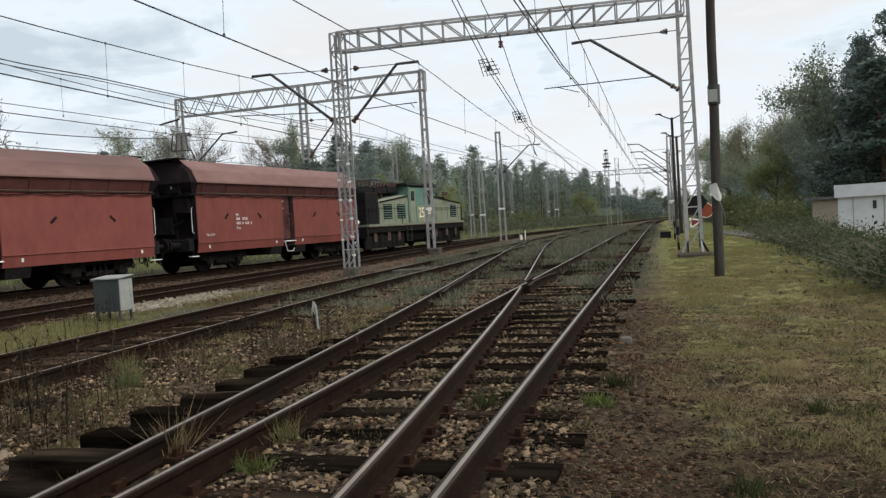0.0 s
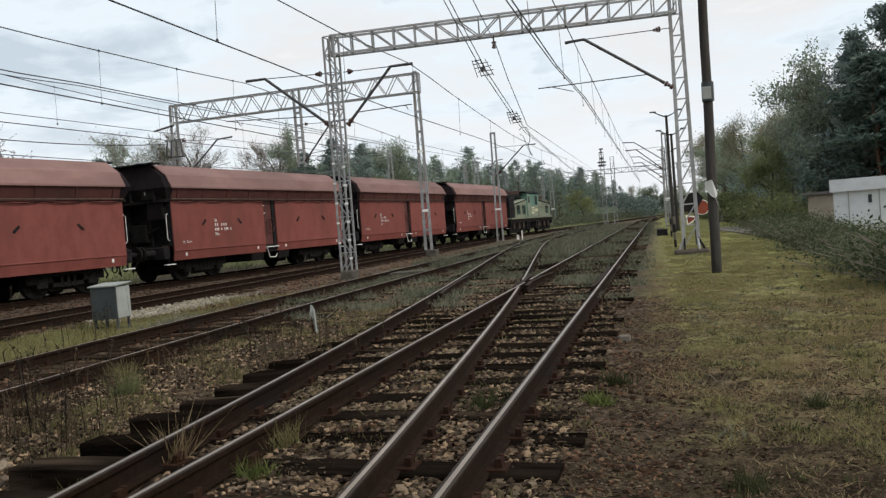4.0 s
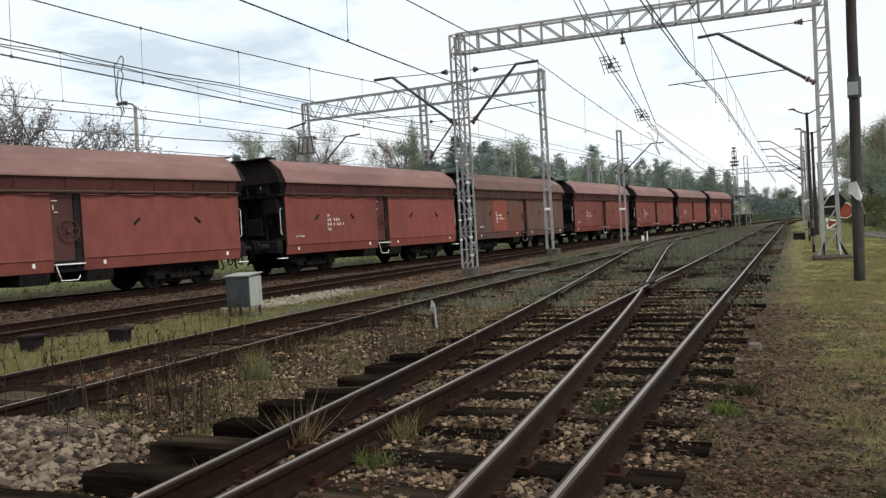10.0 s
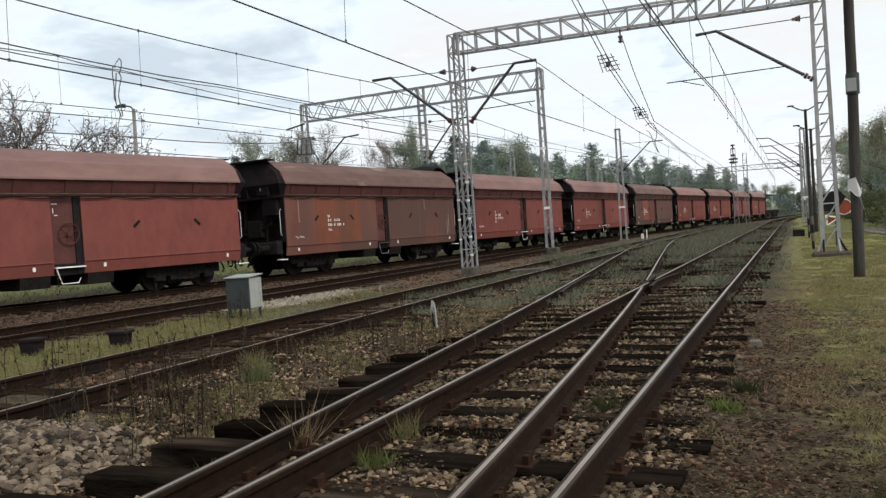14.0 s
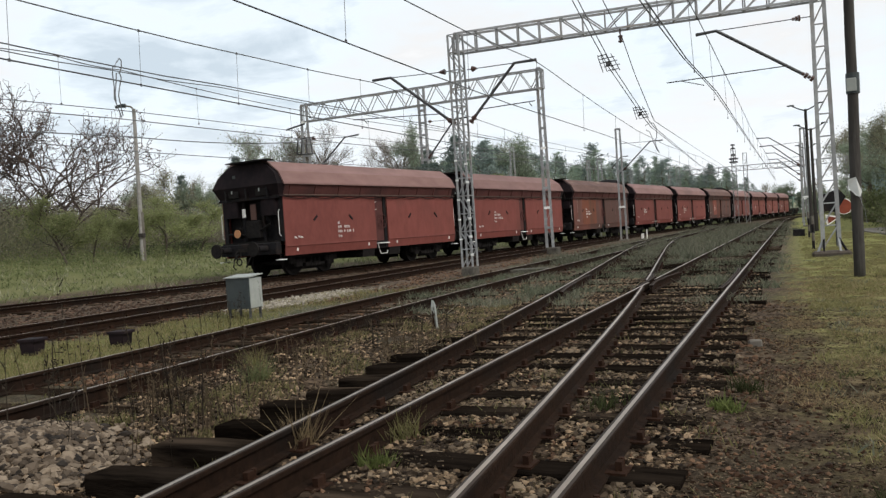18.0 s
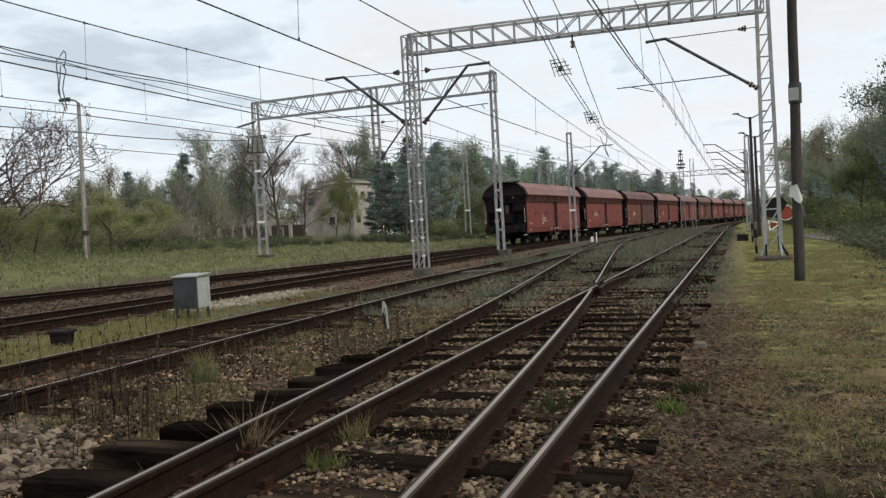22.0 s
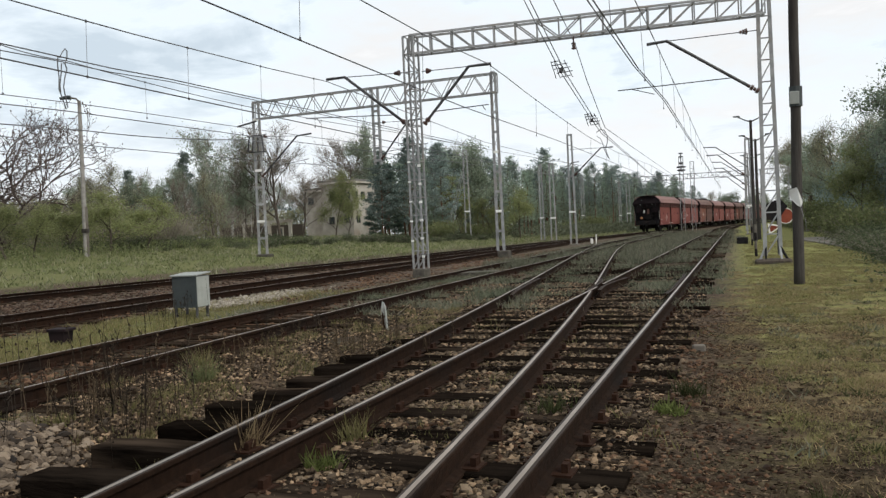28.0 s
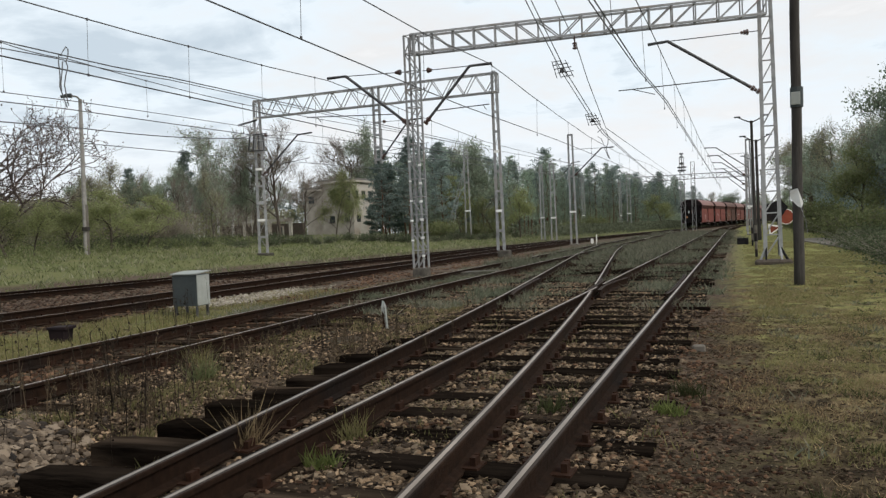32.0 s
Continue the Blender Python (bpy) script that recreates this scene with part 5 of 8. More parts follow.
cantilever(portal_2, (-23.8, 37.0, 4.75), (-21.55, 37.0, 6.75), (-20.7, 37.0, 6.80), (-23.8, 37.0, 6.9), ((-23.3, 37.0, 5.2), (-20.9, 37.0, 5.5), (-21.1, 37.0, 5.25)))
gear = part("switch_gear", Kit().tube([(-24.5, 36.8, 6.95), (-23.3, 36.8, 6.95)], 0.03, 6), M_DARK, portal_2, "dark line switch with insulators")
for i, dx in enumerate((-0.55, -0.25, 0.1, 0.42)):
    part("insulator", Kit().tube([(-23.9 + dx * 0.8, 36.8, 6.9), (-23.9 + dx, 36.75, 6.1)], 0.045, 6), M_DARK, gear)
part("lower_rail", Kit().tube([(-24.4, 36.8, 6.1), (-23.3, 36.8, 6.05)], 0.035, 6), M_DARK, gear)
k = Kit()
k.tube([(-25.2, 37.0, 7.55), (-24.0, 37.0, 7.75)], 0.05, 6)
part("side_bracket", k, M_DARK, portal_2)


def wire(name, label, pts, r=0.014, sag=0.0, n=24, droppers=None):
    """A wire through points, hanging a little between them; droppers go down to a contact wire's height."""
    w = thing(name, label, "overhead wire", "overhead line wires")
    line = []
    for (a, b) in zip(pts[:-1], pts[1:]):
        a, b = Vector(a), Vector(b)
        for i in range(n):
            u = i / n
            p = a.lerp(b, u)
            p.z -= sag * 4 * u * (1 - u)
            line.append(p)
    line.append(Vector(pts[-1]))
    part("strand", Kit().tube(line, r, 5), M_WIRE, w)
    if droppers:
        zc, step, dx = droppers
        last = None
        for p in line:
            if last is None or (p - last).length > step:
                last = p
                d = part("dropper", Kit().tube([p, (p.x + dx, p.y, zc)], 0.006, 4), M_WIRE, w)
                for q in (p, Vector((p.x + dx, p.y, zc))):
                    part("clip", Kit().box(q.x, q.y, q.z, 0.03, 0.05, 0.055, b=0.008), M_DARK, d)
    return w


wire("contact_wire", "grooved contact wire above the straight siding", [(-2.1, -40, 4.95), (-2.0, 14.3, 4.87), (-2.0, 18.75, 4.86), (-1.83, 24.6, 4.87), (-1.8, 40.7, 4.87), (-1.72, 105, 5.0)], 0.013)
wire("contact_wire", "second contact wire above the straight siding", [(-2.2, -40, 5.0), (-2.1, 14.3, 4.9), (-2.08, 18.75, 4.9), (-1.91, 24.6, 4.9), (-1.87, 40.7, 4.9), (-1.78, 105, 5.05)], 0.012)
wire("messenger_wire", "sagging messenger wire above the straight siding", [(-2.1, -40, 6.4), (-2.1, 15, 6.55), (-2.1, 23, 6.70), (-2.1, 27, 6.69), (-2.1, 37.3, 6.62), (-2.1, 52.6, 6.45), (-2.0, 66, 6.4), (-1.9, 105, 6.4)], 0.013, 0.0, droppers=(4.88, 5.5, 0.06))
wire("contact_wire", "contact wire above the grassy siding", [(-6.65, -40, 4.8), (-6.7, 9.4, 4.64), (-6.7, 15.5, 4.62), (-6.7, 20.1, 4.62), (-6.7, 26.7, 4.72), (-6.75, 32.2, 4.82), (-6.9, 48, 5.0), (-7.0, 72, 5.1), (-7.0, 105, 5.3)], 0.013)
wire("messenger_wire", "sagging messenger wire above the grassy siding", [(-6.7, -40, 6.3), (-6.7, 0, 5.75), (-6.65, 15.7, 5.9), (-6.65, 17.3, 5.92), (-6.65, 22.45, 6.17), (-6.65, 24.6, 6.10), (-6.65, 26.8, 5.99), (-6.65, 31.6, 5.81), (-6.65, 39, 5.61), (-6.8, 50, 5.7), (-7.0, 72, 6.3), (-7.0, 105, 6.4)], 0.013, 0.0, droppers=(4.66, 5.5, -0.04))
TWIN = wire("contact_wire", "twin contact wire rising towards the portal", [(-3.4, -30, 8.4), (-4.55, 19, 6.95), (-4.55, 21.14, 6.38), (-4.55, 23.4, 5.80), (-4.55, 27.9, 5.06), (-4.65, 31, 4.8), (-5.9, 60, 4.9), (-6.6, 105, 5.2)], 0.013)
wire("contact_wire", "twin contact wire rising towards the portal", [(-3.5, -30, 8.4), (-4.68, 19, 6.95), (-4.68, 21.14, 6.38), (-4.67, 23.4, 5.80), (-4.66, 27.9, 5.06), (-4.75, 31, 4.8), (-6.0, 60, 4.95), (-6.7, 105, 5.2)], 0.013)
wire("messenger_wire", "messenger wire anchored under the portal beam", [(-4.5, -20, 9.0), (-4.45, 21.5, 7.5), (-4.5, 24.85, 6.92), (-4.55, 26.96, 6.17), (-4.6, 30.9, 5.0), (-6.2, 60, 6.2), (-6.6, 105, 6.4)], 0.013)
wire("contact_wire", "contact wire above the rust-brown siding", [(-12.05, -40, 4.77), (-12.05, 10.6, 4.77), (-12.05, 24.1, 4.79), (-12.2, 73, 5.08)], 0.016)
wire("messenger_wire", "messenger wire above the rust-brown siding", [(-12.0, -40, 6.2), (-12.0, 0, 5.75), (-12.0, 11, 5.84), (-12, 14, 5.9), (-12, 19.3, 6.09), (-12.1, 22.8, 6.3), (-12.2, 40, 5.9), (-12.3, 73, 6.4)], 0.014, 0.0, droppers=(4.77, 3.0, -0.04))
JUMP = wire("feeder_wire", "second feeder wire above the rust-brown siding", [(-12.5, -40, 5.5), (-12.5, 11, 5.17), (-12.5, 13.8, 5.20), (-12.5, 15.65, 5.27), (-12.4, 37, 5.6)], 0.014, 0.0)
wire("feeder_wire", "thin feeder wire above the rust-brown siding", [(-12.5, -40, 5.2), (-12.5, 11, 5.04), (-12.5, 12.3, 5.09), (-12.5, 13.8, 5.11), (-12.5, 15.65, 5.21), (-12.4, 37, 5.5)], 0.011, 0.0)
wire("messenger_wire", "messenger wire of the running line", [(-29, -40, 6.6), (-17.0, 15, 6.52), (-17.0, 17.1, 6.5), (-17.0, 25.3, 6.36), (-16.2, 37, 6.5), (-12.0, 73, 6.5), (-6.8, 119, 6.5)], 0.014, 0.05, droppers=(5.3, 5, 0.0))
wire("contact_wire", "contact wire of the running line", [(-29, -40, 5.2), (-17.0, 17, 5.12), (-17.0, 25.2, 5.26), (-15.8, 37, 5.3), (-12.0, 73, 5.3), (-6.8, 119, 5.3)], 0.015)
wire("contact_wire", "second contact wire of the running line", [(-29, -40, 5.5), (-17.0, 17.6, 5.38), (-17.0, 21.2, 5.46), (-17.0, 25.3, 5.54), (-15.8, 37, 5.6), (-12.1, 73, 5.5), (-6.9, 119, 5.5)], 0.012)
wire("feeder_wire", "low feeder wire beside the running line", [(-26, -40, 4.0), (-17.0, 17.6, 4.65), (-17.0, 25.6, 5.13), (-22.5, 37, 6.6)], 0.016, 0.1)
wire("feeder_wire", "low feeder wire on the far side", [(-22, -40, 4.9), (-22.0, 22.7, 5.09), (-22.0, 30, 5.2), (-21, 60, 5.8)], 0.016)

# lighting pole, telegraph pole, far masts


def far_mast(x, y, h, label, w=0.34, rz=10.0, base=None, arm=None):
    """A line mast of two steel channels with battens between them."""
    z0 = on_ground(x, y) if base is None else base
    m = thing("line_mast", label, "line mast", "overhead line masts", at=pose(x, y, z0, 0, 0, rz))
    for s in (-1, 1):
        part("channel", Kit().beam((s * w / 2, 0, -0.2), (s * w * 0.34, 0, h), 0.075, 0.12), M_MAST, m)
    for z in (0.30 * h, 0.62 * h, h - 0.06):
        part("batten", Kit().box(0, -0.05, z, w * (1 - 0.32 * z / h) + 0.06, 0.02, 0.13), M_MASTW if z < 0.5 * h else M_MAST, m)
    part("plinth", Kit().box(0, 0, -0.05, 0.6, 0.6, 0.3, b=0.03), M_CONC, m)
    if arm:
        L, za, zb = arm
        k = Kit().tube([(0, 0, za), (L * 0.72, 0, zb), (L, 0, zb)], 0.045, 6)
        part("bracket_arm", k, M_DARK, m, "dark bent bracket arm")
        part("stay_wire", Kit().tube([(0, 0, zb + 0.05), (L * 0.72, 0, zb)], 0.015, 5), M_DARK, m)
        part("insulator", Kit().disc((L * 0.12, 0, za + (zb - za) * 0.16), (L, 0, zb - za), 0.09, 0.2, 8), M_CER, m)
    return m


mast = far_mast(-10.66, 55.0, 7.66, "slim grey twin-channel mast with bent brackets between the sidings", arm=(2.95, 4.58, 6.55), w=0.40, rz=0)
part("short_arm", Kit().tube([(-0.55, 0, 4.95), (0.1, 0, 5.70), (0.60, 0, 5.72)], 0.035, 6), M_DARK, mast, "dark short bracket arm")
k = Kit().box(-9.42, 55.0, 0.20, 0.17, 0.14, 0.34, b=0.02)
tagged(part("marker_box", k, M_WHITE, None), "small white marker box on the ballast", "marker box")
tagged(part("marker_post", Kit().tube([(-9.12, 55.0, -0.1), (-9.12, 55.0, 0.66)], 0.04, 8), M_WHITE, None), "short white marker post on the ballast", "marker post", "marker posts")
far_mast(-15.5, 70.8, 7.0, "short grey twin-channel mast with line gear on top", w=0.45)
far_mast(-16.6, 71.2, 6.9, "short grey channel mast beside its twin", w=0.3)
far_mast(-26.5, 79.6, 9.2, "pale anchor mast with two guy wires", w=0.55)
far_mast(-21.3, 118.0, 8.4, "slim leaning mast at the wood's edge", w=0.4)
far_mast(-16.2, 130.0, 9.0, "pale lattice-like mast before the pines", w=0.6)
far_mast(-17.8, 132.0, 8.0, "slim grey mast before the pines", w=0.35)
for dx, dz in ((-2.2, 0.0), (-1.7, 0.4)):
    gw = thing("guy_wire", "taut steel guy wire of the anchor mast", "guy wire", "guy wires")
    part("strand", Kit().tube([(-26.5, 79.6, 8.8 - dz), (-26.5 + dx, 78.6, on_ground(-28.5, 78.6))], 0.025, 5), M_MAST, gw)

# far portal with its switch tower, and the masts on the grass strip side
portal_3 = thing("catenary_portal", "distant grey portal across all the tracks", "catenary portal", "overhead line portals")
lattice_mast(portal_3, -6.4, 105, 0, 9.3, 0.5, bay=0.9)
lattice_mast(portal_3, -5.1, 105, 0, 8.6, 0.45, bay=0.9)
lattice_mast(portal_3, 6.2, 106, -0.2, 7.2, 0.45, bay=0.9)
truss(portal_3, (-12.5, 105, 6.5), (6.2, 106, 6.5), 0.6, 0.4, 22)
gear = part("switch_gear", Kit().tube([(-6.4, 105, 7.4), (-6.4, 105, 9.8)], 0.06, 8), M_DARK, portal_3, "dark line switch with insulators")
for z, rad in ((7.6, 0.5), (8.0, 0.55), (8.5, 0.3), (9.3, 0.2), (9.7, 0.25)):
    part("insulator", Kit().disc((-6.4, 105, z), (0, 0, 1), rad, 0.16, 10), M_DARK, gear)
for y, x, h in ((66, 0.9, 7.4), (84, 1.0, 7.6), (103, 1.2, 8.2), (128, 3.6, 8.4)):
    m = far_mast(x, y, h, "grey line mast on the grass strip with bent brackets", w=0.4, rz=0, arm=(-3.0, 4.4, 6.3))
    k = Kit().tube([(0, 0, 5.2), (-2.3, 0, 6.9), (-3.2, 0, 6.95)], 0.045, 6)
    part("bracket_arm", k, M_DARK, m)
for x, y, h in ((0.88, 47.5, 6.7), (1.15, 50.5, 5.9), (1.3, 75.0, 6.5)):
    p = thing("street_lamp", "slim dark yard lamp post with two short arms", "lamp post", "yard lamps", at=pose(x, y, on_ground(x, y)))
    part("post", Kit().tube([(0, 0, -0.1), (0, 0, h)], 0.10, 8, 0.07), M_POLE, p)
    part("post_base", Kit().tube([(0, 0, -0.1), (0, 0, 1.0)], 0.13, 8), M_POLE, p)
    for s in (-1, 1):
        arm = part("arm", Kit().tube([(0, 0, h - 0.1), (s * 0.35, 0, h + 0.05), (s * 0.75, 0, h + 0.28)], 0.035, 6), M_POLE, p)
        part("lamp_head", Kit().box(s * 0.72, 0, h + 0.25, 0.35, 0.12, 0.07, b=0.02), M_BOX, arm)

# timber pole close to the track
z0 = on_ground(1.09, 16.82)
pole = thing("timber_pole", "weathered grey timber pole on the grass strip", "utility pole", at=pose(1.07, 16.82, z0, 0, 0.9, 0))
pts = [(0.006 * math.sin(i * 1.3), 0.005 * math.cos(i), -0.3 + i * 0.6) for i in range(17)]
part("shaft", Kit().tube(pts, 0.100, 14, 0.080), M_POLE, pole, smooth=True)
part("metal_collar", Kit().tube([(0.01, 0, 3.42), (0.01, 0, 3.80)], 0.118, 12), M_BOX, pole, "dented grey metal collar")
part("collar_plate", Kit().box(-0.02, -0.115, 3.58, 0.17, 0.03, 0.24, b=0.01), M_BOXL, pole)
k = Kit()
k.add([(x * 0.66, y * 0.66, 1.68 + (z - 1.64) * 0.66) for x, y, z in [(-0.22, -0.22, 1.86), (-0.02, -0.26, 1.92), (0.13, -0.22, 1.5), (0.08, -0.24, 1.36), (-0.02, -0.22, 1.4), (-0.2, -0.16, 1.62),
       (-0.22, -0.16, 1.86), (-0.02, -0.18, 1.92), (0.13, -0.16, 1.5), (0.08, -0.16, 1.36), (-0.02, -0.16, 1.4), (-0.2, -0.1, 1.62)]],
      [(0, 1, 2, 3, 4, 5), (11, 10, 9, 8, 7, 6)] + [(i, (i + 1) % 6, 6 + (i + 1) % 6, 6 + i) for i in range(6)])
part("cable_box", k, M_MASTW, pole, "battered white cable box")
part("cable", Kit().tube([(0.04, -0.14, 1.5), (0.12, -0.15, 1.25), (0.15, -0.13, 1.0)], 0.004, 5), M_MAST, pole)

M_SIGNAL = mat("weathered_orange_signal_paint", (0.1445, 0.0306, 0.0153), (0.1827, 0.0408, 0.0195), 0.6, 0, 5, 0.08)
# disc signal beside the portal foot
z0 = on_ground(1.35, 31)
sig = thing("disc_signal", "orange signal disc with a white rim on a dark post", "railway signal", at=pose(1.35, 31, z0, 0, 0, 12))
part("post", Kit().tube([(0, 0, -0.1), (0, 0, 1.9)], 0.045, 8), M_DARK, sig)
disc = part("disc", Kit().disc((0.24, -0.12, 1.36), (0.1, -1, 0), 0.255, 0.03, 28), M_SIGNAL, sig, "faded orange-red disc")
part("rim", Kit().ring((0.24, -0.125, 1.36), (0.1, -1, 0), 0.262, 0.014, 28, 6), M_WHITE, disc, "white rim")
board = [(-0.49, 1.80), (0.06, 1.98), (0.30, 1.70), (0.08, 1.38), (-0.03, 1.18), (-0.42, 1.25)]
k = Kit().add([(x, -0.20, z) for x, z in board] + [(x, -0.17, z) for x, z in board],
              [tuple(range(6)), tuple(range(11, 5, -1))] + [(i, i + 6, (i + 1) % 6 + 6, (i + 1) % 6) for i in range(6)])
part("front_board", k, M_BLACK, sig, "dark board before the disc")
k = Kit().add([(-0.38, -0.15, 1.12), (0.12, -0.15, 1.02), (-0.34, -0.15, 0.72), (-0.38, -0.11, 1.12), (0.12, -0.11, 1.02), (-0.34, -0.11, 0.72)],
              [(0, 1, 2), (5, 4, 3), (0, 3, 4, 1), (1, 4, 5, 2), (2, 5, 3, 0)])
part("arrow_plate", k, M_WHITE, sig, "white-edged arrow plate")
k = Kit().add([(-0.33, -0.165, 1.06), (0.0, -0.165, 0.99), (-0.30, -0.165, 0.80), (-0.33, -0.155, 1.06), (0.0, -0.155, 0.99), (-0.30, -0.155, 0.80)],
              [(0, 1, 2), (5, 4, 3), (0, 3, 4, 1), (1, 4, 5, 2), (2, 5, 3, 0)])
part("arrow_face", k, M_SIGNAL, sig)
for x, y, h, n in ((0.55, 29.0, 1.1, "striped_marker"), (0.62, 41.0, 1.2, "striped_marker")):
    p = thing("marker_post", "short black and white striped marker post", "marker post", "marker posts", at=pose(x, y, on_ground(x, y)))
    for i in range(4):
        part("band", Kit().tube([(0, 0, i * h / 4 - (0.1 if i == 0 else 0)), (0, 0, (i + 1) * h / 4)], 0.045, 8), M_CONC if i % 2 else M_BLACK, p)
lb = thing("ground_box", "small black ground box on the grass", "ground box", at=pose(0.2, 44.0, on_ground(0.2, 44.0)))
part("body", Kit().box(0, 0, 0.15, 0.55, 0.45, 0.36, b=0.03), M_BLACK, lb)

# lamp post on the far bank
z0 = on_ground(-30.75, 31.47)
lamp = thing("street_lamp", "tall concrete street lamp with a drooping head", "street lamp", at=pose(-30.75, 31.47, z0, 0, 0.9, 0))
part("shaft", Kit().tube([(0, 0, -0.2), (0, 0, 7.8)], 0.125, 10, 0.085), M_LAMP, lamp)
part("lower_stub", Kit().tube([(0.07, 0.05, -0.2), (0.05, 0.03, 2.5)], 0.10, 8), M_CONC, lamp)
part("clamp", Kit().tube([(0.02, 0, 1.2), (0.02, 0, 1.4)], 0.19, 10), M_POLE, lamp)
arm = part("arm", Kit().tube([(0, 0, 7.75), (-0.15, -0.05, 7.92), (-0.42, -0.2, 7.97)], 0.045, 8), M_CONC, lamp)
k = Kit().tube([(-0.36, -0.18, 7.97), (-0.5, -0.26, 7.98), (-0.68, -0.36, 7.95), (-0.8, -0.43, 7.9)], 0.12, 8, 0.07)
part("lamp_head", k, M_BOX, arm, "grey drop-shaped lamp head")

# jumper cables that hang between the wires
jp = JUMP
for pts in ([(12.40, 5.00), (12.48, 5.12), (12.55, 5.20), (12.60, 5.16), (12.59, 5.02), (12.53, 4.90)],
            [(12.42, 5.00), (12.36, 5.00), (12.34, 4.85), (12.36, 4.6), (12.34, 4.36), (12.42, 4.17), (12.50, 3.98)],
            [(12.53, 4.90), (12.44, 4.88), (12.42, 4.7), (12.37, 4.45), (12.38, 4.3)],
            [(12.53, 4.90), (12.57, 4.80), (12.50, 4.6), (12.46, 4.42), (12.50, 4.2), (12.54, 4.02)]):
    part("jumper_loop", Kit().tube([(-12.5, y, z + 0.17) for y, z in pts], 0.012, 5), M_WIRE, jp, "looped jumper cable")
for (x, y, z), q in (((-4.55, 22.7, 5.80), 0.74), ((-4.55, 27.6, 4.93), 0.62)):
    d = part("coupling_frame", Kit().box(x, y, z - 0.02, 0.15 * q, 0.06, 0.16 * q), M_DARK, TWIN, "small dark switch frame hung in the wires")
    for i, (dx, dz, ln) in enumerate(((-0.18, 0.30, 0.34), (-0.05, 0.17, 0.62), (0.04, 0.02, 0.66), (0.14, -0.14, 0.62), (0.18, -0.30, 0.40))):
        part("bar", Kit().tube([(x + (dx - ln / 2) * q, y, z + dz * q), (x + (dx + ln / 2) * q, y, z + (dz + 0.03) * q)], 0.013, 5), M_DARK, d)
    for dx in (-0.30, -0.14, 0.10, 0.34):
        part("rod", Kit().tube([(x + (dx + 0.10) * q, y, z - 0.34 * q), (x + (dx * 0.8 - 0.14) * q, y, z + 0.34 * q)], 0.012, 5), M_DARK, d)

part("jumper_loop", Kit().tube([(-4.95, 31, 4.86), (-4.80, 31, 4.96), (-4.64, 31, 4.92), (-4.54, 31, 4.70), (-4.56, 31, 4.40), (-4.64, 31, 4.25), (-4.58, 31, 4.0), (-4.50, 31, 3.80)], 0.014, 5), M_WIRE, TWIN, "looped jumper cable")
part("jumper_loop", Kit().tube([(-4.95, 31.1, 4.72), (-4.82, 31.1, 4.62), (-4.74, 31.1, 4.40), (-4.70, 31.1, 4.20), (-4.56, 31.1, 3.86)], 0.012, 5), M_WIRE, TWIN, "looped jumper cable")

# grey relay cabinet on legs
cab_m = pose(-9.70, 12.45, 0, 0, 0, 4)
cabinet = thing("relay_cabinet", "grey metal relay cabinet with a sloping lid on thin legs", "relay cabinet", at=cab_m)
k = Kit().box(0, 0, 0.45, 0.51, 0.42, 0.58)
part("body", k, M_BOX, cabinet)
# thin sheet coloured as if sunlit, over the right-hand face
part("side_panel", Kit().box(0.262, 0, 0.45, 0.012, 0.40, 0.56), M_BOXL, cabinet, "side face in a lighter, sunlit tone")
k = Kit().slab([(-0.24, 0.745), (0.24, 0.785), (0.24, 0.805), (-0.24, 0.765)], -0.285, 0.285)
part("lid", k, M_BOXL, cabinet, "pale grey sloping lid")
part("door_seam", Kit().box(0, -0.213, 0.45, 0.46, 0.006, 0.52), M_BOX, cabinet)
for x in (-0.22, 0.22):
    for yy in (-0.17, 0.17):
        part("leg", Kit().beam((x, yy, -0.25), (x, yy, 0.17), 0.035), M_DARK, cabinet)
for x, y in ((-9.3, 8.95), (-10.12, 8.1)):
    b = thing("point_box", "small black cable box with an overhanging lid in the grass", "cable box", "cable boxes", at=pose(x, y, on_ground(x, y), 0, 0, 12))
    k = Kit().add([(-0.10, -0.10, -0.05), (0.10, -0.10, -0.05), (0.10, 0.10, -0.05), (-0.10, 0.10, -0.05), (-0.12, -0.12, 0.20), (0.12, -0.12, 0.20), (0.12, 0.12, 0.20), (-0.12, 0.12, 0.20)],
                  [(3, 2, 1, 0), (4, 5, 6, 7), (0, 1, 5, 4), (1, 2, 6, 5), (2, 3, 7, 6), (3, 0, 4, 7)])
    part("body", k, M_END, b)
    part("lid", Kit().box(0.01, 0, 0.22, 0.30, 0.28, 0.04, b=0.01), M_END, b)
wp = thing("fouling_point_post", "short peeling white fouling point post", "marker post", at=pose(-4.8, 10.45, on_ground(-4.8, 10.45), 0, -3, 0))
k = Kit()
ring = [(-0.030, -0.030), (0.030, -0.030), (0.030, 0.030), (-0.030, 0.030)]
k.add([(x, y, -0.1) for x, y in ring] + [(x * 0.92, y * 0.92, 0.31 + 0.02 * (x > 0)) for x, y in ring] + [(-0.018, 0.0, 0.415), (0.010, 0.0, 0.405)],
      [(3, 2, 1, 0), (0, 1, 5, 4), (1, 2, 6, 5), (2, 3, 7, 6), (3, 0, 4, 7), (4, 5, 9, 8), (5, 6, 9), (6, 7, 8, 9), (7, 4, 8)])
part("post", k, M_BOXL, wp)
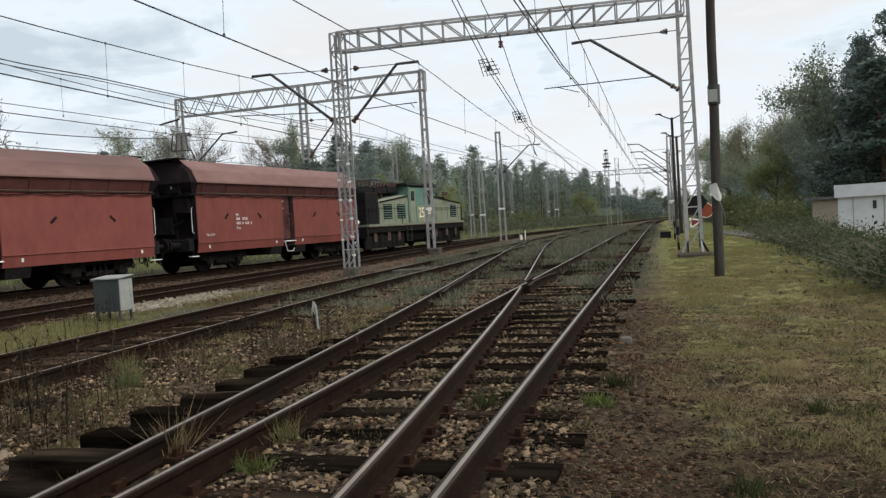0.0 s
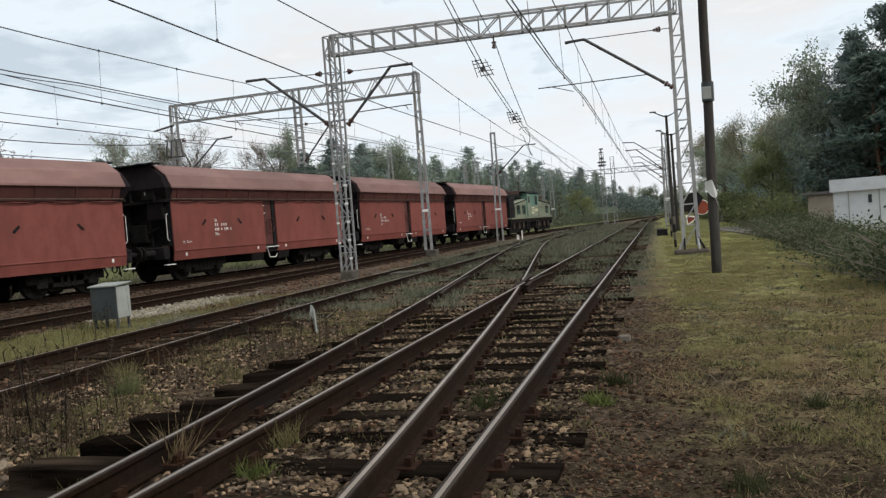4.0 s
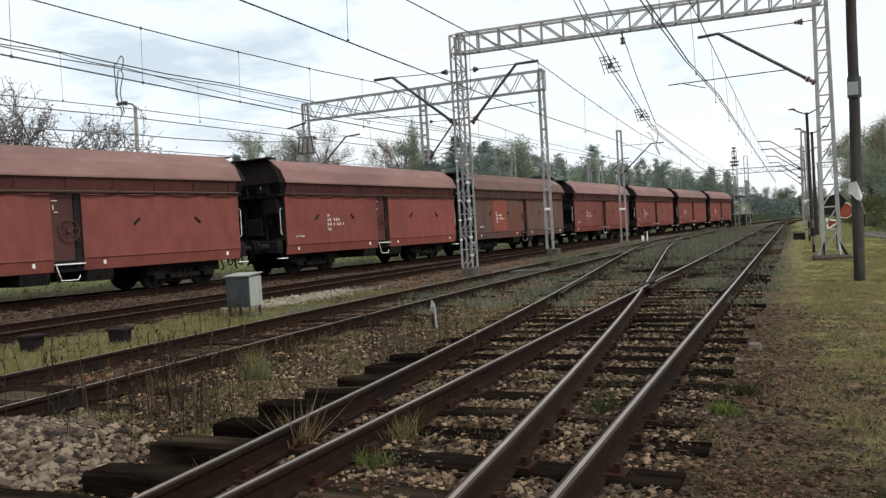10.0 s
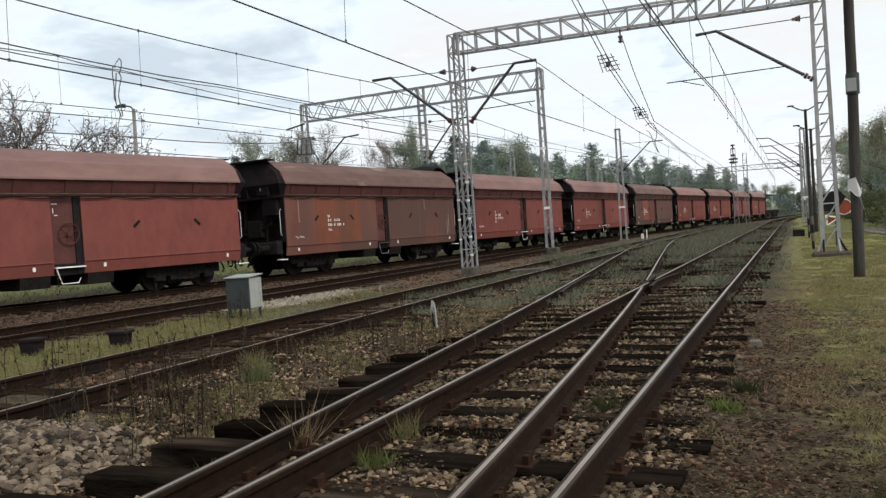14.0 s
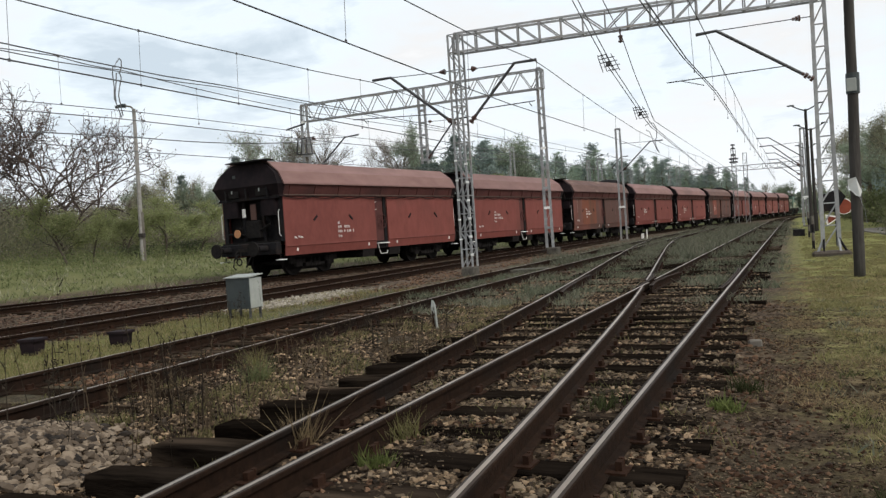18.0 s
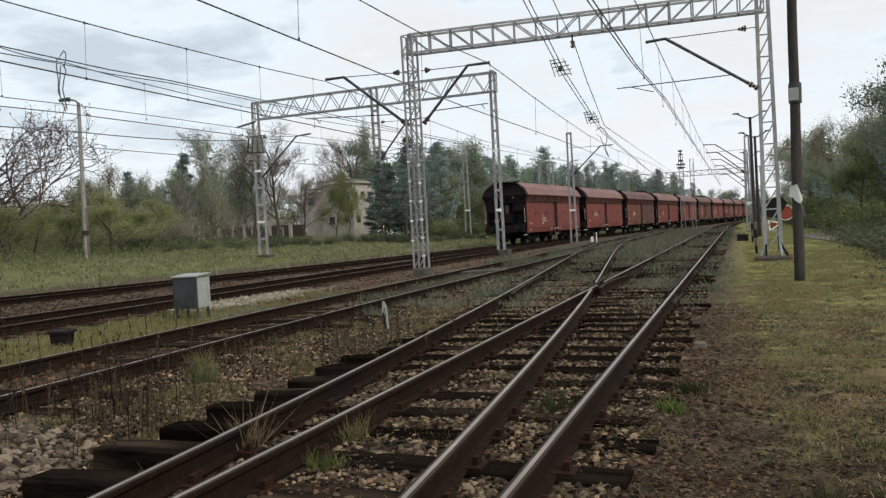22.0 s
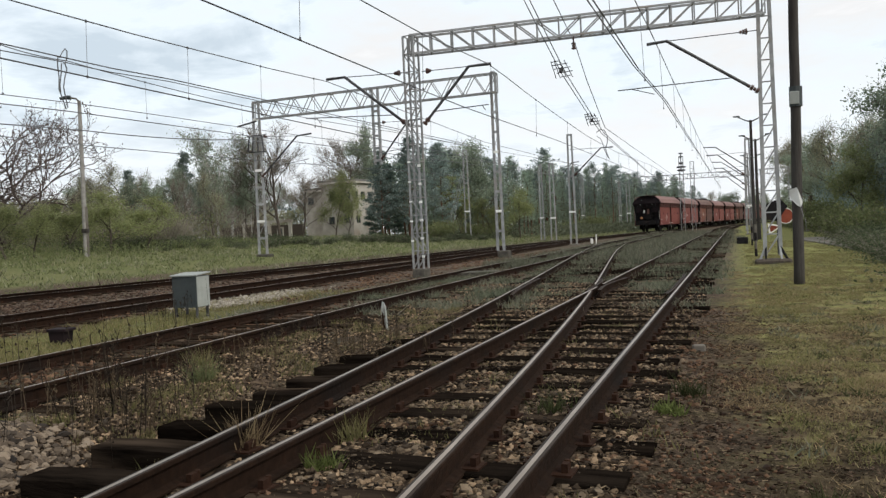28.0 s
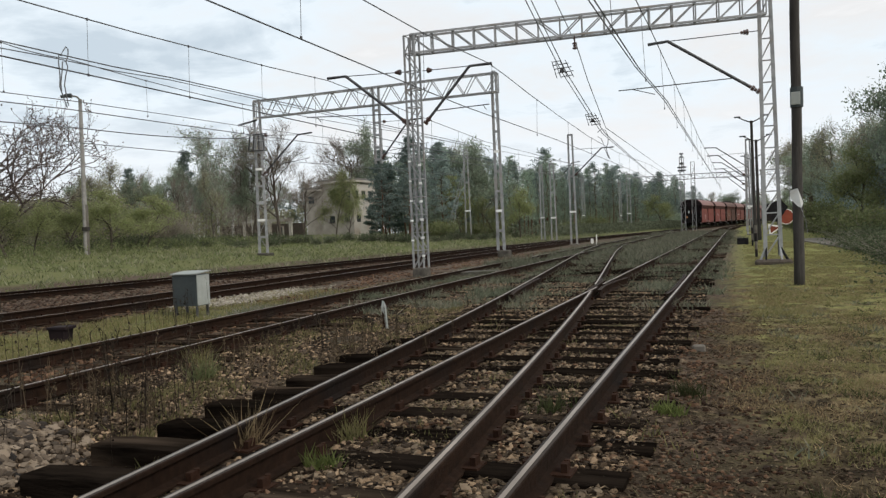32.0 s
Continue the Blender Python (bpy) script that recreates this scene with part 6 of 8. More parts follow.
part("chipped_face", Kit().add([(-0.030, -0.036, 0.0), (0.012, -0.036, -0.02), (0.004, -0.036, 0.20), (-0.018, -0.035, 0.27), (-0.030, -0.030, 0.0), (0.012, -0.030, -0.02), (0.004, -0.030, 0.20), (-0.018, -0.028, 0.27)],
                               [(0, 1, 2, 3), (7, 6, 5, 4), (0, 4, 5, 1), (1, 5, 6, 2), (2, 6, 7, 3), (3, 7, 4, 0)]), M_PLATE, wp, "bare brown wood under flaked paint")
for x, y, sx, sy, rz in ((-7.3, 22.6, 1.2, 0.7, 6), (-0.42, 8.55, 0.13, 0.06, 10)):
    sb = thing("concrete_slab", "loose weathered concrete slab lying on the ballast", "concrete slab", "loose slabs", at=pose(x, y, on_ground(x, y), 0, 0, rz))
    part("slab_body", Kit().box(0, 0, 0.03, sx, sy, 0.16 if sx > 1 else 0.08, b=0.015), M_FOOT if sx > 1 else M_CONC, sb)

# buildings
M_PLASTER = mat("stained_grey_plaster", (0.26, 0.235, 0.20), (0.36, 0.33, 0.285), 0.9, 0, 1.2, 0.2, (0.20, 0.175, 0.145), 0.35)
M_PLASTERL = mat("pale_plaster_tone", (0.36, 0.335, 0.29), (0.47, 0.44, 0.385), 0.9, 0, 1.2, 0.2, (0.32, 0.27, 0.22), 0.6)
M_TILE = mat("dark_flat_roof", (0.09, 0.085, 0.08), (0.15, 0.14, 0.13), 0.9, 0, 2, 0.2)
house = thing("signal_box_building", "derelict grey two-storey signal box with dark empty windows", "building", at=pose(-50.3, 95.9, 0.4, 0, 0, -6))
for x0, x1, top, deep in ((-2.4, 2.45, 8.1, 6.0), (-5.1, -2.4, 7.2, 5.4)):
    cx, wd = (x0 + x1) / 2, x1 - x0
    part("wall", Kit().box(cx, deep / 2, top / 2, wd, deep, top), M_PLASTER, house)
    part("roof", Kit().box(cx, deep / 2, top + 0.28, wd + (0.7 if x1 > 0 else 0.1), deep + 0.8, 0.34, b=0.05), M_TILE, house, "flat dark roof slab")
    part("roof_edge", Kit().box(cx, deep / 2, top + 0.06, wd + (0.8 if x1 > 0 else 0.12), deep + 0.9, 0.26), M_PLASTERL, house, "pale projecting roof edge")
# end wall skinned in a paler colour than the front
part("wall", Kit().box(2.48, 3.0, 4.0, 0.06, 5.9, 7.9), M_PLASTERL, house, "end wall in a paler tone")
for x, z, wd, ht in ((-0.55, 6.3, 0.8, 0.95), (0.75, 6.3, 0.95, 0.95), (1.75, 6.3, 0.7, 0.95), (1.5, 3.3, 0.8, 0.9), (-0.9, 3.2, 0.8, 0.9), (1.4, 0.6, 1.0, 1.0), (-4.2, 6.0, 0.9, 0.9)):
    wn = part("window", Kit().box(x, -0.02, z, wd, 0.1, ht), M_GLASS, house, "dark empty window")
    part("sill", Kit().box(x, -0.08, z - ht / 2 - 0.05, wd + 0.2, 0.15, 0.1), M_CONC, wn)
for yy in (0.9, 2.6, 4.4):
    part("window", Kit().box(2.52, yy, 6.4, 0.06, 0.9, 1.0), M_GLASS, house, "dark empty window")
part("window", Kit().box(2.52, 1.2, 3.2, 0.06, 0.9, 1.0), M_GLASS, house, "dark empty window")
ruin = thing("ruined_shed", "low roofless brick ruin with pale posts and an open doorway", "ruin", at=pose(-50.3, 75.5, 0.7, 0, 0, 0))
part("back_wall", Kit().box(0, 2.0, 1.1, 10.6, 0.25, 2.3), M_BARK, ruin)
for x in (-5.2, -0.9, 2.3, 4.9):
    part("post", Kit().box(x, 0, 1.25, 0.3, 0.3, 2.7), M_PLASTERL, ruin)
part("lintel", Kit().box(2.0, 0, 2.62, 6.4, 0.35, 0.3), M_PLASTERL, ruin)
part("door_frame", Kit().box(3.6, 0.1, 1.2, 0.75, 0.12, 1.6), M_PLASTERL, ruin)
part("door_opening", Kit().box(3.6, 0.03, 1.2, 0.4, 0.06, 1.3), M_GLASS, ruin)

M_SHEET = mat("white_sheet_cladding", (0.5280, 0.5456, 0.5760), (0.6160, 0.6336, 0.6660), 0.5, 0, 2, 0.05, (0.4400, 0.4488, 0.4680), 0.7)
M_BRICK = mat("sandy_rendered_wall", (0.32, 0.27, 0.21), (0.42, 0.36, 0.29), 0.9, 0, 3, 0.2)
shed = thing("metal_shed", "white sheet-clad garage with a white parapet", "shed", at=pose(6.35, 32.5, -0.80, 0, 0, -14))
part("wall", Kit().box(3.5, 2.0, 1.15, 7.0, 4.0, 2.3), M_SHEET, shed)
part("parapet", Kit().box(3.5, 1.95, 2.5, 7.2, 4.2, 0.46), M_SHEET, shed)
for i in range(7):
    part("panel_seam", Kit().box(0.5 + i, -0.015, 1.15, 0.04, 0.03, 2.25), M_BOXL, shed)
for i in range(3):
    part("vent_slot", Kit().box(1.2 + 2.0 * i, -0.02, 1.95, 0.12, 0.04, 0.3), M_GLASS, shed)
hut = thing("small_brick_hut", "small sandy rendered hut with a flat dark roof", "hut", at=pose(6.2, 38.0, -0.95, 0, 0, -10))
part("wall", Kit().box(0.95, 1.5, 1.2, 1.5, 3.0, 2.4), M_BRICK, hut)
part("roof", Kit().box(0.95, 1.5, 2.46, 1.9, 3.4, 0.12), M_TILE, hut)
for i in range(4):
    part("window", Kit().box(0.4 + 0.30 * i, -0.01, 1.25, 0.19, 0.04, 0.22), M_GLASS, hut)
pathk = Kit()
road = new("pavement", pathk.box(4.4, 38, on_ground(4.0, 38) + 0.02, 1.6, 22, 0.08, rz=4).mesh("pavement", M_CONC))
tagged(road, "pale concrete path behind the grass strip", "path", kind="structure")


# ---------- trees, bushes, grass, stones ----------
L_OLD = leafmat("brown_old_weed_stalks", (0.05, 0.037, 0.024), (0.09, 0.066, 0.042), (0.14, 0.105, 0.066))
L_LITTER = leafmat("dead_grass_litter", (0.0105, 0.0072, 0.0046), (0.0500, 0.0350, 0.0220), (0.2200, 0.1660, 0.1060), 0.0)
L_WEED = leafmat("dull_track_weeds", (0.0829, 0.0930, 0.0661), (0.1322, 0.1389, 0.0944), (0.2072, 0.1882, 0.1475))
# blue raised a little here, standing in for distance haze
L_TRACK = leafmat("dark_track_weeds", (0.0607, 0.0729, 0.0495), (0.1053, 0.1188, 0.0780), (0.1688, 0.1755, 0.1200))
L_TUFT = leafmat("dark_green_tuft_blades", (0.028, 0.034, 0.014), (0.044, 0.052, 0.021), (0.07, 0.078, 0.034))
# leaves and needles paled and blued: air haze put into the colour
L_LEAF = leafmat("haze_paled_young_leaves", (0.1696, 0.2120, 0.1568), (0.2385, 0.2862, 0.2072), (0.3180, 0.3657, 0.2688), 0.5)
L_DKPINE = leafmat("hazed_dark_pine_needles", (0.1320, 0.1736, 0.1647), (0.1980, 0.2464, 0.2257), (0.2750, 0.3304, 0.2928))
L_YOUNG = leafmat("yellow_green_young_leaves", (0.16, 0.185, 0.085), (0.22, 0.245, 0.11), (0.29, 0.3, 0.145), 0.5)
L_DKTWIG = leafmat("dark_bare_twigs", (0.0653, 0.0508, 0.0449), (0.1044, 0.0812, 0.0711), (0.1595, 0.1232, 0.1073), 0.0)
M_DKBARK = mat("dark_wet_bark", (0.0405, 0.0311, 0.0270), (0.0999, 0.0783, 0.0662), 0.95, 0, 8, 0.5)


def unit(n, r):
    v = r.normal(size=(n, 3))
    return v / np.linalg.norm(v, axis=1)[:, None]


def leaf_quads(P, size, r, aspect=0.6, flat=0.0):
    """Small four-cornered leaf clumps, turned every way, at the places P."""
    n = len(P)
    u = unit(n, r)
    u[:, 2] *= 1 - flat
    u /= np.linalg.norm(u, axis=1)[:, None]
    v = np.cross(u, unit(n, r))
    v /= np.linalg.norm(v, axis=1)[:, None] + 1e-9
    s = (size * r.uniform(0.55, 1.35, n))[:, None]
    a, b = u * s, v * s * aspect
    w = np.cross(u, v) * s * 0.18
    V = np.stack([P - a + w, P - b * 0.9, P + a + w, P + b], 1).reshape(-1, 3)
    return V, np.arange(4 * n).reshape(n, 4)


def sticks(A, B, w, r):
    """Thin flat twigs from A to B."""
    d = B - A
    s = np.cross(d, unit(len(A), r))
    s = s / (np.linalg.norm(s, axis=1)[:, None] + 1e-9) * (np.asarray(w)[:, None] if np.ndim(w) else w)
    V = np.stack([A - s, A + s, B + s * 0.4, B - s * 0.4], 1).reshape(-1, 3)
    return V, np.arange(4 * len(A)).reshape(-1, 4)


def skeleton(kit, h, r, spread=0.5, start=0.25, levels=3, base_r=0.16, kids=(7, 4, 3), up=0.5):
    """A trunk with limbs and boughs; returns the tips."""
    tips = []

    def grow(p, d, length, rad, level):
        n = 4
        pts = [Vector(p)]
        d = Vector(d)
        for i in range(n):
            d = (d + Vector(r.normal(0, (0.10 if levels < 4 else 0.06) + 0.05 * level * (1 if levels < 4 else 0.7), 3)) + Vector((0, 0, 0.06 * up))).normalized()
            pts.append(pts[-1] + d * length / n)
        kit.tube(pts, rad, 7 if level == 0 else 4, rad * 0.35, caps=False)
        if level >= levels:
            tips.extend([tuple(q) for q in pts[2:]])
            return
        m = kids[min(level, len(kids) - 1)]
        for j in range(m):
            u = start + (1 - start) * (j + r.uniform(0.2, 0.9)) / m if level == 0 else 0.35 + 0.65 * (j + r.uniform(0, 1)) / m
            i = min(int(u * n), n - 1)
            q = pts[i].lerp(pts[i + 1], u * n - i)
            an = r.uniform(0, 2 * math.pi)
            side = Vector((math.cos(an), math.sin(an), up + r.uniform(-0.2, 0.4)))
            nd = (d * (0.35 if level == 0 else 0.8) + side.normalized() * (spread * 2)).normalized()
            grow(q, nd, length * (0.46 if level == 0 else 0.58) * r.uniform(0.75, 1.2) * (1.15 - 0.5 * u if level == 0 else 1), rad * (0.42 if levels < 4 else 0.50), level + 1)
        tips.append(tuple(pts[-1]))
    grow((0, 0, -0.2), (0, 0, 1), h * 0.88, base_r, 0)
    return np.array(tips)


def stuff(name, label, category, V, F, material):
    ob = new(name, np_mesh(name, V, F, material))
    return tagged(ob, label, category, kind="stuff")


def make_tree(name, label, h, seed, leaf, n, size, bark, spread=0.5, start=0.25, blur=0.35, twigs=0, levels=3, up=0.5, kids=(7, 4, 3), aspect=0.6):
    r = np.random.default_rng(seed)
    k = Kit()
    tips = skeleton(k, h, r, spread, start, levels, (0.016 if levels < 4 else 0.0125) * h, kids, up)
    t = thing(name, label, "tree")
    part("trunk", k, bark, t)
    if n:
        P = tips[r.integers(0, len(tips), n)] + r.normal(0, blur, (n, 3)) * (1, 1, 0.8)
        part("crown", np_mesh("crown", *leaf_quads(P, size, r, aspect), leaf), None, t)
    if twigs:
        A = tips[r.integers(0, len(tips), twigs)] + r.normal(0, 0.12, (twigs, 3))
        out = A - np.array([0, 0, h * 0.35])
        out /= np.linalg.norm(out, axis=1)[:, None]
        B = A + (unit(twigs, r) * 0.75 + out * 0.7 + np.array([0, 0, 0.1])) * r.uniform(0.25, 0.95, (twigs, 1))
        tagged(part("twig_mass", np_mesh("twigs", *sticks(A, B, 0.012, r), L_DKTWIG if bark is M_DKBARK else L_TWIG), None, t), kind="stuff")
    return t


def make_pine(name, label, h, seed, bare=0.4, width=0.2, leaf=None, n=2600, size=0.3, cone=False):
    r = np.random.default_rng(seed)
    k = Kit()
    pts = [Vector((r.normal(0, 0.03) * i, r.normal(0, 0.03) * i, -0.2 + h * 0.95 * i / 8)) for i in range(9)]
    k.tube(pts, 0.013 * h, 7, 0.02)
    C = []
    m = 46
    for j in range(m):
        u = bare + (1 - bare) * (j / m) ** 0.9
        p = pts[min(int(u * 8), 7)].lerp(pts[min(int(u * 8), 7) + 1], u * 8 - min(int(u * 8), 7))
        an = j * 2.4 + r.normal(0, 0.4)
        v = (u - bare) / (1 - bare)
        L = h * width * ((1.04 - v) if cone else (1.05 - v ** 1.6)) * r.uniform(0.55, 1.2) + (0.08 if cone else 0.15)
        e = p + Vector((math.cos(an) * L, math.sin(an) * L, L * r.uniform(0.0, 0.4)))
        k.tube([p, p.lerp(e, 0.6) + Vector((0, 0, -0.05 * L)), e], 0.03, 4, 0.01, caps=False)
        C += [tuple(p.lerp(e, q)) for q in (0.45, 0.65, 0.8, 0.92, 1.0, 1.0)]
    C = np.array(C)
    P = C[r.integers(0, len(C), n)] + r.normal(0, (0.012 if cone else 0.021) * h, (n, 3)) * (1, 1, 0.55)
    t = thing(name, label, "tree")
    part("trunk", k, M_PINEBARK, t)
    part("crown", np_mesh("crown", *leaf_quads(P, size, r, 0.4, 0.3), leaf or L_PINE), None, t)
    return t


def make_stand_pine(name, label, h, seed, bare, width, m, tufts, needles, size, leaf, flat=0.4, bark=None):
    """A pine with whorls of boughs that carry separate tufts of needles, open sky between them."""
    r = np.random.default_rng(seed)
    k = Kit()
    pts = [Vector((r.normal(0, 0.025) * i, r.normal(0, 0.025) * i, -0.2 + (h + 0.1) * i / 10)) for i in range(11)]
    k.tube(pts, 0.0115 * h, 7, 0.018)
    C = []
    for j in range(m):
        u = bare + (0.985 - bare) * (j + r.uniform(0, 0.8)) / m
        i = min(int(u * 10), 9)
        p = pts[i].lerp(pts[i + 1], u * 10 - i)
        v = (u - bare) / (1 - bare)
        L = h * width * (1.02 - v) * (0.45 + 0.55 * min(1, v * 4)) * r.uniform(0.30, 1.40) + 0.10
        an = j * 2.4 + r.normal(0, 0.5)
        e = p + Vector((math.cos(an) * L, math.sin(an) * L, L * r.uniform(0.05, 0.55)))
        k.tube([p, p.lerp(e, 0.55) + Vector((0, 0, -0.06 * L)), e], 0.026, 4, 0.009, caps=False)
        for q in range(tufts):
            c = p.lerp(e, 0.35 + 0.65 * (q + r.uniform(0.2, 1)) / tufts)
            C.append((c.x + r.normal(0, 0.10 * L), c.y + r.normal(0, 0.10 * L), c.z + r.normal(0, 0.04 * L)))
    C += [(pts[-1].x, pts[-1].y, pts[-1].z - 0.12 * q) for q in range(4)]
    C = np.repeat(np.array(C), needles, 0)
    P = C + r.normal(0, 0.024 * h, C.shape) * (1, 1, flat)
    t = thing(name, label, "tree")
    part("trunk", k, bark or M_PINEBARK, t)
    part("crown", np_mesh("crown", *leaf_quads(P, size, r, 0.34, 0.2), leaf), None, t)
    return t


def make_bare(name, label, h, seed, stems=4):
    """A leafless tree of several curving stems that fork again and again into fine twigs with buds."""
    r = np.random.default_rng(seed)
    k = Kit()
    tips = []

    def grow(p, d, length, rad, level):
        pts = [Vector(p)]
        d = Vector(d)
        for i in range(3):
            d = (d + Vector(r.normal(0, 0.13 + 0.03 * level, 3)) + Vector((0, 0, 0.05))).normalized()
            pts.append(pts[-1] + d * length / 3)
        k.tube(pts, rad, 6 if level < 2 else 4 if level < 4 else 3, rad * 0.7, caps=False)
        if level == 5:
            tips.extend([tuple(pts[1]), tuple(pts[2]), tuple(pts[3])])
            return
        kids = [(pts[3], 0.62)] * 2 + ([(pts[2], 1.0)] if r.uniform() < 0.8 else []) + ([(pts[1], 1.0)] if level > 1 and r.uniform() < 0.35 else [])
        for q, spread in kids:
            side = Vector(r.normal(0, 1, 3))
            side = (side - d * side.dot(d)).normalized()
            nd = (d + side * spread * r.uniform(0.5, 1.2) + Vector((0, 0, 0.05))).normalized()
            grow(q, nd, length * r.uniform(0.66, 0.92), rad * r.uniform(0.60, 0.78), level + 1)
    for i in range(stems):
        an = 2 * math.pi * (i + r.uniform(0, 0.6)) / stems
        lean = r.uniform(0.05, 0.34)
        grow((0.12 * math.cos(an), 0.12 * math.sin(an), -0.2), (lean * math.cos(an), lean * math.sin(an), 1), h * r.uniform(0.30, 0.38), 0.0105 * h, 0)
    T = np.array(tips)
    scale = h / np.percentile(T[:, 2], 97)
    k.v = [(x * scale, y * scale, z * scale) for x, y, z in k.v]
    T = T * scale
    t = thing(name, label, "tree")
    part("trunk", k, M_DKBARK, t)
    A = T
    B = A + (unit(len(A), r) + (0, 0, 0.25)) * r.uniform(0.10, 0.36, (len(A), 1))
    V1, F1 = sticks(A, B, 0.013, r)
    V2, F2 = leaf_quads(B, 0.085, r, 0.6)
    tagged(part("twig_mass", np_mesh("twigs", np.concatenate([V1, V2]), np.concatenate([F1, F2 + len(V1)]), L_DKTWIG), None, t), kind="stuff")
    return t


def make_bush(name, label, w, h, seed, leaf, n, size, twigs=120):
    r = np.random.default_rng(seed)
    A = np.stack([r.normal(0, w * 0.16, twigs), r.normal(0, w * 0.16, twigs), np.zeros(twigs) - 0.1], 1)
    B = np.stack([r.normal(0, w * 0.36, twigs), r.normal(0, w * 0.3, twigs), h * r.uniform(0.45, 1.05, twigs)], 1)
    t = thing(name, label, "bush")
    part("stem_mass", np_mesh("stem_mass", *sticks(A, B, 0.014, r), L_TWIG), None, t)
    i = r.integers(0, twigs, n)
    P = A[i] + (B[i] - A[i]) * r.uniform(0.35, 1.05, (n, 1)) + r.normal(0, 0.10 * w, (n, 3)) * (1, 1, 0.7)
    P[:, 2] = np.maximum(P[:, 2], 0.03)
    tagged(part("leaf_mass", np_mesh("leaf_mass", *leaf_quads(P, size, r), leaf), None, t), kind="stuff")
    return t


TREES = {
    "pine_b": make_pine("pine_tree", "dark bushy pine with branches low down", 11, 2, 0.12, 0.24, L_SPRUCE, n=6400, size=0.22),
    "spruce": make_pine("spruce_tree", "dark blue-green spruce with a pointed top", 12, 4, 0.08, 0.21, L_SPRUCE, 6000, 0.20, True),
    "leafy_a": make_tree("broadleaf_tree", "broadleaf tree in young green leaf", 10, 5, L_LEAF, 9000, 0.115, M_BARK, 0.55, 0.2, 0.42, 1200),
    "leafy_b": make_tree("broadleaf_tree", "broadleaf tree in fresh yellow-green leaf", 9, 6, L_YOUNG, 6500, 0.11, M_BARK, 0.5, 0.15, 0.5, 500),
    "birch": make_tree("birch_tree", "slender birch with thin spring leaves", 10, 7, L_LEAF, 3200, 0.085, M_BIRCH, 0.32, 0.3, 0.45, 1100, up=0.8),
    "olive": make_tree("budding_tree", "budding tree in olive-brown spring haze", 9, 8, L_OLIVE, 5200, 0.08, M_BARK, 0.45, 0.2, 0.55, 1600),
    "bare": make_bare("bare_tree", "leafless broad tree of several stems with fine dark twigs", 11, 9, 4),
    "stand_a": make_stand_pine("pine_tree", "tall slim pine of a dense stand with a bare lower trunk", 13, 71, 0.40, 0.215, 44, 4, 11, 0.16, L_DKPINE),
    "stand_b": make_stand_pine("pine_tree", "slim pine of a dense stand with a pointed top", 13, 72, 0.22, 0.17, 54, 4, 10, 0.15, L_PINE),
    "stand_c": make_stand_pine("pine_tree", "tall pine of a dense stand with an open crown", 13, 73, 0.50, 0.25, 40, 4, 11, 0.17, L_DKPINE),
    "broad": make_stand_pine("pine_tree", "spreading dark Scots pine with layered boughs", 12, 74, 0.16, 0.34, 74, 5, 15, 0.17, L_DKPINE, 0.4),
    "bare_b": make_tree("bare_tree", "leafless slender tree with dark twigs", 10, 10, L_OLIVE, 500, 0.06, M_BARK, 0.4, 0.25, 0.4, 3200, 3, 0.6, (9, 5, 3)),
}
HEIGHT = {"pine_b": 11, "spruce": 12, "leafy_a": 10, "leafy_b": 9, "birch": 10, "olive": 9, "bare": 11, "bare_b": 10, "stand_a": 13, "stand_b": 13, "stand_c": 13, "broad": 12}
USED = set()


def plant(kind, x, y, top, wide=1.0, group=""):
    """A tree of that kind whose top stands at the height top."""
    src = TREES[kind]
    z = on_ground(x, y)
    s = (top - z) / HEIGHT[kind]
    m = Matrix.LocRotScale((x, y, z), Euler((0, 0, rng.uniform(0, 6.28))), None)
    t = src if kind not in USED else copy_thing(src, m)
    USED.add(kind)
    t.matrix_basis = m @ Matrix.Diagonal((s * wide, s * wide, s, 1))
    if group:
        t["group"] = group
    return t


LEFT, RIGHT, FAR = "trees beyond the running line", "trees behind the grass strip", "far wood"
for kind, x, y, top, wide in (("bare", -41.6, 29.4, 10.3, 1.1), ("bare", -37.6, 33.0, 10.0, 1.05), ("leafy_b", -31.4, 27.4, 3.9, 1.4), ("leafy_b", -32.0, 29.4, 3.3, 1.3), ("leafy_b", -33.0, 35.6, 4.2, 1.7), ("leafy_b", -32.6, 38.0, 3.9, 1.6), ("leafy_b", -34.0, 33.4, 3.6, 1.4), ("olive", -43.0, 42.0, 5.4, 1.3), ("olive", -46.5, 47.0, 5.6, 1.4),
                              ("leafy_b", -39.5, 39.5, 4.0, 1.5), ("olive", -50.0, 55.8, 7.4, 1.2), ("broad", -47.4, 60.7, 9.8, 0.8), ("broad", -50.6, 57.2, 8.2, 0.8), ("birch", -48.4, 63.7, 8.4, 1.0), ("birch", -44.0, 60.8, 10.1, 1.0),
                              ("birch", -44.8, 64.1, 9.8, 1.1), ("bare_b", -44.4, 66.6, 8.8, 1.2), ("bare_b", -39.4, 63.8, 10.4, 1.1), ("bare_b", -42.8, 73.4, 7.0, 1.3), ("bare_b", -53.0, 108.0, 14.0, 1.2)):
    plant(kind, x, y, top, wide, LEFT)
